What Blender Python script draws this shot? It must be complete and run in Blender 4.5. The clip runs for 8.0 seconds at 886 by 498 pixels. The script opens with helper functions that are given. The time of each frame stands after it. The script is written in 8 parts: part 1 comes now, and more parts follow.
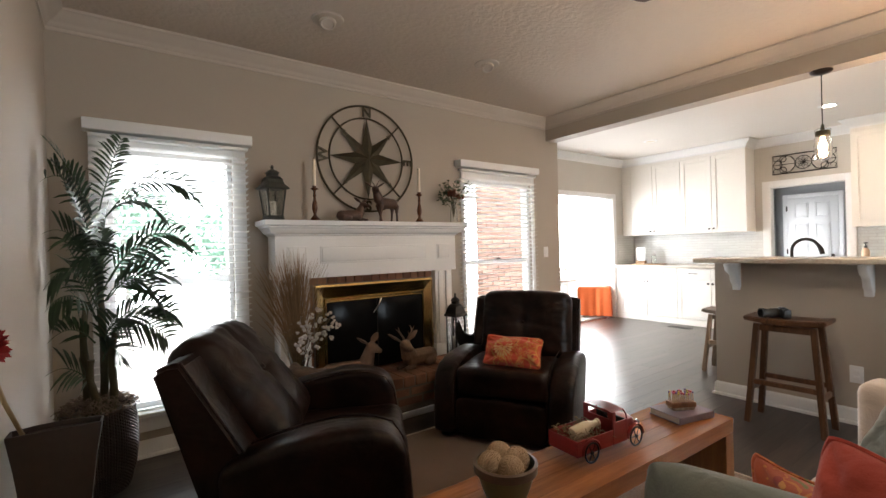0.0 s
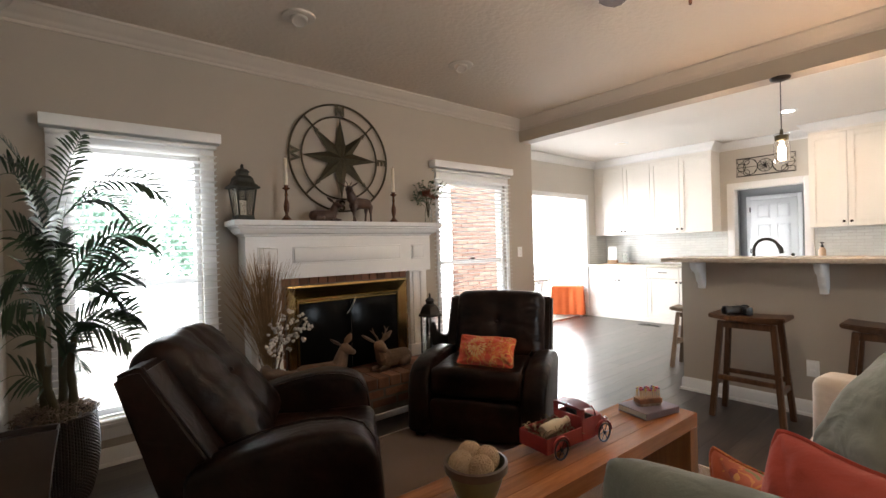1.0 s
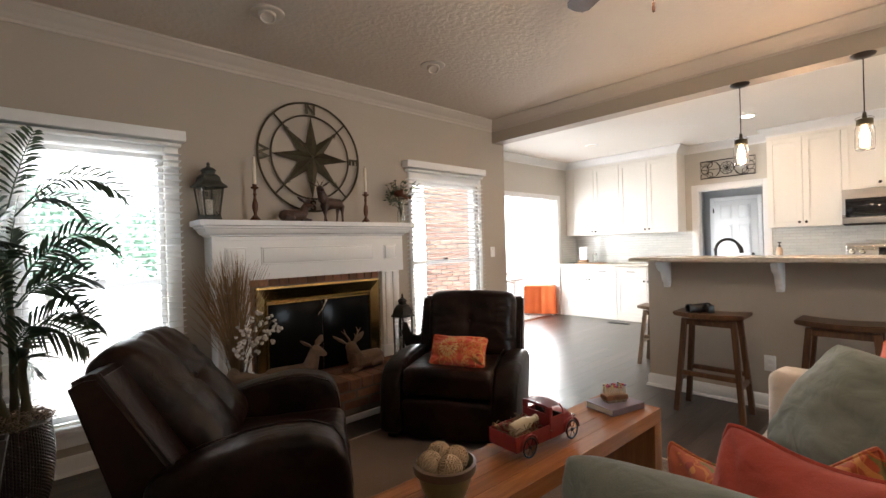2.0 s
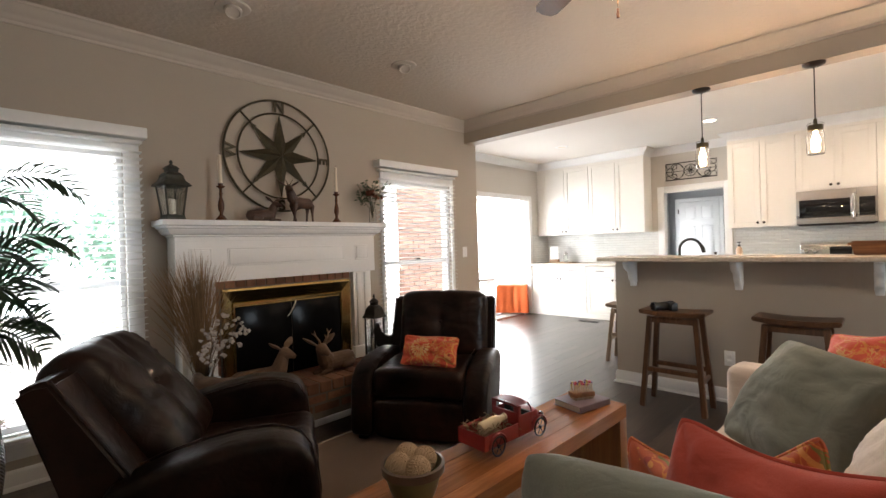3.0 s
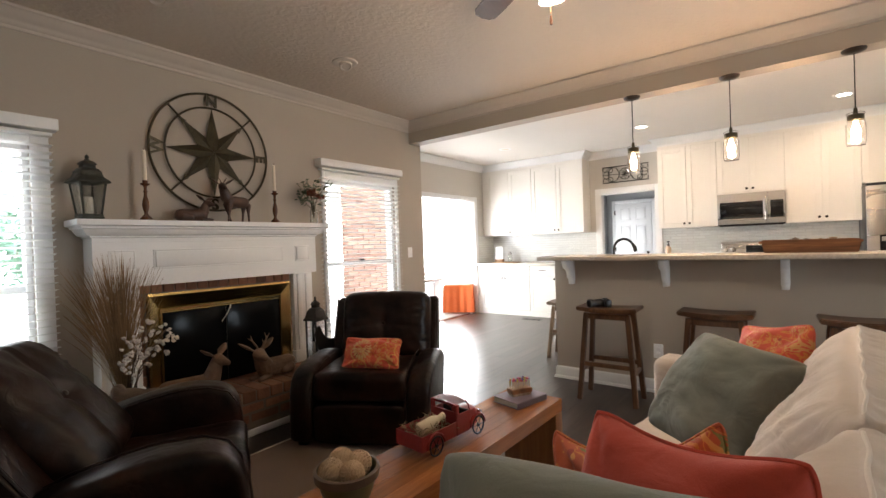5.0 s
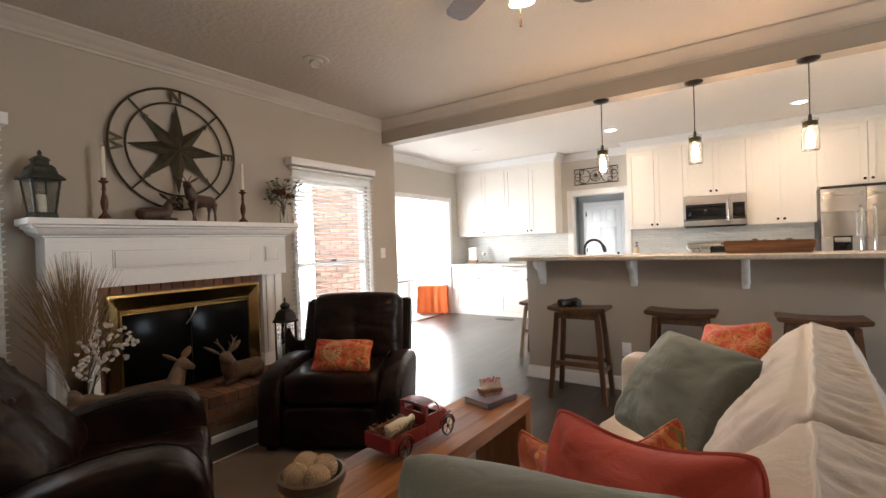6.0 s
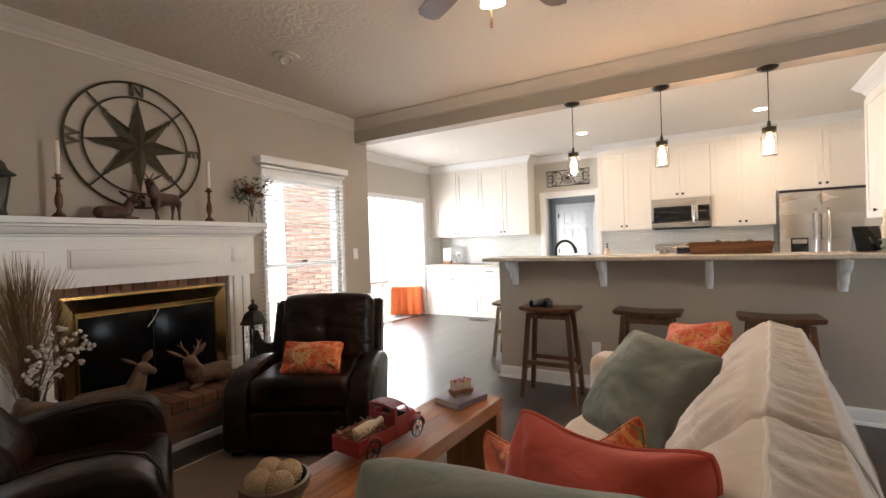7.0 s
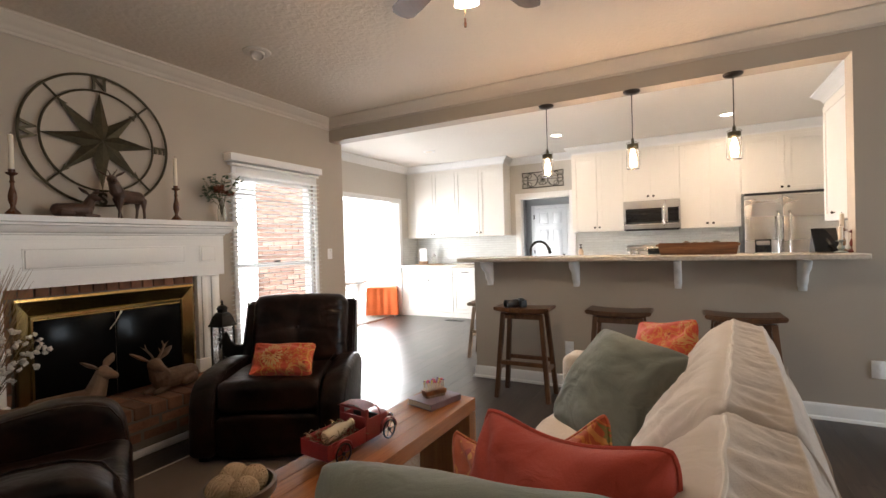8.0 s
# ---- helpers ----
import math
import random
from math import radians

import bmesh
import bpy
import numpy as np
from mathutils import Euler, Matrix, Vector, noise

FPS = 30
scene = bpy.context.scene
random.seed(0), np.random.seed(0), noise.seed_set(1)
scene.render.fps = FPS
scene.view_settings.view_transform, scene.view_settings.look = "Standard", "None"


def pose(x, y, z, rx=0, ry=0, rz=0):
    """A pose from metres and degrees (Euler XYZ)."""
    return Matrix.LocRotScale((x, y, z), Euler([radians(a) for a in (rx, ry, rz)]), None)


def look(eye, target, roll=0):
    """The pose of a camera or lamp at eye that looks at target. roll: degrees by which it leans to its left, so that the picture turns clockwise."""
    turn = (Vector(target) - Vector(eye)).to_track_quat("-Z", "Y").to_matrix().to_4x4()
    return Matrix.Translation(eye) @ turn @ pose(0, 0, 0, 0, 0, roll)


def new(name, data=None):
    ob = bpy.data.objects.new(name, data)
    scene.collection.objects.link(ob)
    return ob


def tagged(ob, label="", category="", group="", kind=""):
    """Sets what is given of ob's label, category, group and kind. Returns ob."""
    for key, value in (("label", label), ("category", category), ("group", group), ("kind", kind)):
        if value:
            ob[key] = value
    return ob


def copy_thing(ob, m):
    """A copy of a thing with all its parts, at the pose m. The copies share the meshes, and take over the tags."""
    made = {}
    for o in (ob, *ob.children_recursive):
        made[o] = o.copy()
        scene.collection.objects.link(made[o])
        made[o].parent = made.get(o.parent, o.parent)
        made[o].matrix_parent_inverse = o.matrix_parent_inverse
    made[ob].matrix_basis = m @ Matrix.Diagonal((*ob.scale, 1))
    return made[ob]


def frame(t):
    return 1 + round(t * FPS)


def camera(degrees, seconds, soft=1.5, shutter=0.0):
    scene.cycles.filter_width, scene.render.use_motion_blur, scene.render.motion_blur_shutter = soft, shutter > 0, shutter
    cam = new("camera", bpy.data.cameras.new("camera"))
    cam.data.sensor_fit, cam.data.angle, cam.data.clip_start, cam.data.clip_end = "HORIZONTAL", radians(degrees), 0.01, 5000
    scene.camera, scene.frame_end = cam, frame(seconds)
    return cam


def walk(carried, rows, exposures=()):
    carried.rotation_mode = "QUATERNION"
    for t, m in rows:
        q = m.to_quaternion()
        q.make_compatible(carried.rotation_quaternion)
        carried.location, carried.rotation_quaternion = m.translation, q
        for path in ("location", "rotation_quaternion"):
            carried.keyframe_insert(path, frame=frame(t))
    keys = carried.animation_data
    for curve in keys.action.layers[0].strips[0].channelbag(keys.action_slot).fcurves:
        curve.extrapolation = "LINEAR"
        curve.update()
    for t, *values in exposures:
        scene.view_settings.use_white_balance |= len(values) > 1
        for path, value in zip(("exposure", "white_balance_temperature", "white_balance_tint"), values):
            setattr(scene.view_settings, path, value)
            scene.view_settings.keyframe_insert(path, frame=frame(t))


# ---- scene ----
cam = camera(89.16, 8.0)
PATH = [
    (0, pose(0.0001, 0.0000, 1.2570, 89.841, 1.523, -36.624)),
    (0.5, pose(0.0077, -0.0061, 1.2578, 89.797, 1.586, -38.082)),
    (1, pose(0.0147, -0.0127, 1.2586, 89.751, 1.606, -39.592)),
    (1.5, pose(0.0214, -0.0193, 1.2597, 89.700, 1.641, -41.173)),
    (3, pose(0.0412, -0.0396, 1.2629, 89.537, 1.758, -46.105)),
    (3.5, pose(0.0485, -0.0469, 1.2632, 89.482, 1.845, -47.740)),
    (4, pose(0.0566, -0.0543, 1.2627, 89.442, 1.923, -49.356)),
    (4.5, pose(0.0662, -0.0616, 1.2615, 89.415, 1.980, -50.986)),
    (6, pose(0.0974, -0.0813, 1.2562, 89.393, 1.945, -55.734)),
    (6.5, pose(0.1084, -0.0868, 1.2543, 89.401, 1.879, -57.311)),
    (7, pose(0.1190, -0.0924, 1.2519, 89.421, 1.790, -58.885)),
    (7.5, pose(0.1287, -0.0977, 1.2492, 89.430, 1.700, -60.367)),
    (8, pose(0.1380, -0.1025, 1.2469, 89.431, 1.631, -61.791)),
]
walk(cam, PATH)
scene.view_settings.exposure = 1.31

# ---- world and lamps ----
SUN_ELEVATION, SUN_HEADING = 72, -80
ZCEIL, SOUTH, W = 2.67, -4.6, 3.38
world = bpy.data.worlds.new("sky")
scene.world = world
world.use_nodes = True
wt = world.node_tree
sky = wt.nodes.new("ShaderNodeTexSky")
sky.sky_type = "NISHITA"
sky.sun_disc = False
sky.sun_elevation, sky.sun_rotation = radians(SUN_ELEVATION), radians(SUN_HEADING)
sky.air_density, sky.dust_density = 1.0, 4.0
wt.links.new(sky.outputs[0], wt.nodes["Background"].inputs[0])
wt.nodes["Background"].inputs[1].default_value = 0.15


def lamp(name, kind, m, energy, colour=(1, 1, 1), **more):
    data = bpy.data.lights.new(name, kind)
    data.energy, data.color = energy, colour
    ob = new(name, data)
    ob.matrix_world = m
    if "size" in more:
        data.shape, data.size, data.size_y = "RECTANGLE", more["size"], more["size_y"]
    if "radius" in more:
        data.shadow_soft_size = more["radius"]
    if "angle" in more:
        data.angle = more["angle"]
    return ob


sun_dir = Vector((math.sin(radians(SUN_HEADING)) * math.cos(radians(SUN_ELEVATION)),
                  math.cos(radians(SUN_HEADING)) * math.cos(radians(SUN_ELEVATION)), math.sin(radians(SUN_ELEVATION))))
lamp("sun", "SUN", look(tuple(sun_dir * 20), (0, 0, 0)), 4.0, (1, 0.95, 0.88), angle=radians(3))
DAY = (0.80, 0.90, 1.0)
# daylight that comes in by the two windows and by the sunroom's window wall
lamp("window_daylight_left", "AREA", look((0.35, W + 0.045, 1.10), (0.35, 0, 1.10)), 2.2, DAY, size=0.68, size_y=1.6)
lamp("window_daylight_right", "AREA", look((3.24, W + 0.045, 1.10), (3.24, 0, 1.10)), 0.7, DAY, size=0.8, size_y=1.6)
lamp("sunroom_daylight", "AREA", look((5.85, 4.60, 1.10), (5.2, 0, 0.5)), 29, (0.95, 0.97, 1.0), size=1.9, size_y=1.8)
lamp("hall_daylight", "AREA", look((9.39, 3.02, 0.95), (9.2, 0, 1.0)), 9, (0.93, 0.96, 1.0), size=0.44, size_y=1.6)
# added cool fill from behind for the fireplace front; no such source is known
lamp("rear_fill_lamp", "AREA", look((3.2, SOUTH + 0.02, 1.08), (2.2, 3, 1.0)), 35, DAY, size=1.2, size_y=1.85)
# the lamps that are lit: fan light, three pendants, two recessed lights
lamp("fan_lamp", "POINT", pose(1.99, 0.74, 2.33), 3.8, (1.0, 0.71, 0.47), radius=0.09)
PENDANT_Y = (0.935, 0.245, -0.44)
for y in PENDANT_Y:
    lamp("pendant_lamp", "POINT", pose(4.05, y, 1.85), 3.9, (1.0, 0.63, 0.36), radius=0.03)
RECESSED = ((6.21, 1.38), (6.35, -0.57))
for x, y in RECESSED:
    lamp("recessed_lamp", "AREA", look((x, y, ZCEIL - 0.02), (x, y + 0.001, 0)), 5.5, (1.0, 0.74, 0.52), size=0.13, size_y=0.13)


# ---- materials ----
def nodes_of(name):
    m = bpy.data.materials.new(name)
    m.use_nodes = True
    return m, m.node_tree, m.node_tree.nodes["Principled BSDF"]


def nd(tree, kind, **inputs):
    n = tree.nodes.new(kind)
    for k, v in inputs.items():
        n.inputs[k.replace("_", " ")].default_value = v
    return n


def rgb(c):
    return (c[0], c[1], c[2], 1.0)


def mix_colour(tree, fac, a, b):
    n = tree.nodes.new("ShaderNodeMix")
    n.data_type = "RGBA"
    for sock, v in ((n.inputs[0], fac), (n.inputs[6], a), (n.inputs[7], b)):
        if isinstance(v, bpy.types.NodeSocket):
            tree.links.new(v, sock)
        elif isinstance(v, tuple):
            sock.default_value = rgb(v)
        else:
            sock.default_value = v
    return n.outputs[2]


def surface(name, a, b=None, rough=0.5, metal=0.0, grain=40.0, broad=3.0, amount=0.5, bump=0.1, bump_scale=None,
            stretch=(1, 1, 1), per_object=0.0, per_island=0.0, coat=0.0, sheen=0.0, rough_var=0.1, spec=0.5, dist=0.002, wrinkle=0.0):
    """Two-scale mottled surface: colour a to b by fine and broad noise, with a fine relief."""
    m, t, p = nodes_of(name)
    b = b or tuple(c * 0.82 for c in a)
    tc = t.nodes.new("ShaderNodeTexCoord")
    mp = t.nodes.new("ShaderNodeMapping")
    mp.inputs["Scale"].default_value = stretch
    t.links.new(tc.outputs["Object"], mp.inputs[0])
    fine = nd(t, "ShaderNodeTexNoise", Scale=grain, Detail=6.0, Roughness=0.6)
    wide = nd(t, "ShaderNodeTexNoise", Scale=broad, Detail=3.0)
    t.links.new(mp.outputs[0], fine.inputs["Vector"])
    t.links.new(mp.outputs[0], wide.inputs["Vector"])
    mm = nd(t, "ShaderNodeMath")
    mm.operation = "MULTIPLY_ADD"
    t.links.new(fine.outputs["Fac"], mm.inputs[0])
    mm.inputs[1].default_value = amount
    half = nd(t, "ShaderNodeMath")
    half.operation = "MULTIPLY"
    t.links.new(wide.outputs["Fac"], half.inputs[0])
    half.inputs[1].default_value = 1 - amount
    t.links.new(half.outputs[0], mm.inputs[2])
    ramp = t.nodes.new("ShaderNodeMapRange")
    ramp.inputs[1].default_value, ramp.inputs[2].default_value = 0.3, 0.7
    t.links.new(mm.outputs[0], ramp.inputs[0])
    col = mix_colour(t, ramp.outputs[0], a, b)
    for k, what in ((per_object, "obj"), (per_island, "island")):
        if k:
            src = t.nodes.new("ShaderNodeObjectInfo" if what == "obj" else "ShaderNodeNewGeometry")
            rnd = src.outputs["Random" if what == "obj" else "Random Per Island"]
            mr = t.nodes.new("ShaderNodeMapRange")
            mr.inputs[3].default_value, mr.inputs[4].default_value = 1 - k, 1 + k
            t.links.new(rnd, mr.inputs[0])
            hsv = t.nodes.new("ShaderNodeHueSaturation")
            t.links.new(mr.outputs[0], hsv.inputs["Value"])
            t.links.new(col, hsv.inputs["Color"])
            col = hsv.outputs[0]
    t.links.new(col, p.inputs["Base Color"])
    rr = t.nodes.new("ShaderNodeMapRange")
    rr.inputs[3].default_value, rr.inputs[4].default_value = max(rough - rough_var, 0.02), min(rough + rough_var, 1)
    t.links.new(wide.outputs["Fac"], rr.inputs[0])
    t.links.new(rr.outputs[0], p.inputs["Roughness"])
    p.inputs["Metallic"].default_value = metal
    p.inputs["Coat Weight"].default_value = coat
    p.inputs["Sheen Weight"].default_value = sheen
    p.inputs["Specular IOR Level"].default_value = spec
    if bump:
        bn = nd(t, "ShaderNodeTexNoise", Scale=bump_scale or grain, Detail=5.0)
        t.links.new(mp.outputs[0], bn.inputs["Vector"])
        bp = nd(t, "ShaderNodeBump", Strength=bump, Distance=dist)
        t.links.new(bn.outputs["Fac"], bp.inputs["Height"])
        if wrinkle:
            # soft crumples of loose cloth
            wn = nd(t, "ShaderNodeTexNoise", Scale=11.0, Detail=3.0, Roughness=0.45, Distortion=1.6)
            t.links.new(tc.outputs["Object"], wn.inputs["Vector"])
            wb = nd(t, "ShaderNodeBump", Strength=wrinkle, Distance=0.02)
            t.links.new(wn.outputs["Fac"], wb.inputs["Height"])
            t.links.new(bp.outputs[0], wb.inputs["Normal"])
            bp = wb
        t.links.new(bp.outputs[0], p.inputs["Normal"])
    return m


def glowing(name, colour, strength):
    m, t, p = nodes_of(name)
    p.inputs["Base Color"].default_value = rgb(colour)
    p.inputs["Emission Color"].default_value = rgb(colour)
    p.inputs["Emission Strength"].default_value = strength
    return m


def glass(name, colour=(1, 1, 1), rough=0.0, ior=1.45):
    m, t, p = nodes_of(name)
    p.inputs["Base Color"].default_value = rgb(colour)
    p.inputs["Roughness"].default_value = rough
    p.inputs["Transmission Weight"].default_value = 1.0
    p.inputs["IOR"].default_value = ior
    return m


WALL = surface("greige_wall_paint", (0.45, 0.392, 0.328), (0.42, 0.365, 0.305), rough=0.75, grain=180, broad=1.2, bump=0.12, bump_scale=260)
KITCHEN_WALL = surface("pale_greige_paint", (0.60, 0.57, 0.52), (0.56, 0.53, 0.48), rough=0.75, grain=180, broad=1.2, bump=0.12, bump_scale=260)
HALL_WALL = surface("grey_hall_paint", (0.40, 0.41, 0.42), (0.36, 0.37, 0.38), rough=0.75, grain=160, broad=1.5, bump=0.1)
WHITE = surface("white_gloss_paint", (0.84, 0.84, 0.84), (0.80, 0.80, 0.80), rough=0.38, grain=60, broad=2, bump=0.05)
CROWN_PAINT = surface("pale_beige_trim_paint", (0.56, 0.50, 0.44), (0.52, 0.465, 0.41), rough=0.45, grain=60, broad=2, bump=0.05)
CABINET = surface("white_cabinet_paint", (0.82, 0.79, 0.74), (0.79, 0.76, 0.71), rough=0.32, grain=50, broad=2, bump=0.03)
BLIND = surface("white_blind_vinyl", (0.84, 0.84, 0.82), (0.80, 0.80, 0.78), rough=0.45, grain=30, broad=4, bump=0.03)


def ceiling_material(name, a, b, depth):
    m, t, p = nodes_of(name)
    tc = t.nodes.new("ShaderNodeTexCoord")
    n1 = nd(t, "ShaderNodeTexNoise", Scale=27.0, Detail=3.0, Roughness=0.5, Distortion=0.4)
    n2 = nd(t, "ShaderNodeTexNoise", Scale=1.5, Detail=3.0)
    t.links.new(tc.outputs["Object"], n1.inputs["Vector"])
    t.links.new(tc.outputs["Object"], n2.inputs["Vector"])
    mr = t.nodes.new("ShaderNodeMapRange")
    mr.inputs[1].default_value, mr.inputs[2].default_value = 0.36, 0.64
    t.links.new(n1.outputs["Fac"], mr.inputs[0])
    col = mix_colour(t, n2.outputs["Fac"], a, b)
    t.links.new(col, p.inputs["Base Color"])
    bp = nd(t, "ShaderNodeBump", Strength=depth, Distance=0.012)
    t.links.new(mr.outputs[0], bp.inputs["Height"])
    t.links.new(bp.outputs[0], p.inputs["Normal"])
    p.inputs["Roughness"].default_value = 0.85
    return m


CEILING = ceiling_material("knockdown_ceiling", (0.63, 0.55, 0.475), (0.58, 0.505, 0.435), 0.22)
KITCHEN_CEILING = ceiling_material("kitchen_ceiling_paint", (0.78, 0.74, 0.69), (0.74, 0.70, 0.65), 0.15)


def plank_material(name, dark, light, rough, per="obj", grain_axis=0):
    m, t, p = nodes_of(name)
    tc = t.nodes.new("ShaderNodeTexCoord")
    src = t.nodes.new("ShaderNodeObjectInfo" if per == "obj" else "ShaderNodeNewGeometry")
    rnd = src.outputs["Random" if per == "obj" else "Random Per Island"]
    add = t.nodes.new("ShaderNodeVectorMath")
    add.operation = "ADD"
    sc = t.nodes.new("ShaderNodeVectorMath")
    sc.operation = "SCALE"
    sc.inputs[0].default_value = (17.0, 31.0, 7.0)
    t.links.new(rnd, sc.inputs["Scale"])
    t.links.new(tc.outputs["Object"], add.inputs[0])
    t.links.new(sc.outputs[0], add.inputs[1])
    mp = t.nodes.new("ShaderNodeMapping")
    s = [9.0, 9.0, 9.0]
    s[grain_axis] = 0.7
    mp.inputs["Scale"].default_value = s
    t.links.new(add.outputs[0], mp.inputs[0])
    n1 = nd(t, "ShaderNodeTexNoise", Scale=7.0, Detail=8.0, Roughness=0.65, Distortion=0.4)
    n2 = nd(t, "ShaderNodeTexNoise", Scale=1.6, Detail=3.0, Distortion=1.2)
    t.links.new(mp.outputs[0], n1.inputs["Vector"])
    t.links.new(mp.outputs[0], n2.inputs["Vector"])
    mm = nd(t, "ShaderNodeMath")
    mm.operation = "MULTIPLY"
    t.links.new(n1.outputs["Fac"], mm.inputs[0])
    t.links.new(n2.outputs["Fac"], mm.inputs[1])
    mr = t.nodes.new("ShaderNodeMapRange")
    mr.inputs[1].default_value, mr.inputs[2].default_value = 0.12, 0.42
    t.links.new(mm.outputs[0], mr.inputs[0])
    col = mix_colour(t, mr.outputs[0], dark, light)
    hr = t.nodes.new("ShaderNodeMapRange")
    hr.inputs[3].default_value, hr.inputs[4].default_value = 0.72, 1.32
    t.links.new(rnd, hr.inputs[0])
    hsv = t.nodes.new("ShaderNodeHueSaturation")
    t.links.new(hr.outputs[0], hsv.inputs["Value"])
    t.links.new(col, hsv.inputs["Color"])
    t.links.new(hsv.outputs[0], p.inputs["Base Color"])
    rr = t.nodes.new("ShaderNodeMapRange")
    rr.inputs[3].default_value, rr.inputs[4].default_value = rough - 0.03, rough + 0.06
    t.links.new(n1.outputs["Fac"], rr.inputs[0])
    t.links.new(rr.outputs[0], p.inputs["Roughness"])
    bp = nd(t, "ShaderNodeBump", Strength=0.025, Distance=0.002)
    t.links.new(n1.outputs["Fac"], bp.inputs["Height"])
    t.links.new(bp.outputs[0], p.inputs["Normal"])
    return m


FLOOR_PLANK = plank_material("dark_floor_plank", (0.022, 0.0165, 0.014), (0.070, 0.051, 0.040), 0.31)
FLOOR_REST = plank_material("dark_floor_plank_rest", (0.022, 0.0165, 0.014), (0.070, 0.051, 0.040), 0.31, per="island")
TABLE_WOOD = plank_material("honey_wood", (0.19, 0.066, 0.021), (0.34, 0.132, 0.042), 0.16)
TABLE_LEG_WOOD = plank_material("honey_wood_upright", (0.18, 0.070, 0.024), (0.30, 0.13, 0.044), 0.3, grain_axis=2)
STOOL_WOOD = plank_material("walnut_stool_wood", (0.055, 0.025, 0.012), (0.16, 0.075, 0.035), 0.34, per="obj", grain_axis=2)
TRAY_WOOD = plank_material("reddish_tray_wood", (0.11, 0.042, 0.017), (0.33, 0.15, 0.06), 0.45, per="obj", grain_axis=1)
PALE_STOOL_WOOD = plank_material("weathered_tan_stool_wood", (0.16, 0.11, 0.072), (0.30, 0.21, 0.14), 0.45, per="obj", grain_axis=2)
DARK_WOOD = surface("dark_turned_wood", (0.13, 0.05, 0.024), (0.06, 0.02, 0.01), rough=0.27, grain=25, broad=6, bump=0.1, stretch=(4, 4, 0.6))


def leather_material():
    m, t, p = nodes_of("dark_brown_leather")
    tc = t.nodes.new("ShaderNodeTexCoord")
    v = nd(t, "ShaderNodeTexVoronoi", Scale=260.0)
    n = nd(t, "ShaderNodeTexNoise", Scale=5.0, Detail=6.0, Roughness=0.6)
    w = nd(t, "ShaderNodeTexNoise", Scale=9.0, Detail=3.0, Distortion=1.2)
    for q in (v, n, w):
        t.links.new(tc.outputs["Object"], q.inputs["Vector"])
    mr = t.nodes.new("ShaderNodeMapRange")
    mr.inputs[1].default_value, mr.inputs[2].default_value = 0.35, 0.7
    t.links.new(n.outputs["Fac"], mr.inputs[0])
    t.links.new(mix_colour(t, mr.outputs[0], (0.0022, 0.0010, 0.0008), (0.025, 0.0102, 0.0062)), p.inputs["Base Color"])
    rr = t.nodes.new("ShaderNodeMapRange")
    rr.inputs[3].default_value, rr.inputs[4].default_value = 0.24, 0.42
    p.inputs["Specular IOR Level"].default_value = 0.23
    t.links.new(n.outputs["Fac"], rr.inputs[0])
    t.links.new(rr.outputs[0], p.inputs["Roughness"])
    b1 = nd(t, "ShaderNodeBump", Strength=0.10, Distance=0.001)
    t.links.new(v.outputs["Distance"], b1.inputs["Height"])
    b2 = nd(t, "ShaderNodeBump", Strength=0.38, Distance=0.014)
    t.links.new(w.outputs["Fac"], b2.inputs["Height"])
    t.links.new(b1.outputs[0], b2.inputs["Normal"])
    t.links.new(b2.outputs[0], p.inputs["Normal"])
    return m


LEATHER = leather_material()
BRICK = surface("red_hearth_brick", (0.30, 0.145, 0.086), (0.17, 0.078, 0.050), rough=0.85, grain=60, broad=9, bump=0.5, per_object=0.35, dist=0.004)
HEARTH_MORTAR = surface("sooty_brown_mortar", (0.20, 0.16, 0.125), (0.13, 0.10, 0.08), rough=0.95, grain=120, broad=6, bump=0.5)
MORTAR = surface("grey_mortar", (0.24, 0.21, 0.18), (0.17, 0.15, 0.13), rough=0.95, grain=120, broad=6, bump=0.5)
BRASS = surface("polished_brass", (0.54, 0.42, 0.19), (0.42, 0.32, 0.14), rough=0.2, metal=1.0, grain=30, broad=4, bump=0.02, rough_var=0.05)
BLACK_METAL = surface("black_iron", (0.022, 0.020, 0.019), (0.04, 0.034, 0.03), rough=0.45, metal=0.6, grain=80, broad=8, bump=0.15)
BRONZE = surface("aged_bronze_metal", (0.095, 0.080, 0.048), (0.045, 0.038, 0.024), rough=0.45, metal=0.75, grain=60, broad=8, bump=0.15)
DARK_BRONZE = surface("oil_rubbed_bronze", (0.045, 0.034, 0.027), (0.028, 0.022, 0.018), rough=0.4, metal=0.8, grain=60, broad=8, bump=0.05)
STEEL = surface("brushed_steel", (0.58, 0.56, 0.54), (0.50, 0.48, 0.46), rough=0.28, metal=1.0, grain=300, broad=3, bump=0.05, stretch=(1, 0.02, 1))
CHROME = surface("polished_steel", (0.7, 0.69, 0.67), (0.65, 0.64, 0.62), rough=0.12, metal=1.0, grain=20, broad=3, bump=0.0)
BLACK_GLASS = surface("black_glass", (0.006, 0.006, 0.007), (0.010, 0.010, 0.011), rough=0.05, grain=10, broad=2, bump=0.0, rough_var=0.02)
FIRE_GLASS = surface("smoked_fire_glass", (0.004, 0.004, 0.004), (0.006, 0.006, 0.006), rough=0.16, grain=10, broad=2, bump=0.0, rough_var=0.03, spec=0.07)
BLACK_PLASTIC = surface("black_plastic", (0.012, 0.012, 0.013), (0.018, 0.018, 0.019), rough=0.38, grain=150, broad=6, bump=0.1)
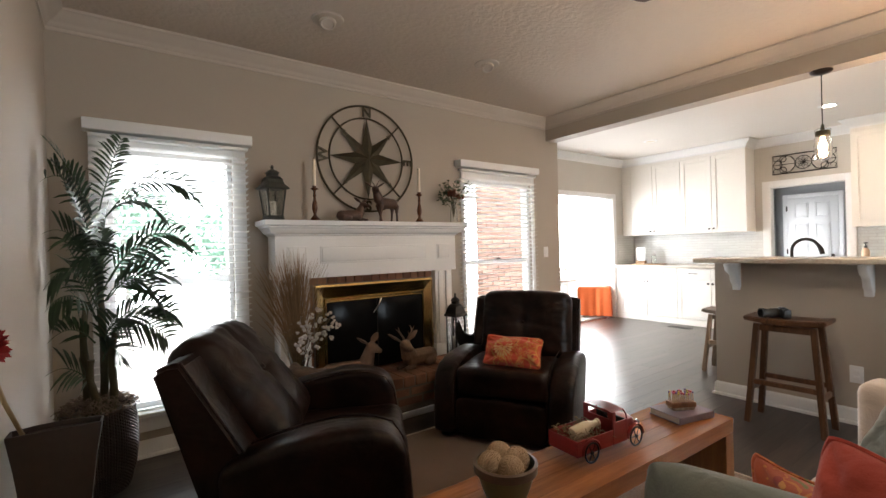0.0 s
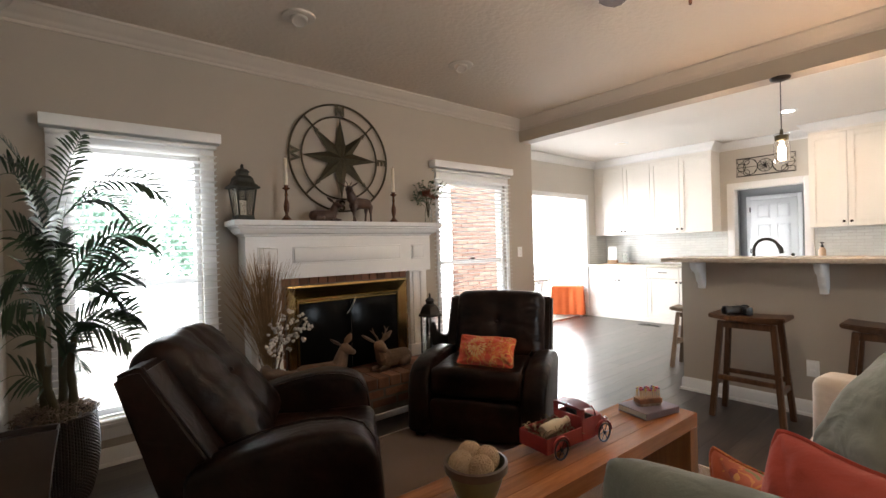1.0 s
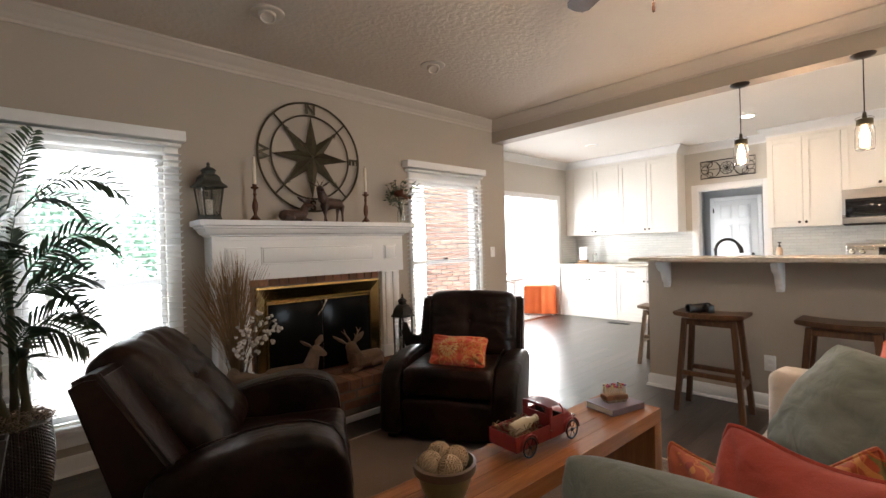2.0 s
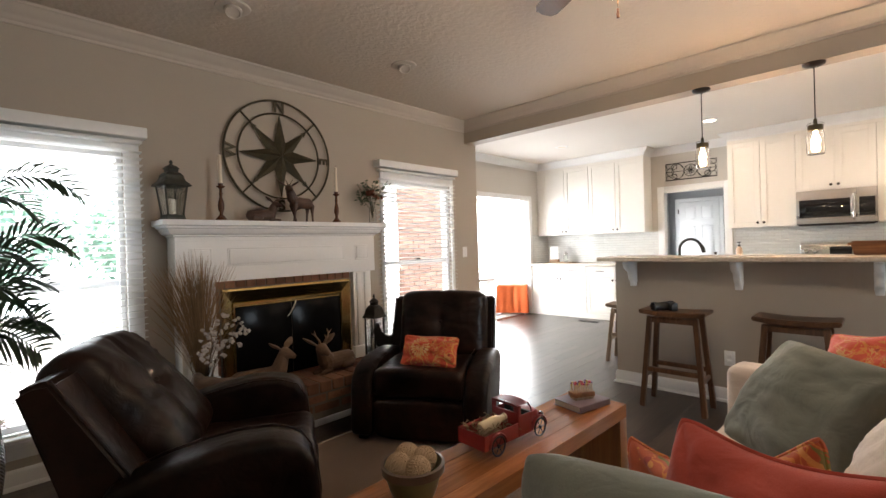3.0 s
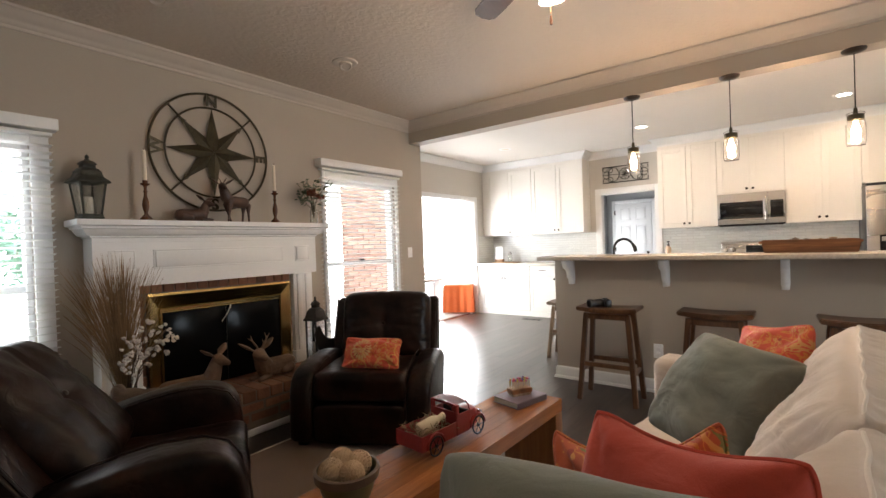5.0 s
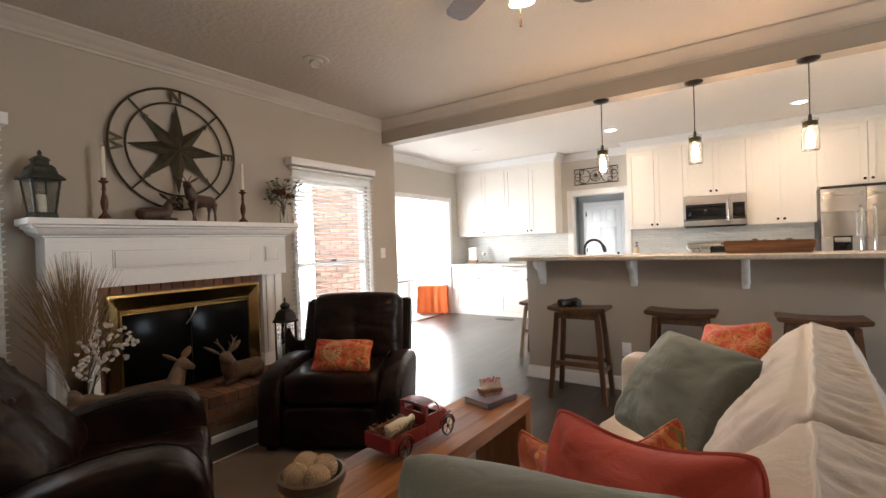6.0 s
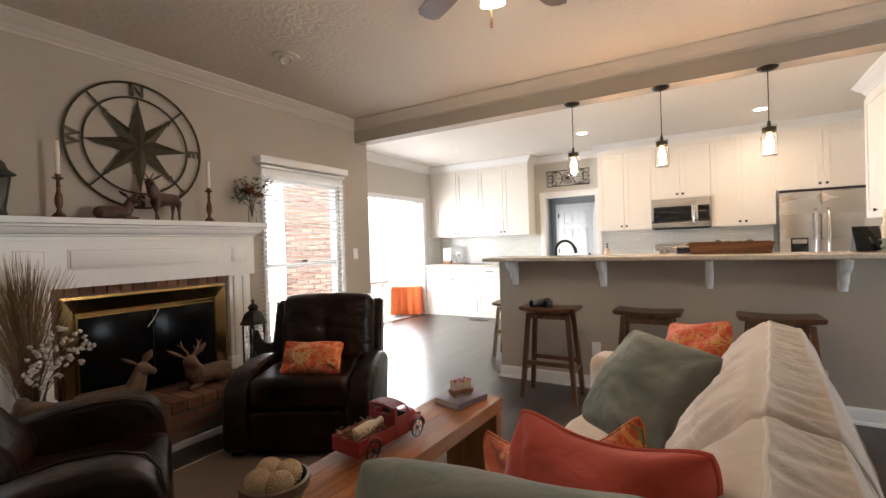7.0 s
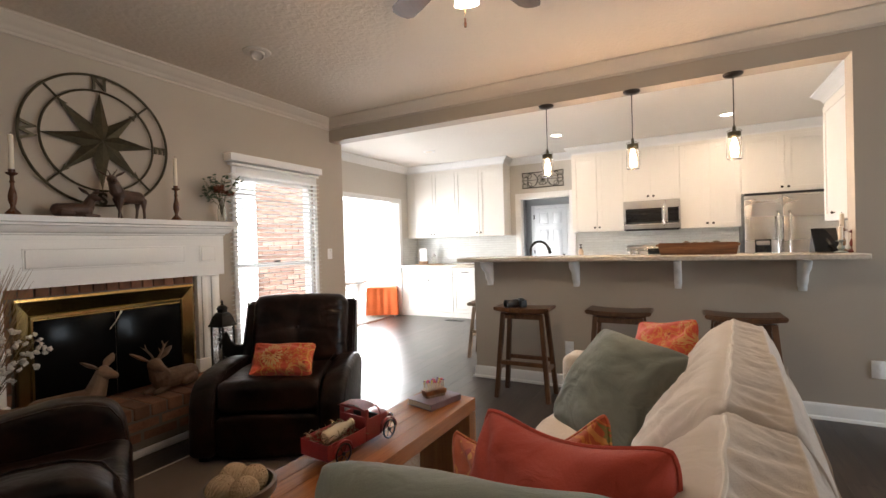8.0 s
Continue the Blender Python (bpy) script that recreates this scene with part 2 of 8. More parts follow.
GRANITE = surface("tan_granite", (0.70, 0.63, 0.55), (0.44, 0.37, 0.30), rough=0.18, grain=55, broad=9, amount=0.75, bump=0.0)
QUARTZ = surface("pale_stone_counter", (0.66, 0.61, 0.54), (0.52, 0.46, 0.39), rough=0.2, grain=60, broad=8, amount=0.7, bump=0.0)
CREAM = surface("cream_slipcover_cotton", (0.61, 0.52, 0.445), (0.54, 0.455, 0.38), rough=0.9, grain=420, broad=4, amount=0.35, bump=0.35, bump_scale=520, sheen=0.1, wrinkle=0.3)
CREAM_WELT = surface("cream_piping", (0.70, 0.62, 0.53), (0.64, 0.56, 0.47), rough=0.9, grain=400, broad=6, bump=0.3, sheen=0.2)
SAGE = surface("sage_green_cotton", (0.205, 0.215, 0.182), (0.160, 0.172, 0.146), rough=0.92, grain=380, broad=5, amount=0.4, bump=0.3, bump_scale=480, sheen=0.1, wrinkle=0.35)
CORAL = surface("coral_red_cotton", (0.52, 0.074, 0.045), (0.44, 0.054, 0.031), rough=0.9, grain=380, broad=5, amount=0.4, bump=0.3, bump_scale=480, sheen=0.08, wrinkle=0.3)
RUG = surface("tan_loop_rug", (0.165, 0.094, 0.049), (0.112, 0.062, 0.031), rough=0.97, grain=260, broad=5, amount=0.6, bump=0.9, bump_scale=300, sheen=0.2, dist=0.004)
RUG_EDGE = surface("pale_rug_binding", (0.62, 0.54, 0.44), rough=0.95, grain=200, broad=8, bump=0.5)
WICKER = surface("brown_wicker", (0.075, 0.052, 0.040), (0.035, 0.024, 0.018), rough=0.42, grain=70, broad=9, bump=0.3, per_island=0.25)
LEAF = surface("palm_leaf", (0.020, 0.042, 0.016), (0.036, 0.065, 0.026), rough=0.5, grain=20, broad=5, bump=0.1, per_island=0.35)
PALM_TRUNK = surface("palm_stem", (0.10, 0.085, 0.045), (0.045, 0.045, 0.02), rough=0.7, grain=30, broad=8, bump=0.4, stretch=(2, 2, 0.5))
MOSS = surface("dried_moss", (0.25, 0.19, 0.145), (0.14, 0.10, 0.075), rough=0.95, grain=40, broad=9, bump=0.5, per_island=0.3)
WAX = surface("ivory_wax", (0.78, 0.70, 0.58), (0.74, 0.65, 0.52), rough=0.5, grain=20, broad=5, bump=0.03)
OUTDOOR_GRASS = surface("lawn", (0.07, 0.11, 0.035), (0.12, 0.15, 0.06), rough=0.95, grain=4, broad=0.4, bump=0.3)
# leaf and bark colours are lightened to stand in for overexposed daylight
OUTDOOR_LEAF = surface("tree_leaf", (0.20, 0.36, 0.27), (0.30, 0.46, 0.35), rough=0.6, grain=5, broad=1, bump=0.1, per_island=0.4)
BARK = surface("washed_out_bark", (0.52, 0.50, 0.46), (0.40, 0.38, 0.35), rough=0.95, grain=20, broad=4, bump=0.5)
PATIO = surface("pale_concrete", (0.50, 0.48, 0.45), (0.42, 0.40, 0.38), rough=0.9, grain=60, broad=2, bump=0.2)


# ---- mesh helpers ----
def link(name, bm, material, parent=None, smooth=40, loc=None):
    me = bpy.data.meshes.new(name)
    bm.to_mesh(me)
    bm.free()
    mats = material if isinstance(material, (list, tuple)) else [material]
    for q in mats:
        me.materials.append(q)
    if smooth:
        me.polygons.foreach_set("use_smooth", [True] * len(me.polygons))
        me.set_sharp_from_angle(angle=radians(smooth))
    ob = new(name, me)
    if parent is not None:
        ob.parent = parent
    if loc is not None:
        ob.location = loc
    return ob


def part(name, bm, material, parent, label="", smooth=40):
    ob = link(name, bm, material, parent, smooth)
    return tagged(ob, label) if label else ob


def thing(name, m, label, category, group="", kind=""):
    ob = new(name)
    ob.empty_display_size = 0.1
    ob.matrix_basis = m
    return tagged(ob, label, category, group, kind)


def boxes(*specs, bevel=0.0, seg=2):
    """One bmesh of boxes, each (x0, x1, y0, y1, z0, z1)."""
    bm = bmesh.new()
    for x0, x1, y0, y1, z0, z1 in specs:
        m = Matrix.Translation(((x0 + x1) / 2, (y0 + y1) / 2, (z0 + z1) / 2)) @ Matrix.Diagonal((x1 - x0, y1 - y0, z1 - z0, 1))
        bmesh.ops.create_cube(bm, size=1, matrix=m)
    if bevel:
        bmesh.ops.bevel(bm, geom=list(bm.edges), offset=bevel, segments=seg, profile=0.5, affect="EDGES", clamp_overlap=True)
    return bm


def lathe(profile, seg=24, m=None, bm=None):
    """Turned shape about z: profile of (radius, z), bottom to top."""
    bm = bm or bmesh.new()
    m = m or Matrix()
    rings = []
    for r, z in profile:
        if r < 1e-5:
            rings.append([bm.verts.new(m @ Vector((0, 0, z)))])
        else:
            rings.append([bm.verts.new(m @ Vector((r * math.cos(2 * math.pi * i / seg), r * math.sin(2 * math.pi * i / seg), z))) for i in range(seg)])
    for a, b in zip(rings, rings[1:]):
        for i in range(seg):
            j = (i + 1) % seg
            if len(a) == 1 and len(b) == 1:
                continue
            if len(a) == 1:
                bm.faces.new((a[0], b[j], b[i]))
            elif len(b) == 1:
                bm.faces.new((a[i], a[j], b[0]))
            else:
                bm.faces.new((a[i], a[j], b[j], b[i]))
    loop = profile[0] == profile[-1]
    for ring, flip in ((rings[0], True), (rings[-1], False)):
        if len(ring) > 1 and not loop:
            bm.faces.new(list(reversed(ring)) if flip else ring)
    return bm


def tube(points, radius, seg=8, bm=None, closed=False, flat=1.0):
    """A round bar along points; radius a number or one for each point."""
    bm = bm or bmesh.new()
    pts = [Vector(p) for p in points]
    n = len(pts)
    rad = radius if isinstance(radius, (list, tuple)) else [radius] * n
    rings = []
    up = None
    for i, p in enumerate(pts):
        d = (pts[(i + 1) % n] - pts[i - 1]) if closed else (pts[min(i + 1, n - 1)] - pts[max(i - 1, 0)])
        d.normalize()
        if up is None:
            up = Vector((0, 0, 1)) if abs(d.z) < 0.9 else Vector((1, 0, 0))
        side = d.cross(up)
        if side.length < 1e-4:
            side = d.orthogonal()
        side.normalize()
        up = side.cross(d).normalized()
        rings.append([bm.verts.new(p + (side * math.cos(2 * math.pi * k / seg) + up * math.sin(2 * math.pi * k / seg) * flat) * rad[i]) for k in range(seg)])
    for i in range(n if closed else n - 1):
        a, b = rings[i], rings[(i + 1) % n]
        for k in range(seg):
            bm.faces.new((a[k], a[(k + 1) % seg], b[(k + 1) % seg], b[k]))
    if not closed:
        bm.faces.new(list(reversed(rings[0])))
        bm.faces.new(rings[-1])
    return bm


def prism(outline, depth, axis="y", bm=None, at=0.0):
    """A flat outline of (a, b) pulled out by depth along an axis, centred on at."""
    bm = bm or bmesh.new()
    def put(a, b, d):
        return {"x": (d, a, b), "y": (a, d, b), "z": (a, b, d)}[axis]
    lo = [bm.verts.new(put(a, b, at - depth / 2)) for a, b in outline]
    hi = [bm.verts.new(put(a, b, at + depth / 2)) for a, b in outline]
    bm.faces.new(lo)
    bm.faces.new(list(reversed(hi)))
    n = len(outline)
    for i in range(n):
        bm.faces.new((lo[i], hi[i], hi[(i + 1) % n], lo[(i + 1) % n]))
    bmesh.ops.recalc_face_normals(bm, faces=bm.faces)
    return bm


def sweep(profile, path, bm=None, out=1):
    """A moulding: profile of (out from the wall, height) carried along a level path of (x, y), mitred at the corners."""
    bm = bm or bmesh.new()
    pts = [Vector((p[0], p[1], 0)) for p in path]
    z = path[0][2]
    rings = []
    for i, p in enumerate(pts):
        dirs = []
        if i > 0:
            dirs.append((p - pts[i - 1]).normalized())
        if i < len(pts) - 1:
            dirs.append((pts[i + 1] - p).normalized())
        norms = [Vector((-d.y, d.x, 0)) * out for d in dirs]
        nn = sum(norms, Vector()).normalized()
        k = 1 / max(nn.dot(norms[0]), 0.3)
        rings.append([bm.verts.new(p + nn * (o * k) + Vector((0, 0, z + h))) for o, h in profile])
    for a, b in zip(rings, rings[1:]):
        for i in range(len(profile)):
            j = (i + 1) % len(profile)
            bm.faces.new((a[i], a[j], b[j], b[i]))
    bm.faces.new(rings[0])
    bm.faces.new(list(reversed(rings[-1])))
    bmesh.ops.recalc_face_normals(bm, faces=bm.faces)
    return bm


def lump(bm, amount, scale, seed=0.0):
    for v in bm.verts:
        v.co += noise.noise_vector(v.co * scale + Vector((seed, seed * 2, 0))) * amount
    return bm


def cushion(w, d, h, puff=0.5, seg=14, power=4.0, bm=None, m=None, crease=0.0, seed=1.0):
    """A stuffed block w x d x h with rounded sides and slightly uneven faces, centred at the origin."""
    bm = bm or bmesh.new()
    start = len(bm.verts)
    tmp = bmesh.new()
    bmesh.ops.create_cube(tmp, size=2)
    bmesh.ops.subdivide_edges(tmp, edges=list(tmp.edges), cuts=seg, use_grid_fill=True)
    for v in tmp.verts:
        x, y, z = v.co
        k = (abs(x) ** power + abs(y) ** power + abs(z) ** power) ** (1 / power)
        q = Vector((x, y, z)) / k * (1 - 0.0)
        px = q.x * w / 2
        py = q.y * d / 2
        pz = q.z * h / 2 * (1 - puff + puff * (1 - abs(q.x) ** 3 * 0.6) * (1 - abs(q.y) ** 3 * 0.6))
        v.co = Vector((px, py, pz))
        if crease:
            v.co += noise.noise_vector(v.co * 9 + Vector((seed, 0, seed))) * crease
    if m is not None:
        bmesh.ops.transform(tmp, matrix=m, verts=tmp.verts)
    me = bpy.data.meshes.new("tmp")
    tmp.to_mesh(me)
    tmp.free()
    bm.from_mesh(me)
    bpy.data.meshes.remove(me)
    return bm


def rbox(w, d, h, r, seg=20, m=None, crease=0.0, seed=1.0, bm=None):
    """A padded block w x d x h with edges rounded by r and slightly uneven faces."""
    tmp = bmesh.new()
    bmesh.ops.create_cube(tmp, size=2)
    bmesh.ops.subdivide_edges(tmp, edges=list(tmp.edges), cuts=seg, use_grid_fill=True)
    half = Vector((w / 2, d / 2, h / 2))
    for v in tmp.verts:
        # crowd the grid towards the edges, then round them
        p = Vector([half[k] * math.sin(v.co[k] * math.pi / 2) * 0.35 + half[k] * v.co[k] * 0.65 for k in range(3)])
        inner = Vector([max(-half[k] + r, min(half[k] - r, p[k])) for k in range(3)])
        off = p - inner
        v.co = inner + off.normalized() * r if off.length > 1e-6 else p
        if crease:
            v.co += noise.noise_vector(v.co * 8 + Vector((seed, 0, seed))) * crease
    if m is not None:
        bmesh.ops.transform(tmp, matrix=m, verts=tmp.verts)
    if bm is None:
        return tmp
    me = bpy.data.meshes.new("tmp")
    tmp.to_mesh(me)
    tmp.free()
    bm.from_mesh(me)
    bpy.data.meshes.remove(me)
    return bm


# ---- the large structure ----
B, KW, WK = 4.0, 7.52, 4.41          # bar wall, kitchen end wall, kitchen side wall
LEFT, KSOUTH = -0.27, -1.72
ZC, ZBEAM, ZBAR = 2.67, 2.430, 1.118
WALL_END = 4.2


def wall(name, along, a0, a1, b0, b1, z0, z1, openings, material, label):
    """A wall that runs along x or y from a0 to a1, b0 to b1 thick, with openings (a0, a1, z0, z1) cut through it."""
    xs = sorted({a0, a1, *[o[0] for o in openings], *[o[1] for o in openings]})
    zs = sorted({z0, z1, *[o[2] for o in openings], *[o[3] for o in openings]})
    bm = bmesh.new()
    grid = {}

    def vert(i, j, b):
        key = (i, j, b)
        if key not in grid:
            grid[key] = bm.verts.new((xs[i], b, zs[j]) if along == "x" else (b, xs[i], zs[j]))
        return grid[key]

    def solid(i, j):
        if not (0 <= i < len(xs) - 1 and 0 <= j < len(zs) - 1):
            return False
        ca, cz = (xs[i] + xs[i + 1]) / 2, (zs[j] + zs[j + 1]) / 2
        return not any(o[0] < ca < o[1] and o[2] < cz < o[3] for o in openings)

    for i in range(len(xs) - 1):
        for j in range(len(zs) - 1):
            if not solid(i, j):
                continue
            for b in (b0, b1):
                bm.faces.new((vert(i, j, b), vert(i + 1, j, b), vert(i + 1, j + 1, b), vert(i, j + 1, b)))
            for di, dj, e in ((-1, 0, ((i, j), (i, j + 1))), (1, 0, ((i + 1, j), (i + 1, j + 1))), (0, -1, ((i, j), (i + 1, j))), (0, 1, ((i, j + 1), (i + 1, j + 1)))):
                if not solid(i + di, j + dj):
                    (p, q) = e
                    bm.faces.new((vert(*p, b0), vert(*q, b0), vert(*q, b1), vert(*p, b1)))
    bmesh.ops.recalc_face_normals(bm, faces=bm.faces)
    return tagged(link(name, bm, material, smooth=0), label, "wall", kind="structure")


WIN_L = (0.0, 0.70, 0.28, 1.93)
WIN_R = (2.78, 3.725, 0.28, 1.93)
wall("wall_north", "x", LEFT - 0.15, WALL_END, W, W + 0.15, 0, ZC, [WIN_L, WIN_R], WALL, "greige painted living room wall around the fireplace")
wall("wall_west", "y", SOUTH, W, LEFT - 0.15, LEFT, 0, ZC, [], WALL, "plain greige painted living room side wall")
# the opening in the south wall is made up to hold the rear fill
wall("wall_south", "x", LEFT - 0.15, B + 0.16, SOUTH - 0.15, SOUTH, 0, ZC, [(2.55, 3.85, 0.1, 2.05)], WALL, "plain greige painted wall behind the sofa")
wall("wall_east", "y", SOUTH, -1.09, B, B + 0.16, 0, ZC, [], WALL, "greige painted wall beside the breakfast bar")
wall("half_wall", "y", -1.09, 1.64, B, B + 0.13, 0, ZBAR - 0.045, [], WALL, "greige half wall that carries the breakfast bar")
wall("beam", "y", -1.09, W, B, B + 0.16, ZBEAM, ZC, [], WALL, "greige painted dropped beam between living room and kitchen")
wall("wall_return", "y", W + 0.15, WK + 0.15, WALL_END - 0.16, WALL_END, 0, ZC, [], KITCHEN_WALL, "short pale kitchen wall beyond the fireplace wall")
OPENING = (4.75, 6.90, 0, 2.02)
wall("wall_kitchen_side", "x", WALL_END - 0.16, KW + 0.12, WK, WK + 0.15, 0, ZC, [OPENING], KITCHEN_WALL, "pale kitchen wall with a wide opening to the sunroom")
DOORWAY = (1.51, 2.34, 0, 1.985)
wall("wall_kitchen_end", "y", KSOUTH - 0.12, WK, KW, KW + 0.12, 0, ZC, [DOORWAY], KITCHEN_WALL, "pale kitchen wall with cabinets and a doorway")
wall("wall_kitchen_south", "x", B + 0.16, KW, KSOUTH - 0.12, KSOUTH, 0, ZC, [], KITCHEN_WALL, "pale kitchen side wall behind the cabinets")
# hall behind the doorway
wall("wall_hall_end", "y", 0.9, 3.14, 10.05, 10.15, 0, 2.45, [], HALL_WALL, "grey hall wall with a white panelled door")
wall("wall_hall_north", "x", KW + 0.12, 10.05, 3.04, 3.14, 0, 2.45, [(9.16, 9.62, 0.0, 1.80)], HALL_WALL, "grey hall wall with a bright glazed door")
wall("wall_hall_south", "x", KW + 0.12, 10.05, 0.9, 1.0, 0, 2.45, [], HALL_WALL, "plain grey hall wall")

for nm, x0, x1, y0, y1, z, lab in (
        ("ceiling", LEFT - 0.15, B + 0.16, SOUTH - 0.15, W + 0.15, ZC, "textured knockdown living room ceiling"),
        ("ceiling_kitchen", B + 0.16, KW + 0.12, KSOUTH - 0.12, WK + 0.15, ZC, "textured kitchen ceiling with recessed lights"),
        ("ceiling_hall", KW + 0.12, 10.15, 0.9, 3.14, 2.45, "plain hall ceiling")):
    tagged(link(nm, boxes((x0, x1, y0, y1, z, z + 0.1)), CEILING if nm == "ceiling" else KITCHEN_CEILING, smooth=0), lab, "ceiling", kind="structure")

CROWN = [(0, 0), (0.092, 0), (0.092, -0.014), (0.078, -0.022), (0.066, -0.040), (0.040, -0.062), (0.024, -0.074), (0.018, -0.088), (0.010, -0.094), (0.010, -0.112), (0, -0.112)]
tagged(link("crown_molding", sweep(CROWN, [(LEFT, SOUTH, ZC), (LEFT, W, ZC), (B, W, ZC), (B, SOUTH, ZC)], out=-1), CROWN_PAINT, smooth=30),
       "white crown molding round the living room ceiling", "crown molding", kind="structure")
tagged(link("crown_molding_kitchen", sweep(CROWN, [(WALL_END, WK, ZC), (KW, WK, ZC), (KW, 2.53, ZC)], out=-1), WHITE, smooth=30),
       "white crown molding along the kitchen ceiling", "crown molding", kind="structure")
tagged(link("crown_molding_doorway", sweep(CROWN, [(KW, 2.51, ZC), (KW, 1.41, ZC)], out=-1), WHITE, smooth=30),
       "white crown molding over the kitchen doorway", "crown molding", kind="structure")

BASE = [(0, 0), (0.030, 0), (0.029, 0.010), (0.024, 0.018), (0.015, 0.022), (0.015, 0.086), (0.010, 0.098), (0.004, 0.106), (0, 0.106)]
for nm, path, lab in (
        ("baseboard", [(LEFT, SOUTH, 0), (LEFT, W, 0), (0.86, W, 0)], "white painted baseboard along the walls"),
        ("baseboard_fireplace", [(2.62, W, 0), (WALL_END, W, 0), (WALL_END, WK, 0), (OPENING[0] - 0.07, WK, 0)], "white painted baseboard beside the fireplace"),
        ("baseboard_bar", [(B + 0.13, 1.64, 0), (B, 1.64, 0), (B, SOUTH, 0)], "white painted baseboard under the breakfast bar")):
    tagged(link(nm, sweep(BASE, path, out=-1), WHITE, smooth=30), lab, "baseboard", kind="structure")

# casing of the two openings
tagged(link("trim_sunroom_opening", boxes((OPENING[0] - 0.07, OPENING[0] + 0.012, WK - 0.018, WK + 0.165, 0, 2.09), (OPENING[1] - 0.012, OPENING[1] + 0.07, WK - 0.018, WK + 0.165, 0, 2.09),
                                          (OPENING[0] + 0.012, OPENING[1] - 0.012, WK - 0.018, WK + 0.165, 2.008, 2.09), bevel=0.004), WHITE), "white painted casing of the sunroom opening", "trim", kind="structure")
tagged(link("trim_doorway", boxes((KW - 0.02, KW + 0.13, DOORWAY[1] - 0.01, DOORWAY[1] + 0.085, 0, 2.07), (KW - 0.02, KW + 0.13, DOORWAY[0] - 0.085, DOORWAY[0] + 0.01, 0, 2.07),
                                  (KW - 0.02, KW + 0.13, DOORWAY[0] + 0.01, DOORWAY[1] - 0.01, 1.975, 2.07), bevel=0.004), WHITE), "white painted casing of the kitchen doorway", "trim", kind="structure")

# outside
tagged(link("ground", boxes((-400, 400, -400, 400, -0.5, -0.35)), OUTDOOR_GRASS, smooth=0), "mown lawn round the house", "ground", kind="structure")
floor = tagged(link("floor", boxes((LEFT - 0.15, 10.2, SOUTH - 0.15, WK + 0.15, -0.16, -0.010)), DARK_WOOD, smooth=0), "dark brown wood plank floor", "floor", kind="structure")
tagged(link("floor_sunroom", boxes((3.6, 10.2, WK + 0.15, 8.6, -0.16, 0.0)), PATIO, smooth=0), "pale sunlit sunroom floor", "floor", kind="structure")


# ---- fireplace wall ----
def window(name, x0, x1, zrail, label, cas=0.085):
    """A double-hung window with a blind in front and a valance over it."""
    z0, z1 = 0.28, 1.93
    win = tagged(new(name), label, "window", kind="structure")
    part("window_frame", boxes((x0, x0 + 0.030, W + 0.03, W + 0.12, z0, z1), (x1 - 0.030, x1, W + 0.03, W + 0.12, z0, z1),
                               (x0 + 0.030, x1 - 0.030, W + 0.03, W + 0.12, z0, z0 + 0.05), (x0 + 0.030, x1 - 0.030, W + 0.03, W + 0.12, z1 - 0.05, z1), bevel=0.003), WHITE, win)
    part("meeting_rail", boxes((x0 + 0.030, x1 - 0.030, W + 0.05, W + 0.10, zrail - 0.022, zrail + 0.022), bevel=0.003), WHITE, win)
    part("sash_lock", boxes(((x0 + x1) / 2 - 0.03, (x0 + x1) / 2 + 0.03, W + 0.03, W + 0.055, zrail + 0.022, zrail + 0.04), bevel=0.004), BLACK_METAL, win, "small dark sash lock")
    for k, (a, b) in enumerate(((z0 + 0.05, zrail - 0.022), (zrail + 0.022, z1 - 0.05))):
        pane = part("pane", boxes((x0 + 0.030, x1 - 0.030, W + 0.072, W + 0.076, a, b)), PANE, win, "clear window glass", smooth=0)
        pane.visible_shadow = False
    cx0, cx1 = x0 - cas, x1 + cas
    part("casing", boxes((cx0, x0, W - 0.018, W, z0 - 0.02, z1 + 0.085), (x1, cx1, W - 0.018, W, z0 - 0.02, z1 + 0.085), (x0, x1, W - 0.018, W, z1, z1 + 0.085), bevel=0.003), WHITE, win)
    part("window_sill", boxes((cx0 - 0.02, cx1 + 0.02, W - 0.05, W + 0.03, z0 - 0.045, z0 - 0.02), bevel=0.006), WHITE, win)
    part("apron", boxes((cx0, cx1, W - 0.016, W, z0 - 0.12, z0 - 0.045), bevel=0.003), WHITE, win)
    return win


PANE = glass("window_pane_glass", (1, 1, 1), 0.0, 1.02)
window("window_1", 0.0, 0.70, 1.08, "white double-hung window beside the palm, bright daylight outside")
window("window_2", 2.78, 3.725, 1.10, "white double-hung window with red brick outside", 0.04)
# made-up window frame about the rear fill, out of view
rear = tagged(new("window_3"), "added white window frame round the rear fill lamp, unseen behind the sofa", "window", kind="structure")
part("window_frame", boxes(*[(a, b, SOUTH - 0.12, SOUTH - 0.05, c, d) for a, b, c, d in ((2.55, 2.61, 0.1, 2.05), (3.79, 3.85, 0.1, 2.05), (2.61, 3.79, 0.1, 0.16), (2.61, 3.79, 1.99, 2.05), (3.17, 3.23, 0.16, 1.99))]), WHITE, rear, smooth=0)


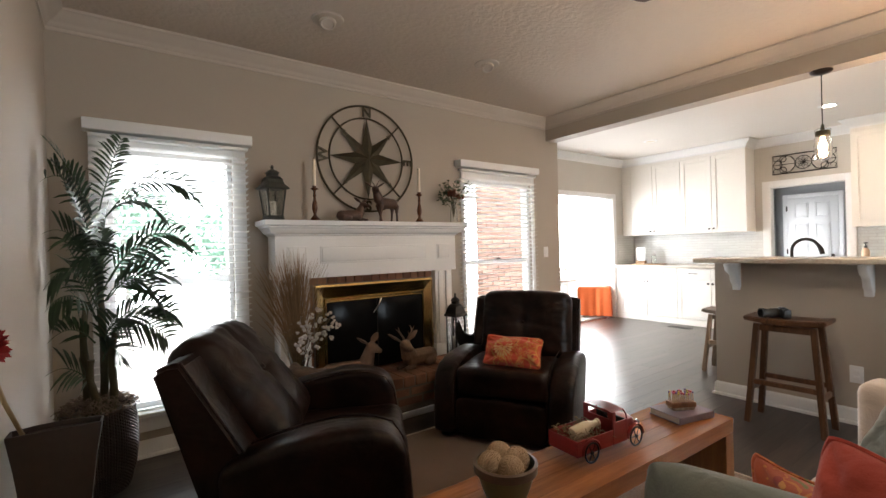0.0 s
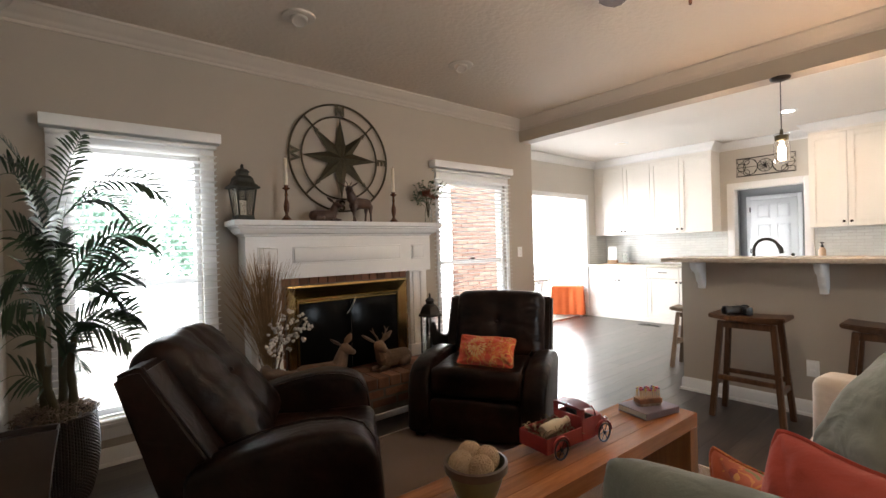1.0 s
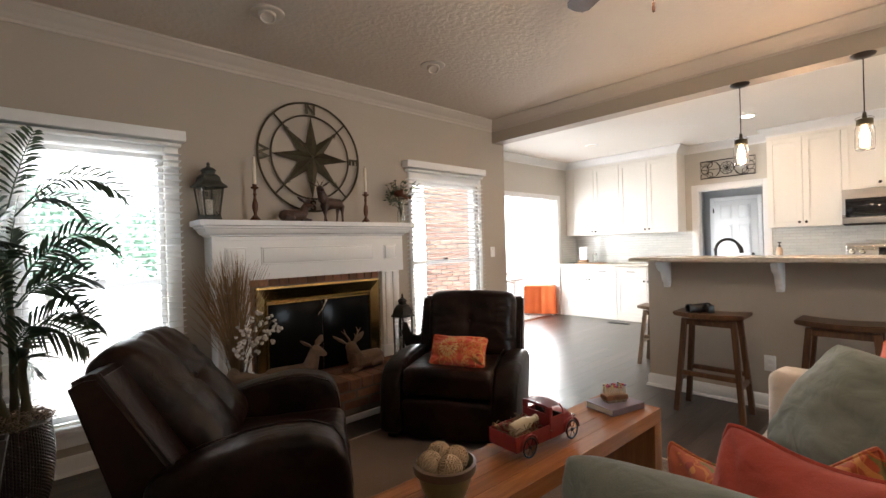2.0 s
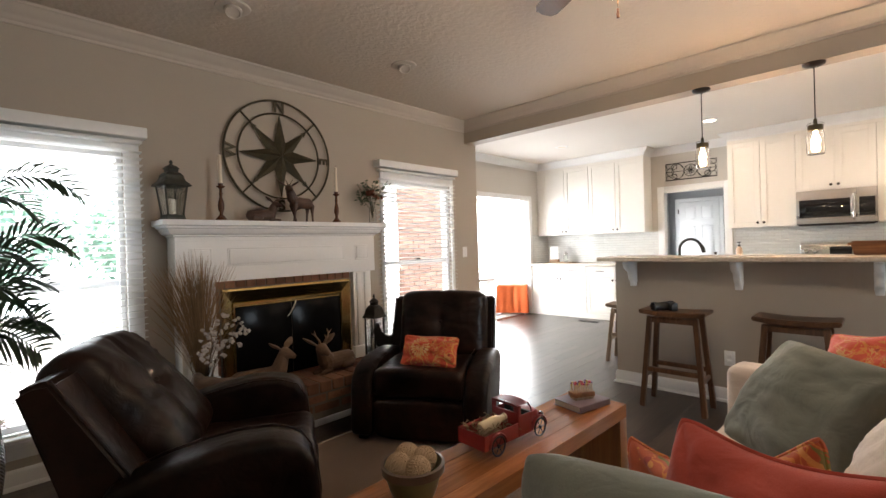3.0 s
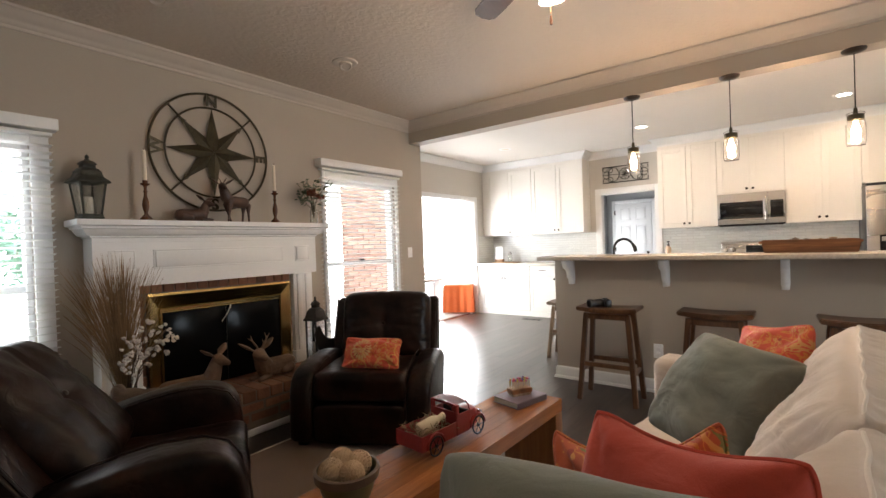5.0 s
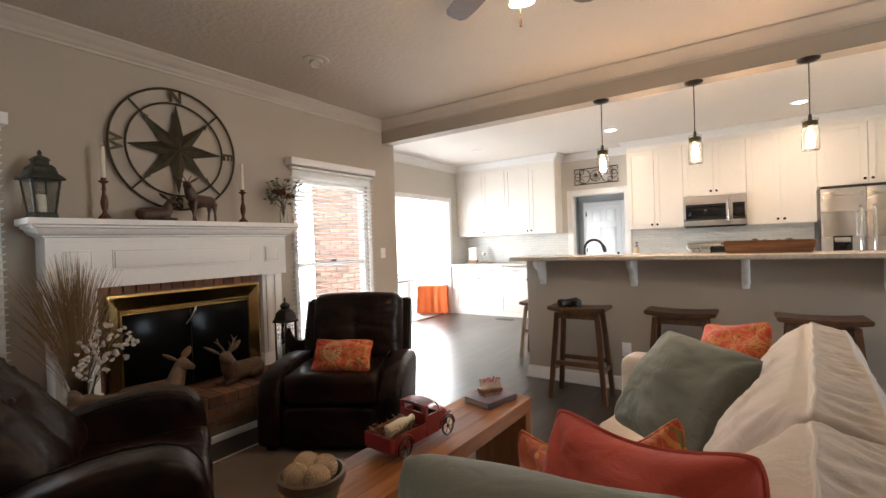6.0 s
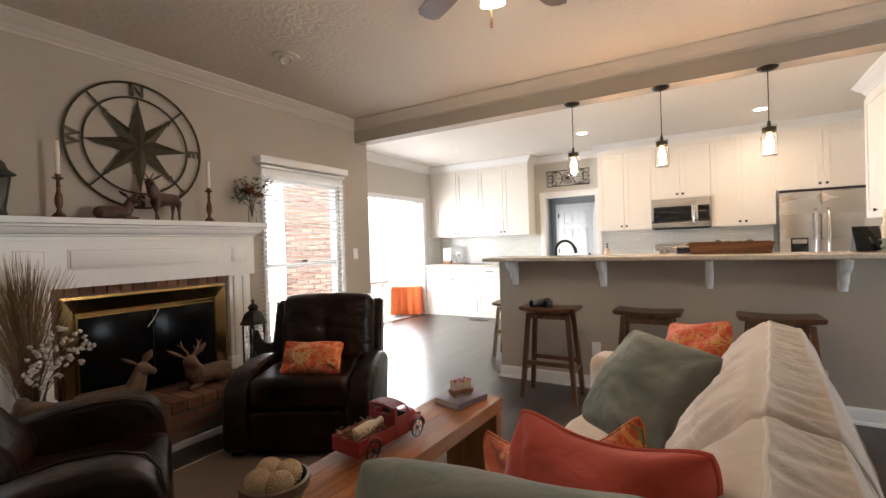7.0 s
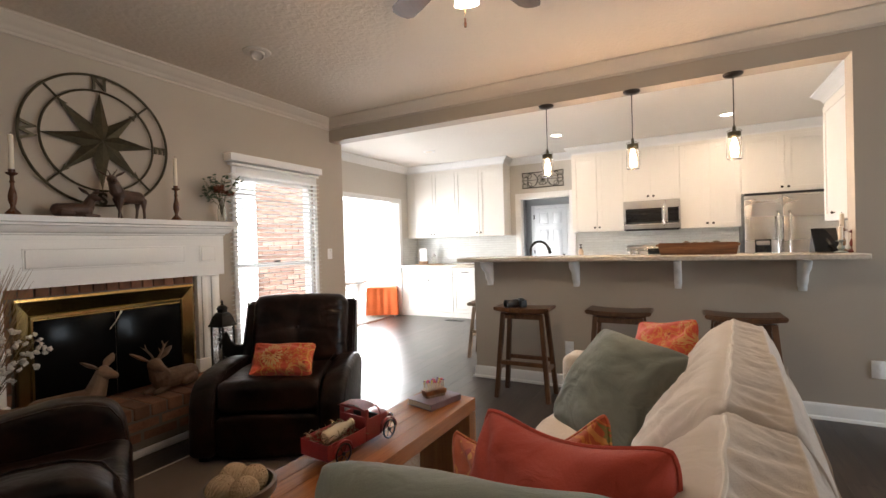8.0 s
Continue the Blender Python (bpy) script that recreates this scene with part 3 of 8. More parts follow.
def blind(x0, x1, z0, z1, y, label):
    """A lowered slatted blind: head rail, slats tilted a little open, bottom rail, ladder cords; the valance over it is its own part."""
    th = thing("window_blind", pose(0, 0, 0), label, "window blind", "white slatted blinds")
    part("valance", boxes((x0 - 0.025, x1 + 0.025, y - 0.055, y + 0.045, z1 + 0.012, z1 + 0.078), bevel=0.004), WHITE, th, "white painted valance board")
    part("head_rail", boxes((x0, x1, y - 0.03, y + 0.03, z1 - 0.022, z1 - 0.002), bevel=0.003), BLIND, th)
    part("bottom_rail", boxes((x0, x1, y - 0.026, y + 0.026, z0, z0 + 0.018), bevel=0.004), BLIND, th)
    pitch, tilt = 0.042, radians(-9)
    n = int((z1 - 0.035 - z0 - 0.03) / pitch)
    base = None
    for i in range(n):
        z = z0 + 0.045 + i * pitch
        if base is None:
            bm = bmesh.new()
            w, th_ = 0.025, 0.0016
            prof = [(-w, -0.001), (-w * 0.5, 0.0016), (0, 0.0026), (w * 0.5, 0.0016), (w, -0.001)]
            rings = []
            for x in (x0, x1):
                top = [bm.verts.new((x, a, b + th_)) for a, b in prof]
                bot = [bm.verts.new((x, a, b - th_)) for a, b in reversed(prof)]
                rings.append(top + bot)
            k = len(rings[0])
            for q in range(k):
                bm.faces.new((rings[0][q], rings[0][(q + 1) % k], rings[1][(q + 1) % k], rings[1][q]))
            bm.faces.new(rings[0])
            bm.faces.new(list(reversed(rings[1])))
            bmesh.ops.recalc_face_normals(bm, faces=bm.faces)
            bmesh.ops.rotate(bm, verts=bm.verts, matrix=Matrix.Rotation(tilt, 3, "X"))
            base = part("slat", bm, BLIND, th)
            base.location = (0, y, z)
        else:
            o = base.copy()
            scene.collection.objects.link(o)
            o.parent = th
            o.location = (0, y, z)
    for cx in (x0 + 0.12, x1 - 0.12):
        part("ladder_cord", tube([(cx, y - 0.027, z0 + 0.01), (cx, y - 0.027, z1 - 0.05)], 0.0012, 5), BLIND, th)
    return th


blind(-0.085, 0.79, 0.27, 1.985, W - 0.052, "white slatted blind with valance, lowered over the bright window")
blind(2.693, 3.735, 0.27, 2.008, W - 0.052, "white slatted blind with valance, lowered before a brick view")


def fireplace():
    fp = thing("fireplace", pose(0, 0, 0), "white painted wood fireplace surround with a brass-framed black glass front", "fireplace")
    # shelf with stepped mouldings
    x0, x1 = 0.93, 2.52
    prof = [(0, 0), (0.175, 0), (0.175, 0.02), (0.185, 0.024), (0.185, 0.03), (0.205, 0.036), (0.222, 0.052), (0.226, 0.062), (0.240, 0.066), (0.240, 0.075), (0.262, 0.08), (0.262, 0.106), (0, 0.106)]
    bm = bmesh.new()
    rows = []
    for o, h in prof:
        e = max(o - 0.175, 0) if o else 0
        rows.append([(x0 - e, W), (x0 - e, W - o), (x1 + e, W - o), (x1 + e, W)] if o else [(x0, W), (x0, W - 0.001), (x1, W - 0.001), (x1, W)])
    vs = [[bm.verts.new((p[0], p[1], 1.342 + h * 1.283)) for p in r] for r, (o, h) in zip(rows[1:-1], prof[1:-1])]
    for a, b in zip(vs, vs[1:]):
        for i in range(3):
            bm.faces.new((a[i], a[i + 1], b[i + 1], b[i]))
    bm.faces.new(vs[-1])
    bm.faces.new(list(reversed(vs[0])))
    bmesh.ops.recalc_face_normals(bm, faces=bm.faces)
    part("mantel_shelf", bm, WHITE, fp, smooth=25)
    part("frieze", boxes((x0, x1, W - 0.175, W, 1.06, 1.3415), bevel=0.0), WHITE, fp)

    def raised(a, b, c, d):
        m = boxes((a, b, W - 0.185, W - 0.172, c, d), bevel=0.004)
        return m
    for a, b, c, d in ((1.265, 2.185, 1.175, 1.28), (1.02, 1.14, 1.175, 1.28), (2.325, 2.435, 1.175, 1.28)):
        part("raised_panel", raised(a, b, c, d), WHITE, fp)
        part("panel_bead", boxes((a - 0.012, b + 0.012, W - 0.180, W - 0.172, c - 0.012, c - 0.002), (a - 0.012, b + 0.012, W - 0.180, W - 0.172, d + 0.002, d + 0.012),
                                 (a - 0.012, a - 0.002, W - 0.180, W - 0.172, c - 0.002, d + 0.002), (b + 0.002, b + 0.012, W - 0.180, W - 0.172, c - 0.002, d + 0.002), bevel=0.002), WHITE, fp)
    for a, b in ((0.955, 1.175), (2.305, 2.49)):
        part("pilaster", boxes((a, b, W - 0.15, W, 0.31, 1.06), (a + 0.03, a + 0.075, W - 0.162, W - 0.149, 0.42, 1.05), (b - 0.075, b - 0.03, W - 0.162, W - 0.149, 0.42, 1.05),
                               (a - 0.01, b + 0.01, W - 0.165, W - 0.001, 0.31, 0.41), bevel=0.003), WHITE, fp)
    # brick slip border round the brass
    slips = part("slip_backing", boxes((1.175, 2.305, W - 0.095, W, 0.31, 1.06)), MORTAR, fp, smooth=0)
    n = 15
    for i in range(n):
        a = 1.18 + i * 1.12 / n
        part("brick", boxes((a, a + 1.12 / n - 0.01, W - 0.115, W - 0.094, 1.005, 1.058), bevel=0.003, seg=1), BRICK, slips)
    for sx in (1.178, 2.272):
        for k in range(9):
            z = 0.32 + k * 0.075
            part("brick", boxes((sx, sx + 0.03, W - 0.115, W - 0.094, z, z + 0.066), bevel=0.003, seg=1), BRICK, slips)
    # brass frame, splayed inwards
    fx0, fx1, fz0, fz1 = 1.215, 2.27, 0.312, 1.0
    bm = bmesh.new()
    steps = [(0.0, W - 0.130), (0.0, W - 0.150), (0.012, W - 0.155), (0.018, W - 0.152), (0.075, W - 0.125), (0.080, W - 0.132), (0.092, W - 0.130), (0.096, W - 0.118)]
    rings = []
    for s, y in steps:
        top = s * 1.35
        rings.append([bm.verts.new(p) for p in ((fx0 + s, y, fz0), (fx0 + s, y, fz1 - top), (fx1 - s, y, fz1 - top), (fx1 - s, y, fz0))])
    for a, b in zip(rings, rings[1:]):
        for i in range(3):
            bm.faces.new((a[i], a[i + 1], b[i + 1], b[i]))
    bmesh.ops.recalc_face_normals(bm, faces=bm.faces)
    part("brass_frame", bm, BRASS, fp, "polished brass fireplace frame", smooth=20)
    mid = (fx0 + fx1) / 2
    part("glass_door", boxes((fx0 + 0.09, mid - 0.002, W - 0.122, W - 0.114, fz0, fz1 - 0.128), bevel=0.002), FIRE_GLASS, fp, "black glass fire door")
    doors = part("glass_door", boxes((mid + 0.002, fx1 - 0.09, W - 0.122, W - 0.114, fz0, fz1 - 0.128), bevel=0.002), FIRE_GLASS, fp, "black glass fire door")
    # bright diagonal bar modelled on the glass in place of a reflection
    part("reflection_streak", tube([(1.70, W - 0.135, 0.75), (1.735, W - 0.145, 0.80), (1.752, W - 0.148, 0.835), (1.77, W - 0.135, 0.862)], 0.007, 8), CHROME, doors, "pale streak standing in for a reflection in the fire glass")
    part("damper_rod", tube([(1.30, W - 0.124, 0.868), (2.17, W - 0.124, 0.868)], 0.006, 8), BRASS, fp)
    return fp


fireplace()


def hearth():
    """Raised brick hearth: rowlock top, a course of edge bricks and one of stretchers below."""
    hx0, hx1, hy0, hz = 0.90, 2.46, 2.86, 0.30
    th = thing("hearth", pose(0, 0, 0), "raised red brick hearth with pale mortar joints", "hearth")
    body = part("mortar_core", boxes((hx0 + 0.006, hx1 - 0.006, hy0 + 0.006, W, 0.0, hz - 0.005)), HEARTH_MORTAR, th, smooth=0)
    bw = 0.0985
    n = int((hx1 - hx0) / bw)
    bw = (hx1 - hx0) / n
    shared = {}

    def brick(size, at):
        key = tuple(round(s, 4) for s in size)
        if key not in shared:
            a, b, c = (s / 2 for s in size)
            bm = lump(boxes((-a, a, -b, b, -c, c), bevel=0.005, seg=1), 0.0012, 40)
            shared[key] = part("brick", bm, BRICK, th)
            o = shared[key]
        else:
            o = shared[key].copy()
            scene.collection.objects.link(o)
            o.parent = th
        o.location = at
        o.rotation_euler = (0, 0, radians(random.uniform(-0.7, 0.7)))
    for i in range(n):
        x = hx0 + (i + 0.5) * bw
        brick((bw - 0.011, 0.205, 0.075), (x, hy0 + 0.102, hz - 0.037 + random.uniform(-0.001, 0.001)))
        for r in range(1, 3):
            brick((bw - 0.011, 0.19 if r == 1 else 0.1, 0.05), (x, hy0 + 0.21 + (0.1 if r == 1 else 0.25), hz - 0.026))
    m = int((hx1 - hx0) / 0.205)
    sw = (hx1 - hx0) / m
    for row, z in enumerate((0.185, 0.115)):
        for i in range(m + row):
            a = hx0 + (i - 0.5 * row) * sw
            b = a + sw
            a, b = max(a, hx0), min(b, hx1)
            brick((b - a - 0.011, 0.09, 0.060), ((a + b) / 2, hy0 + 0.05, z))
    part("floor_trim", boxes((hx0 - 0.02, hx1 + 0.02, hy0 - 0.018, hy0 + 0.004, 0.0, 0.045), bevel=0.004), WHITE, th, "white painted strip at the foot of the hearth")
    return th


hearth()


# ---- living room furniture ----
def padded_back(w, d, h, puff):
    """The loose back pad: four stuffed panels about a button, rolled top, gathers along the piped sides. Front is -y, base at z = 0."""
    bm = rbox(w, d, h, 0.070, 40)
    cz = 0.02
    for v in bm.verts:
        x, y, z = v.co
        u = x / (w / 2)
        front = min(max((d * 0.35 - y) / (d * 0.7), 0.0), 1.0)
        if front > 0:
            lobe_x = 1 - (2 * min(abs(u), 1.0) - 1) ** 2
            lobe_z = 1 - ((z - cz) / (h / 2)) ** 2
            panel = 1 - math.exp(-(x / 0.06) ** 2) * 0.22
            seam = 0.008 * math.exp(-(x / 0.010) ** 2) + 0.009 * math.exp(-((z - cz + 0.05 * abs(u)) / 0.012) ** 2) * (1 - 0.5 * abs(u))
            button = 0.024 * math.exp(-((x / 0.045) ** 2 + ((z - cz) / 0.04) ** 2))
            gather = abs(noise.noise(Vector((u * 2.0, z * 22, 3.0)))) * 0.026 * max(0.0, (abs(u) - 0.45) / 0.55)
            crease = noise.noise(Vector((x * 7, z * 9, 1.0))) * 0.010 + noise.noise(Vector((x * 19, z * 15, 5.0))) * 0.004
            v.co.y -= front * (puff * (0.62 * (1 - u ** 4) + 0.38 * lobe_x) * max(lobe_z, 0.10) * panel - seam - button - gather + crease)
        if z > h * 0.36:
            v.co.z += 0.012 * (1 - u ** 2) - 0.004 * math.exp(-(x / 0.014) ** 2)
    bmesh.ops.translate(bm, verts=bm.verts, vec=(0, 0, h / 2))
    return bm


def recliner(m, label, tilt, pivot, tall, arm_line, shell_line, back_width=0.62, puff=0.05, shift=0.0, arm_at=0.39, arm_width=0.165):
    """A leather recliner that faces -y. arm_line and shell_line are side outlines of (y, z)."""
    th = thing("recliner", m, label, "recliner", "leather recliners")
    for s in (-1, 1):
        bm = prism(arm_line, arm_width, "x", at=s * arm_at)
        bmesh.ops.bevel(bm, geom=list(bm.edges), offset=0.046, segments=5, profile=0.5, affect="EDGES", clamp_overlap=True)
        for v in bm.verts:
            if v.co.z > 0.3:
                v.co.x += s * 0.012 * math.sin((v.co.z - 0.3) * 6)
            v.co += noise.noise_vector(v.co * 7) * 0.004
        arm = part("arm", bm, LEATHER, th, smooth=60)
        part("seam", tube([(s * (arm_at - arm_width / 2 + 0.0025), a * 0.985, b * 0.985 + 0.004) for a, b in arm_line[2:-1]], 0.0035, 6), LEATHER, arm)
    part("seat", rbox(2 * arm_at - arm_width + 0.007, 0.62, 0.19, 0.05, 18, m=Matrix.Translation((0, -0.14, 0.385)), crease=0.008), LEATHER, th, smooth=60)
    part("foot_panel", cushion(2 * arm_at - arm_width, 0.10, 0.255, 0.1, 10, 9, m=Matrix.Translation((0, -0.405, 0.165)), crease=0.004), LEATHER, th, smooth=60)
    part("base", boxes((-0.30, 0.30, -0.36, 0.26, 0.012, 0.075), (-0.42, -0.36, -0.40, 0.24, 0.0, 0.05), (0.36, 0.42, -0.40, 0.24, 0.0, 0.05), bevel=0.01), BLACK_PLASTIC, th, "dark recliner base")
    tiltm = Matrix.Translation((shift, pivot[0], pivot[1])) @ Matrix.Rotation(radians(-tilt), 4, "X")
    bm = padded_back(back_width, 0.17, tall, puff)
    bmesh.ops.transform(bm, matrix=tiltm, verts=bm.verts)
    back = part("backrest", bm, LEATHER, th, smooth=70)
    part("button", lathe([(0.0, -0.006), (0.010, -0.004), (0.012, 0.0), (0.008, 0.005), (0, 0.007)], 10, tiltm @ Matrix.Translation((0, -0.098, tall / 2 + 0.02)) @ Matrix.Rotation(radians(90), 4, "X")), LEATHER, back)
    bm = prism(shell_line, 0.80, "x", at=shift * 0.2)
    bmesh.ops.bevel(bm, geom=list(bm.edges), offset=0.016, segments=3, affect="EDGES", clamp_overlap=True)
    shell = part("back_shell", bm, LEATHER, th, smooth=60)
    for s in (-1, 1):
        part("piping", tube([(s * 0.398 + shift * 0.2, a, b) for a, b in shell_line[:3]], 0.005, 6), LEATHER, shell)
    return th


recliner(pose(0.650, 1.939, 0, 0, 0, 63), "dark brown leather recliner leaning back beside the hearth", 40, (0.035, 0.455), 0.59,
         [(0.16, 0.05), (0.20, 0.30), (0.20, 0.545), (0.06, 0.598), (-0.06, 0.626), (-0.19, 0.645), (-0.30, 0.640), (-0.385, 0.608), (-0.425, 0.545), (-0.440, 0.44), (-0.450, 0.26), (-0.450, 0.05)],
         [(0.10, 0.52), (0.144, 0.590), (0.327, 0.892), (0.375, 0.888), (0.423, 0.862), (0.291, 0.436), (0.19, 0.09), (0.06, 0.09)], back_width=0.60, puff=0.035, shift=0.067, arm_at=0.378)
recliner(pose(2.313, 2.273, 0, 0, 0, -60), "dark brown tufted leather recliner holding an orange lumbar pillow", 15, (0.10, 0.42), 0.50,
         [(0.18, 0.05), (0.25, 0.30), (0.26, 0.44), (0.16, 0.505), (0.04, 0.522), (-0.12, 0.520), (-0.25, 0.512), (-0.35, 0.485), (-0.425, 0.430), (-0.462, 0.35), (-0.475, 0.24), (-0.475, 0.05)],
         [(0.16, 0.40), (0.20, 0.52), (0.33, 0.85), (0.37, 0.862), (0.41, 0.845), (0.36, 0.55), (0.24, 0.09), (0.10, 0.09)], back_width=0.66, puff=0.045, shift=0.040, arm_at=0.372, arm_width=0.152)


def pillow(name, w, h, thick, m, material, label, welt=None, seg=40, bow=0.07, seed=1.0, category="throw pillow", slump=0.0, sharp=9):
    """A stuffed pillow, w x h, standing in its own x-z plane: pointed corners, sides drawn in between them, gathers out of the corners.
    slump sinks the middle of its upper edge; a higher sharp gives more pointed corners."""
    bm = bmesh.new()
    n = seg
    front, rear = {}, {}

    def shape(u, v, side):
        # small rounding of the corner itself
        k = max((abs(u) ** sharp + abs(v) ** sharp) ** (1 / sharp) / max(abs(u), abs(v), 1e-6), 1.0)
        ex = u / k * (1 - bow * (1 - v * v) * abs(u) ** 3)
        ez = v / k * (1 - bow * (1 - u * u) * abs(v) ** 3)
        # the filling does not reach the corners
        fill = (1 - abs(u) ** 2.4) * (1 - abs(v) ** 2.4)
        t = max(fill, 0.0) ** 0.54 * thick / 2
        p = Vector((ex * w / 2, side * t, ez * h / 2))
        soft = (1 - u ** 6) * (1 - v ** 6)
        p.y += side * noise.noise(Vector((u * 1.4 + seed, v * 1.4, side + seed))) * 0.030 * soft
        fold = 0.0
        for cu in (-1, 1):
            for cv in (-1, 1):
                du, dv = u - cu, v - cv
                r2 = du * du + dv * dv
                fold += 0.017 * math.exp(-r2 / 0.42) * (1 - math.exp(-r2 / 0.02)) * (0.5 + 0.5 * math.sin(math.atan2(dv, du) * 7 + seed * 2 + cu - cv))
        fold += max(0.0, noise.noise(Vector((u * 1.1 + v * 2.6 + seed, u * 0.6 - v * 0.5, seed)))) * 0.030
        fold += abs(noise.noise(Vector((u * 5 + seed, v * 4.2, seed)))) * 0.010
        p.y -= side * fold * soft
        # the edge waves a little out of its plane
        p.y += 0.016 * noise.noise(Vector((u * 1.6, v * 1.6, seed * 3))) * (abs(u) ** 6 + abs(v) ** 6)
        p.z -= slump * (1 - u * u) * max(v, 0.0) ** 1.5
        return p
    for i in range(n + 1):
        for j in range(n + 1):
            u, v = 2 * i / n - 1, 2 * j / n - 1
            u, v = math.sin(u * math.pi / 2) * 0.6 + u * 0.4, math.sin(v * math.pi / 2) * 0.6 + v * 0.4
            edge = i in (0, n) or j in (0, n)
            front[i, j] = bm.verts.new(shape(u, v, -1))
            rear[i, j] = front[i, j] if edge else bm.verts.new(shape(u, v, 1))
    for i in range(n):
        for j in range(n):
            bm.faces.new((front[i, j], front[i + 1, j], front[i + 1, j + 1], front[i, j + 1]))
            f = (rear[i, j + 1], rear[i + 1, j + 1], rear[i + 1, j], rear[i, j])
            if len(set(f)) == 4:
                bm.faces.new(f)
    rim = [front[i, 0].co.copy() for i in range(n)] + [front[n, j].co.copy() for j in range(n)] + [front[i, n].co.copy() for i in range(n, 0, -1)] + [front[0, j].co.copy() for j in range(n, 0, -1)]
    th = thing(name, m, label, category)
    part("cover", bm, material, th, smooth=80)
    if welt:
        part("piping", tube(rim, 0.0042, 6, closed=True), welt, th)
    return th


def sofa():
    th = thing("sofa", Matrix.Translation((1.9, -0.233, 0)) @ Matrix.Rotation(radians(-5), 4, "Z") @ Matrix.Translation((-1.9, 0.155, 0)), "cream cotton slipcovered sofa with loose piped back cushions", "sofa")
    x0, x1 = -0.22, 2.84
    part("base", boxes((x0 + 0.04, x1 - 0.04, -0.31, 0.57, 0.03, 0.27), bevel=0.02), CREAM, th)
    part("skirt", boxes((x0 + 0.03, x1 - 0.03, 0.565, 0.587, 0.015, 0.16), bevel=0.008), CREAM, th)
    part("back_frame", boxes((x0 + 0.02, x1 - 0.02, -0.325, -0.20, 0.1, 0.60), bevel=0.05, seg=4), CREAM, th, smooth=60)
    for a, b in ((x0, x0 + 0.22), (x1 - 0.22, x1)):
        part("arm", rbox(b - a, 1.01, 0.57, 0.055, 16, m=Matrix.Translation(((a + b) / 2, 0.175, 0.315)), crease=0.004, seed=a), CREAM, th, smooth=60)
    inner0, inner1 = x0 + 0.22, x1 - 0.22
    w = (inner1 - inner0) / 3
    for i in range(3):
        cx = inner0 + w * (i + 0.5)
        part("seat_cushion", rbox(w - 0.008, 0.80, 0.195, 0.05, 16, m=Matrix.Translation((cx, 0.17, 0.367)), crease=0.010, seed=i), CREAM, th, smooth=70)
    bounds = (-0.10, 0.475, 1.055, 1.63, 2.34)
    for i, (a, b) in enumerate(zip(bounds, bounds[1:])):
        bw = b - a - 0.012
        bm = bmesh.new()
        rbox(bw + 0.010, 0.148, 0.50, 0.020, 72, bm=bm)

        def top_wave(x, y):
            # crosswise puckers of the boxing between the two piped edges, a soft sag, and the fall towards the rear
            sag = noise.noise(Vector((x * 4 + i * 3.1, 0.4, 0.2))) * 0.006 + 0.005 * (1 - abs(2 * x / bw) ** 3)
            puck = abs(noise.noise(Vector((x * 20 + y * 7 + i * 5, y * 4, 0.3)))) * 0.015 + abs(noise.noise(Vector((x * 36 - y * 9, y * 5 + i, 0.7)))) * 0.013
            rear = max(0.0, -0.032 - y)
            return sag - puck * max(0, 1 - ((y - 0.016) / 0.050) ** 4) + 0.004 - rear * 0.7 - rear * rear * 8
        for v in bm.verts:
            x, y, z = v.co
            f = noise.noise(Vector((x * 5 + i * 3, y * 6, z * 4))) * 0.014 + noise.noise(Vector((x * 15, y * 5 + i, z * 12))) * 0.006
            v.co.y += f * 0.5 * (1 - max(0.0, (z - 0.15) / 0.1))
            if z > 0.13:
                v.co.z += top_wave(x, y)
            # the stuffing swells out over the seat
            q = min(max((0.235 - z) / 0.20, 0.0), 1.0)
            if y > 0.02:
                # slack folds that run down from the piping
                fold = abs(noise.noise(Vector((x * 9 + z * 2.5 + i * 7, z * 2.2, 1.7)))) * 0.030 + abs(noise.noise(Vector((x * 26 + z * 7, z * 5 + i, 2.9)))) * 0.011
                v.co.y -= fold * min(q * 3, 1.0)
            if y < -0.03:
                v.co.y -= 0.095 * math.sqrt(q)
            v.co.y += 0.132 * math.sqrt(q) * max(0.0, min((y + 0.02) / 0.07, 1.0)) * (1 - abs(2 * x / (bw + 0.012)) ** 5 * 0.6)
        tm = Matrix.Translation(((a + b) / 2, -0.157, 0.690 - 0.040 * (i == 3))) @ Matrix.Rotation(radians(15), 4, "X")
        bmesh.ops.transform(bm, matrix=tm, verts=bm.verts)
        cu = part("back_cushion", bm, CREAM, th, smooth=80)
        for sy in (0.0655, -0.033):
            pts = []
            for k in range(25):
                q = 2 * k / 24 - 1
                px = q * (bw / 2 - 0.012)
                pts.append(tuple(tm @ Vector((px, sy + 0.002 * math.sin(k * 0.9), 0.2455 + top_wave(px, sy) - 0.008 * abs(q) ** 16))))
            for dz in range(1, 6):
                pts.append(tuple(tm @ Vector((bw / 2 - 0.006, sy, 0.225 - dz * 0.085))))
            part("piping", tube(pts, 0.0036, 7), CREAM_WELT, cu)
    return th


sofa()


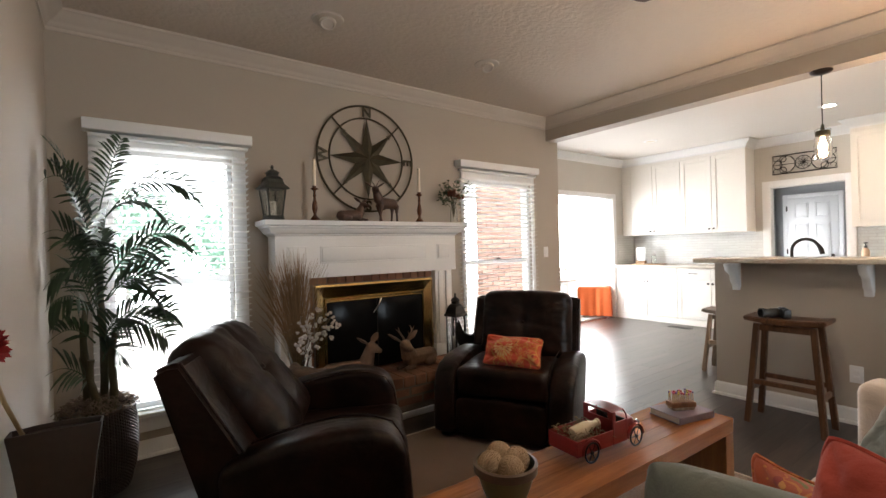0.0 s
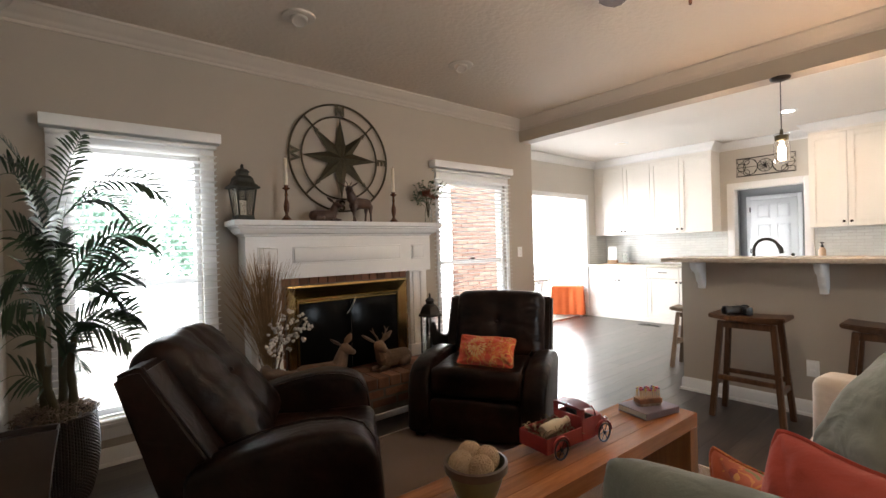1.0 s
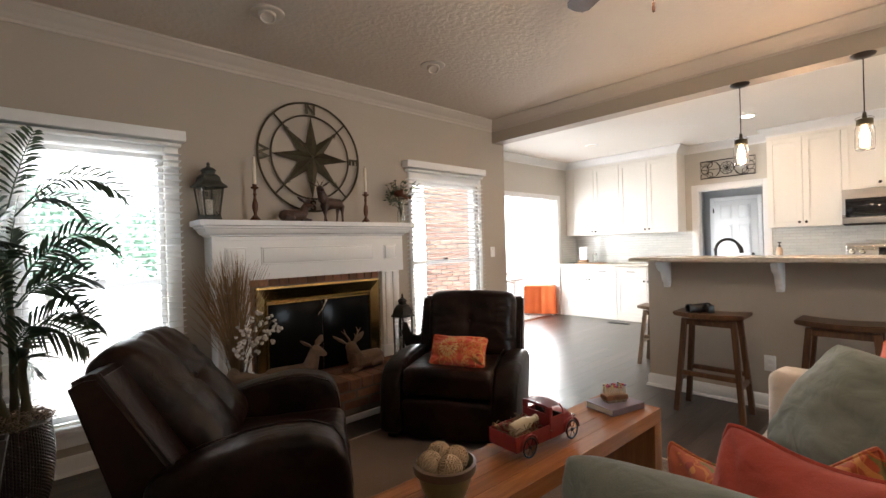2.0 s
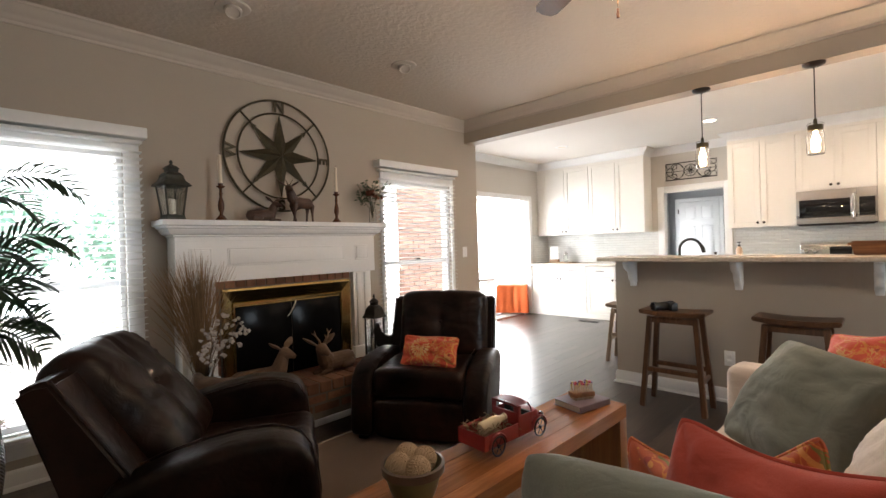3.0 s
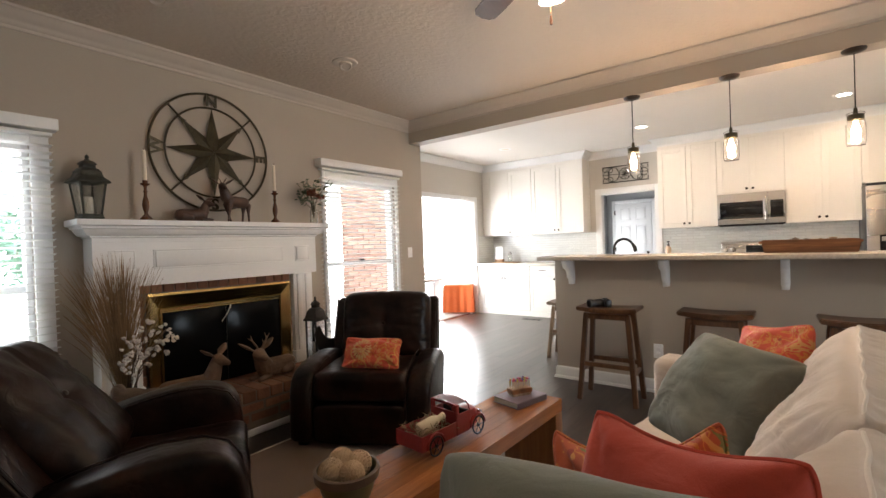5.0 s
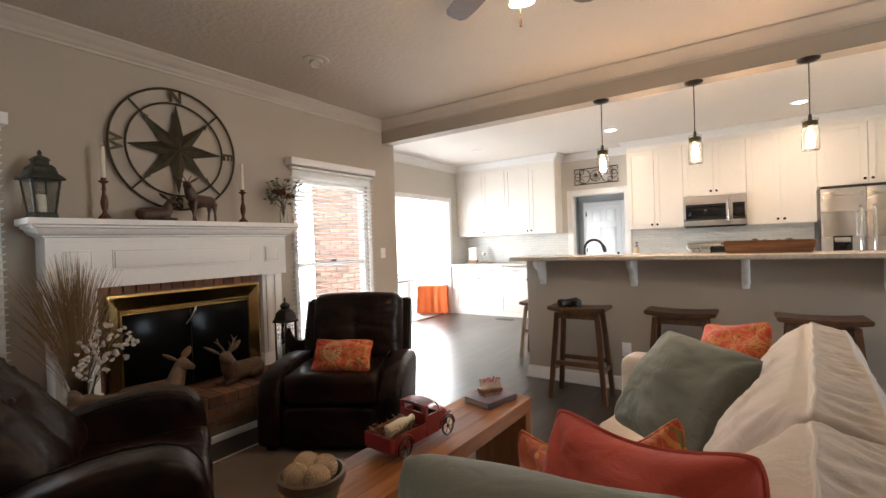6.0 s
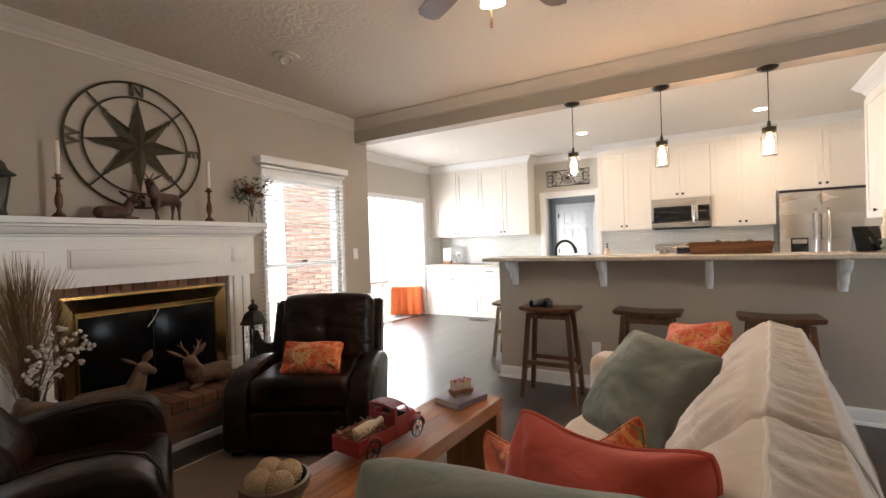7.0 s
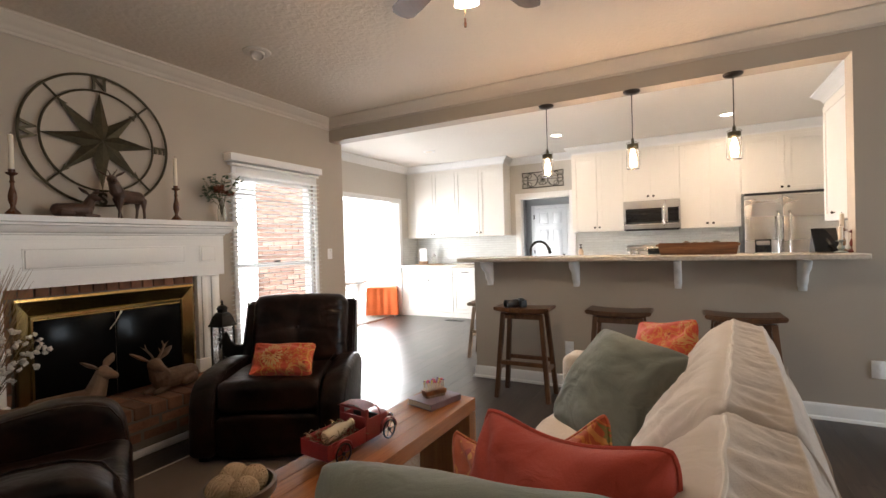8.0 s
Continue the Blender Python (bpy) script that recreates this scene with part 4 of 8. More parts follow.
def floral_material(name, ground, seed, leaf):
    """Printed flower rings and scrolls on an orange ground."""
    m, t, p = nodes_of(name)
    tc = t.nodes.new("ShaderNodeTexCoord")
    mp = t.nodes.new("ShaderNodeMapping")
    mp.inputs["Location"].default_value = (seed, seed * 0.37, seed * 0.71)
    t.links.new(tc.outputs["Object"], mp.inputs[0])
    v = nd(t, "ShaderNodeTexVoronoi", Scale=7.0)
    v2 = nd(t, "ShaderNodeTexVoronoi", Scale=16.0)
    n = nd(t, "ShaderNodeTexNoise", Scale=9.0, Detail=2.0, Distortion=2.5)
    for q in (v, v2, n):
        t.links.new(mp.outputs[0], q.inputs["Vector"])
    def band(src, lo, hi):
        a = nd(t, "ShaderNodeMath")
        a.operation = "GREATER_THAN"
        t.links.new(src, a.inputs[0])
        a.inputs[1].default_value = lo
        b = nd(t, "ShaderNodeMath")
        b.operation = "LESS_THAN"
        t.links.new(src, b.inputs[0])
        b.inputs[1].default_value = hi
        c = nd(t, "ShaderNodeMath")
        c.operation = "MULTIPLY"
        t.links.new(a.outputs[0], c.inputs[0])
        t.links.new(b.outputs[0], c.inputs[1])
        return c.outputs[0]
    col = mix_colour(t, band(n.outputs["Fac"], 0.50, 0.55), ground, (0.62, 0.22, 0.05))
    col = mix_colour(t, band(v.outputs["Distance"], 0.30, 0.36), col, (0.66, 0.30, 0.08))
    col = mix_colour(t, band(v2.outputs["Distance"], 0.0, 0.16), col, (0.36, 0.05, 0.03))
    col = mix_colour(t, band(n.outputs["Fac"], 0.60, 0.66), col, leaf)
    t.links.new(col, p.inputs["Base Color"])
    p.inputs["Roughness"].default_value = 0.9
    p.inputs["Sheen Weight"].default_value = 0.25
    bn = nd(t, "ShaderNodeTexNoise", Scale=450.0)
    t.links.new(tc.outputs["Object"], bn.inputs["Vector"])
    bp = nd(t, "ShaderNodeBump", Strength=0.3, Distance=0.002)
    t.links.new(bn.outputs["Fac"], bp.inputs["Height"])
    t.links.new(bp.outputs[0], p.inputs["Normal"])
    return m


FLORAL = floral_material("orange_floral_print", (0.60, 0.088, 0.042), 1.3, (0.62, 0.30, 0.10))
FLORAL_B = floral_material("orange_olive_floral_print", (0.50, 0.105, 0.04), 4.1, (0.22, 0.20, 0.05))
pillow("throw_pillow", 0.425, 0.425, 0.25, pose(1.822, 0.126, 0.718, -39, 2.1, -133), SAGE, "large sage green cotton throw pillow on the sofa", None, seed=2.0)
pillow("throw_pillow", 0.345, 0.345, 0.14, pose(2.326, -0.014, 0.718, -14.7, -10, -131), FLORAL, "orange floral throw pillow behind a green one", FLORAL, seed=3.0, bow=0.10)
pillow("throw_pillow", 0.315, 0.40, 0.225, pose(0.747, 0.060, 0.798, -16, -3, -106), CORAL, "coral red piped cotton throw pillow on the sofa", CORAL, seed=4.0, slump=0.028, sharp=7, bow=0.05)
pillow("throw_pillow", 0.350, 0.350, 0.13, pose(0.935, 0.156, 0.732, -22, -16.6, -95.3), FLORAL_B, "orange and olive floral throw pillow behind the coral one", FLORAL_B, seed=5.0, slump=0.05, sharp=14)
pillow("throw_pillow", 0.425, 0.42, 0.27, pose(0.590, 0.115, 0.777, 1.8, -3.5, -87), SAGE, "sage green cotton throw pillow beside the coral one", None, seed=6.0, bow=0.05)


def lumbar():
    m = pose(2.104, 2.098, 0.567, -33, -0.5, -65)
    th = pillow("lumbar_pillow", 0.39, 0.205, 0.12, m, FLORAL, "orange floral lumbar pillow with a pale sunflower motif", FLORAL, seed=7.0, category="lumbar pillow", bow=0.05)
    bm = bmesh.new()
    for ring, (r0, r1, k, off) in enumerate(((0.034, 0.072, 18, 0.0), (0.005, 0.04, 14, 0.1))):
        for i in range(k):
            a = 2 * math.pi * i / k + off
            w = math.pi / k * 0.9
            pts = [(r0, a - w * 0.4), (r0 + (r1 - r0) * 0.6, a - w), (r1, a), (r0 + (r1 - r0) * 0.6, a + w), (r0, a + w * 0.4)]
            vs = []
            for r, q in pts:
                x, z = -0.045 + r * math.cos(q), 0.005 + r * math.sin(q)
                t = ((1 - abs(x / 0.195) ** 2.4) * (1 - abs(z / 0.1025) ** 2.4)) ** 0.62 * 0.060 + 0.010 + 0.001 * ring
                vs.append(bm.verts.new((x, -t, z)))
            bm.faces.new(vs)
    part("sunflower_print", bm, surface("pale_petal_print", (0.72, 0.50, 0.28), (0.60, 0.34, 0.12), rough=0.9, grain=60, bump=0.1), th, "pale gold sunflower print", smooth=0)


lumbar()


def coffee_table():
    th = thing("coffee_table", pose(1.31, 1.005, 0, 0, 0, -2.0), "honey wood waterfall coffee table with slab legs", "coffee table")
    L, D, Z = 0.86, 0.148, 0.483
    for i in range(4):
        y0 = -D + i * 2 * D / 4
        part("board", boxes((-L, L, y0 + 0.0004, y0 + D / 2 - 0.0004, Z - 0.062, Z), bevel=0.0006, seg=1), TABLE_WOOD, th)
    for s in (-1, 1):
        part("slab_leg", boxes((s * L - (0.07 if s > 0 else 0), s * L + (0.07 if s < 0 else 0), -D, D, 0, Z - 0.0625), bevel=0.004), TABLE_LEG_WOOD, th)
    return th


coffee_table()
tagged(link("rug", boxes((-0.10, 2.66, -0.35, 2.56, 0.0, 0.011), bevel=0.004), RUG), "tan woven area rug under the seating", "rug")
rug_edge = link("rug_binding", boxes((-0.115, -0.10, -0.35, 2.56, 0.0, 0.013), (2.66, 2.678, -0.35, 2.56, 0.0, 0.013), (-0.115, 2.678, 2.56, 2.575, 0.0, 0.013), bevel=0.003), RUG_EDGE)
rug_edge.parent = bpy.data.objects["rug"]


def saddle_stool(m, label, height=0.733, light=False):
    th = thing("bar_stool", m, label, "bar stool", "wooden saddle-seat stools")
    wood = PALE_STOOL_WOOD if light else STOOL_WOOD
    bm = bmesh.new()
    nx, ny = 6, 14
    L, D = 0.225, 0.125
    grid = {}
    for s in (0, 1):
        for i in range(nx + 1):
            for j in range(ny + 1):
                x, y = -D + 2 * D * i / nx, -L + 2 * L * j / ny
                z = height - 0.012 + 0.012 * (abs(y) / L) ** 2 - (0.036 - 0.006 * (abs(y) / L) ** 2) * s
                grid[s, i, j] = bm.verts.new((x, y, z))
    for i in range(nx):
        for j in range(ny):
            bm.faces.new((grid[0, i, j], grid[0, i + 1, j], grid[0, i + 1, j + 1], grid[0, i, j + 1]))
            bm.faces.new((grid[1, i, j + 1], grid[1, i + 1, j + 1], grid[1, i + 1, j], grid[1, i, j]))
    for i in range(nx):
        for j in (0, ny):
            bm.faces.new((grid[0, i, j], grid[0, i + 1, j], grid[1, i + 1, j], grid[1, i, j]))
    for j in range(ny):
        for i in (0, nx):
            bm.faces.new((grid[0, i, j], grid[0, i, j + 1], grid[1, i, j + 1], grid[1, i, j]))
    bmesh.ops.recalc_face_normals(bm, faces=bm.faces)
    bmesh.ops.bevel(bm, geom=[e for e in bm.edges if e.calc_face_angle(0) > 1.0], offset=0.006, segments=2, affect="EDGES", clamp_overlap=True)
    part("seat", bm, wood, th)
    zt = height - 0.05

    def at(sx, sy, z):
        k = 1 - z / zt
        return Vector((sx * (0.085 + 0.045 * k), sy * (0.155 + 0.055 * k), z))

    def bar(a, b, w, t):
        d = (b - a)
        n = d.normalized()
        side = n.cross(Vector((0, 0, 1)))
        if side.length < 0.3:
            side = Vector((1, 0, 0)) - n * n.x
        side.normalize()
        up = side.cross(n).normalized()
        bm = bmesh.new()
        r = []
        for p in (a, b):
            r.append([bm.verts.new(p + side * (sx * w / 2) + up * (sy * t / 2)) for sx, sy in ((-1, -1), (1, -1), (1, 1), (-1, 1))])
        for k in range(4):
            bm.faces.new((r[0][k], r[0][(k + 1) % 4], r[1][(k + 1) % 4], r[1][k]))
        bm.faces.new(list(reversed(r[0])))
        bm.faces.new(r[1])
        bmesh.ops.recalc_face_normals(bm, faces=bm.faces)
        bmesh.ops.bevel(bm, geom=list(bm.edges), offset=0.004, segments=2, affect="EDGES", clamp_overlap=True)
        return bm
    for sx in (-1, 1):
        for sy in (-1, 1):
            part("leg", bar(at(sx, sy, 0.0), at(sx, sy, zt), 0.036, 0.036), wood, th)
    for sx, z in ((-1, 0.285), (1, 0.285)):
        part("stretcher", bar(at(sx, -1, z), at(sx, 1, z), 0.022, 0.034), wood, th)
    for sy in (-1, 1):
        part("stretcher", bar(at(-1, sy, 0.235), at(1, sy, 0.235), 0.022, 0.034), wood, th)
    for sx in (-1, 1):
        part("apron", bar(at(sx, -1, zt - 0.025), at(sx, 1, zt - 0.025), 0.02, 0.045), wood, th)
    return th


stool = saddle_stool(pose(3.66, 1.05, 0, 0, 0, 1), "dark walnut saddle-seat stool with a camera on it")
for y, r, lab in ((0.335, -1, "dark walnut saddle-seat stool under the breakfast bar"), (-0.435, 1.5, "dark walnut saddle-seat stool behind the sofa")):
    tagged(copy_thing(stool, pose(3.70, y, 0, 0, 0, r)), lab)
saddle_stool(pose(4.74, 1.80, 0, 0, 0, 4), "lighter wooden counter stool on the kitchen side", height=0.60, light=True)

# ---- breakfast bar ----
bar = thing("breakfast_bar", pose(0, 0, 0), "tan granite breakfast bar top on white corbels", "breakfast bar")
part("bar_top", boxes((3.75, 4.24, -1.10, 1.70, ZBAR - 0.034, ZBAR), bevel=0.006, seg=3), GRANITE, bar)


def corbel(y):
    out = [(0.0, 0.0), (-0.195, 0.0), (-0.195, -0.026), (-0.182, -0.034), (-0.178, -0.050), (-0.152, -0.070), (-0.118, -0.080), (-0.094, -0.098), (-0.084, -0.128), (-0.078, -0.152), (-0.058, -0.166), (-0.044, -0.176), (-0.040, -0.214), (0.0, -0.214)]
    bm = prism(out, 0.046, "y", at=0)
    bmesh.ops.bevel(bm, geom=[e for e in bm.edges if abs(e.verts[0].co.y - e.verts[1].co.y) < 1e-4], offset=0.004, segments=1, affect="EDGES", clamp_overlap=True)
    bmesh.ops.translate(bm, verts=bm.verts, vec=(B, y, ZBAR - 0.0405))
    part("corbel", bm, WHITE, bar, "white carved wood corbel", smooth=50)
    part("corbel_plate", boxes((B - 0.012, B, y - 0.027, y + 0.027, ZBAR - 0.228, ZBAR - 0.041), bevel=0.003), WHITE, bar)


for y in (1.475, 0.700, -0.055, -0.805):
    corbel(y)


# ---- kitchen ----
def shaker(a0, a1, z0, z1, rail=0.065):
    """Shaker door in its own plane: y from a0 to a1, x = 0 is the face, z0 to z1; recessed middle panel."""
    return boxes((0.0, 0.02, a0, a0 + rail, z0, z1), (0.0, 0.02, a1 - rail, a1, z0, z1), (0.0, 0.02, a0 + rail, a1 - rail, z0, z0 + rail),
                 (0.0, 0.02, a0 + rail, a1 - rail, z1 - rail, z1), (0.009, 0.016, a0 + rail - 0.005, a1 - rail + 0.005, z0 + rail - 0.005, z1 - rail + 0.005), bevel=0.0015, seg=1)


def knob(at, parent):
    part("knob", lathe([(0.006, 0), (0.006, 0.012), (0.014, 0.018), (0.016, 0.026), (0.010, 0.031), (0, 0.032)], 12, Matrix.Translation(at) @ Matrix.Rotation(radians(-90), 4, "Y")), DARK_BRONZE, parent, "dark bronze knob")


def upper_cabinet(y0, y1, z0, z1, doors, label, front=None, depth=0.33, knob_low=True):
    front = front or KW - depth
    th = thing("wall_cabinet", pose(0, 0, 0), label, "kitchen cabinet", "white shaker wall cabinets")
    part("body", boxes((front + 0.021, KW - 0.002, y0 + 0.0015, y1 - 0.0015, z0, z1), bevel=0.002, seg=1), CABINET, th)
    w = (y1 - y0) / doors
    for i in range(doors):
        a, b = y0 + i * w + 0.002, y0 + (i + 1) * w - 0.002
        d = part("cabinet_door", shaker(a, b, z0 + 0.003, z1 - 0.003), CABINET, th)
        d.location = (front, 0, 0)
        inner = (b - 0.032) if (doors == 1 or i == 0) else (a + 0.032)
        knob((0, inner, z0 + 0.06), d)
    return th


UZ, UT = 1.375, 2.52
corner = upper_cabinet(3.42, 4.32, UZ, UT, 2, "tall white shaker wall cabinet with two doors")
part("filler", boxes((KW - 0.325, KW - 0.002, 4.3195, WK - 0.001, UZ, UT), bevel=0.001, seg=1), CABINET, corner)
upper_cabinet(2.515, 3.42, UZ, UT, 2, "tall white shaker wall cabinet beside the doorway")
upper_cabinet(0.67, 1.405, UZ, UT, 2, "tall white shaker wall cabinet above the sink counter")
upper_cabinet(-0.065, 0.67, 1.792, UT, 2, "short white shaker cabinet over the microwave")
upper_cabinet(-0.775, -0.065, UZ, UT, 2, "tall white shaker wall cabinet beside the refrigerator")
upper_cabinet(-1.70, -0.775, 1.795, UT, 2, "white shaker cabinet over the refrigerator")
FILL = thing("cabinet_crown", pose(0, 0, 0), "white frieze and crown molding over the kitchen cabinets", "crown molding", kind="structure")
part("frieze", boxes((KW - 0.322, KW, 2.517, WK, UT, ZC - 0.001), (KW - 0.322, KW, KSOUTH, 1.403, UT, ZC - 0.001), bevel=0.0), CABINET, FILL, smooth=0)
part("crown", sweep(CROWN, [(KW - 0.322, WK, ZC - 0.002), (KW - 0.322, 2.517, ZC - 0.002), (KW, 2.517, ZC - 0.002)], out=-1), WHITE, FILL, smooth=30)
part("crown", sweep(CROWN, [(KW, 1.403, ZC - 0.002), (KW - 0.322, 1.403, ZC - 0.002), (KW - 0.322, KSOUTH, ZC - 0.002)], out=-1), WHITE, FILL, smooth=30)

# wall cabinet on the side wall, past the end of the living room wall
side = thing("wall_cabinet", pose(0, 0, 0), "white shaker wall cabinet on the kitchen side wall", "kitchen cabinet", "white shaker wall cabinets")
SY = -1.36
part("body", boxes((4.18, 5.98, KSOUTH, SY - 0.021, UZ, UT), bevel=0.002, seg=1), CABINET, side)
for a, b in ((5.08, 5.98), (4.18, 5.08)):
    bm = shaker(a + 0.002, b - 0.002, UZ + 0.003, UT - 0.003)
    bmesh.ops.transform(bm, matrix=Matrix(((0, 1, 0, 0), (-1, 0, 0, SY), (0, 0, 1, 0), (0, 0, 0, 1))), verts=bm.verts)
    d = part("cabinet_door", bm, CABINET, side)
    part("knob", lathe([(0.006, 0), (0.006, 0.012), (0.014, 0.018), (0.016, 0.026), (0, 0.032)], 12, Matrix.Translation((a + 0.55, SY, UZ + 0.07)) @ Matrix.Rotation(radians(-90), 4, "X")), DARK_BRONZE, d, "dark bronze knob")
part("frieze", boxes((4.18, 5.97, KSOUTH, SY - 0.012, UT, ZC - 0.001)), CABINET, side, smooth=0)
part("crown", sweep(CROWN, [(4.17, SY - 0.012, ZC - 0.002), (5.97, SY - 0.012, ZC - 0.002), (5.97, KSOUTH, ZC - 0.002)], out=1), WHITE, side, smooth=30)


def base_cabinet(y0, y1, label, drawers=1):
    th = thing("base_cabinet", pose(0, 0, 0), label, "kitchen cabinet", "white base cabinets")
    front = KW - 0.60
    part("body", boxes((front + 0.021, KW - 0.002, y0 + 0.001, y1 - 0.001, 0.0, 0.852), bevel=0.002, seg=1), CABINET, th)
    part("toe_board", boxes((front + 0.004, front + 0.02, y0 + 0.001, y1 - 0.001, 0.0, 0.085), bevel=0.003, seg=1), CABINET, th)
    d = part("drawer", boxes((front, front + 0.02, y0 + 0.004, y1 - 0.004, 0.69, 0.845), bevel=0.003, seg=1), CABINET, th)
    c = (y0 + y1) / 2
    part("bar_pull", tube([(front, c - 0.06, 0.775), (front - 0.022, c - 0.06, 0.775), (front - 0.022, c + 0.06, 0.775), (front, c + 0.06, 0.775)], 0.005, 8), DARK_BRONZE, d, "dark bronze bar pull")
    bm = shaker(y0 + 0.004, y1 - 0.004, 0.095, 0.68, 0.055)
    o = part("cabinet_door", bm, CABINET, th)
    o.location = (front, 0, 0)
    return th, o, front


for i, (a, b) in enumerate(((3.85, 4.33), (3.37, 3.85), (2.89, 3.37), (2.45, 2.89))):
    th, o, fr = base_cabinet(a, b, "white base cabinet with a drawer over a shaker door")
    knob((0, (a + 0.03) if i % 2 == 0 else (b - 0.03), 0.635), o)
    if i == 0:
        part("filler", boxes((fr + 0.006, KW - 0.002, b, WK - 0.001, 0.0, 0.852), bevel=0.001, seg=1), CABINET, th)
for a, b in ((0.67, 1.42), (-0.78, -0.10)):
    th, o, fr = base_cabinet(a, b, "white base cabinet beside the range")
    knob((0, a + 0.03, 0.635), o)


def counter(name, y0, y1, lab):
    tagged(link(name, boxes((KW - 0.64, KW - 0.002, y0, y1, 0.853, 0.889), bevel=0.005), QUARTZ), lab, "countertop")


counter("countertop", 2.45, 4.40, "pale stone countertop on the base cabinets")
counter("countertop", 0.672, 1.425, "pale stone countertop beside the range")
counter("countertop", -0.78, -0.10, "pale stone countertop beside the refrigerator")
# sink counter behind the half wall
tagged(link("sink_counter", boxes((B + 0.135, 4.86, -1.02, 1.62, 0.853, 0.889), bevel=0.005), QUARTZ), "pale stone sink counter behind the breakfast bar", "countertop")
sinkbase = tagged(link("sink_cabinet", boxes((B + 0.135, 4.82, -1.0, 1.60, 0.0, 0.852), bevel=0.003, seg=1), CABINET), "white cabinet run under the sink counter", "kitchen cabinet")


def tiles(name, plane, a0, a1, z0, z1, at, label):
    """Glossy subway tile on a wall: running bond, raised over the grout."""
    tw, tz, g = 0.150, 0.0405, 0.003
    verts, faces = [], []
    row = 0
    z = z0
    while z < z1 - 0.01:
        zt = min(z + tz, z1)
        a = a0 - (tw / 2 if row % 2 else 0)
        while a < a1 - 0.005:
            l, r = max(a, a0) + g / 2, min(a + tw, a1) - g / 2
            if r - l > 0.01:
                k = len(verts)
                e = 0.003
                for d, s in ((0.0, 0.0), (0.007, e)):
                    for u, v in ((l + s, z + g / 2 + s), (r - s, z + g / 2 + s), (r - s, zt - g / 2 - s), (l + s, zt - g / 2 - s)):
                        verts.append((at - d, u, v) if plane == "x" else (u, at - d, v))
                faces.append((k + 4, k + 5, k + 6, k + 7))
                for q in range(4):
                    faces.append((k + q, k + (q + 1) % 4, k + 4 + (q + 1) % 4, k + 4 + q))
            a += tw
        z += tz
        row += 1
    me = bpy.data.meshes.new(name)
    me.from_pydata(verts, [], faces)
    me.materials.append(TILE)
    bm = bmesh.new()
    bm.from_mesh(me)
    bmesh.ops.recalc_face_normals(bm, faces=bm.faces)
    bm.to_mesh(me)
    bm.free()
    root = thing("backsplash", pose(0, 0, 0), label, "backsplash", kind="structure")
    if plane == "x":
        part("grout", boxes((at - 0.003, at, a0, a1, z0, z1)), GROUT, root, smooth=0)
    else:
        part("grout", boxes((a0, a1, at - 0.003, at, z0, z1)), GROUT, root, smooth=0)
    o = new("subway_tile", me)
    o.parent = root
    tagged(o, kind="stuff")


TILE = surface("glossy_white_tile", (0.74, 0.75, 0.73), (0.68, 0.69, 0.67), rough=0.12, grain=8, broad=3, bump=0.03, per_island=0.05)
GROUT = surface("pale_grout", (0.66, 0.65, 0.63), rough=0.9, grain=100, bump=0.2)
tiles("tiles", "x", 2.43, 4.41, 0.889, UZ, KW, "white subway tile backsplash beside the doorway")
tiles("tiles", "x", -0.785, 1.42, 0.889, UZ, KW, "white subway tile backsplash behind the range")
tiles("tiles", "y", 6.98, 7.515, 0.889, UZ + 0.02, WK, "white subway tile on the side wall")


def microwave():
    th = thing("microwave", pose(0, 0, 0), "stainless over-range microwave with a black window", "microwave")
    f, y0, y1, z0, z1 = KW - 0.40, -0.06, 0.665, 1.376, 1.788
    part("body", boxes((f + 0.03, KW - 0.005, y0, y1, z0, z1), bevel=0.004), BLACK_PLASTIC, th)
    door = part("door", boxes((f, f + 0.028, y0 + 0.175, y1, z0 + 0.012, z1), bevel=0.006), STEEL, th)
    part("window", boxes((f - 0.003, f + 0.004, y0 + 0.225, y1 - 0.03, z0 + 0.085, z1 - 0.11), bevel=0.003), BLACK_GLASS, door, "black glass window")
    part("handle", tube([(f, y0 + 0.195, z0 + 0.05), (f - 0.035, y0 + 0.195, z0 + 0.06), (f - 0.035, y0 + 0.195, z1 - 0.07), (f, y0 + 0.195, z1 - 0.06)], 0.011, 10), CHROME, door)
    panel = part("control_panel", boxes((f, f + 0.028, y0, y0 + 0.172, z0 + 0.012, z1), bevel=0.006), STEEL, th)
    part("display", boxes((f - 0.003, f + 0.004, y0 + 0.015, y0 + 0.15, z0 + 0.085, z1 - 0.11), bevel=0.003), BLACK_GLASS, panel)
    part("vent_grille", boxes((f + 0.01, f + 0.2, y0 + 0.02, y1 - 0.02, z0 - 0.012, z0 + 0.002), bevel=0.003), BLACK_METAL, th)


microwave()


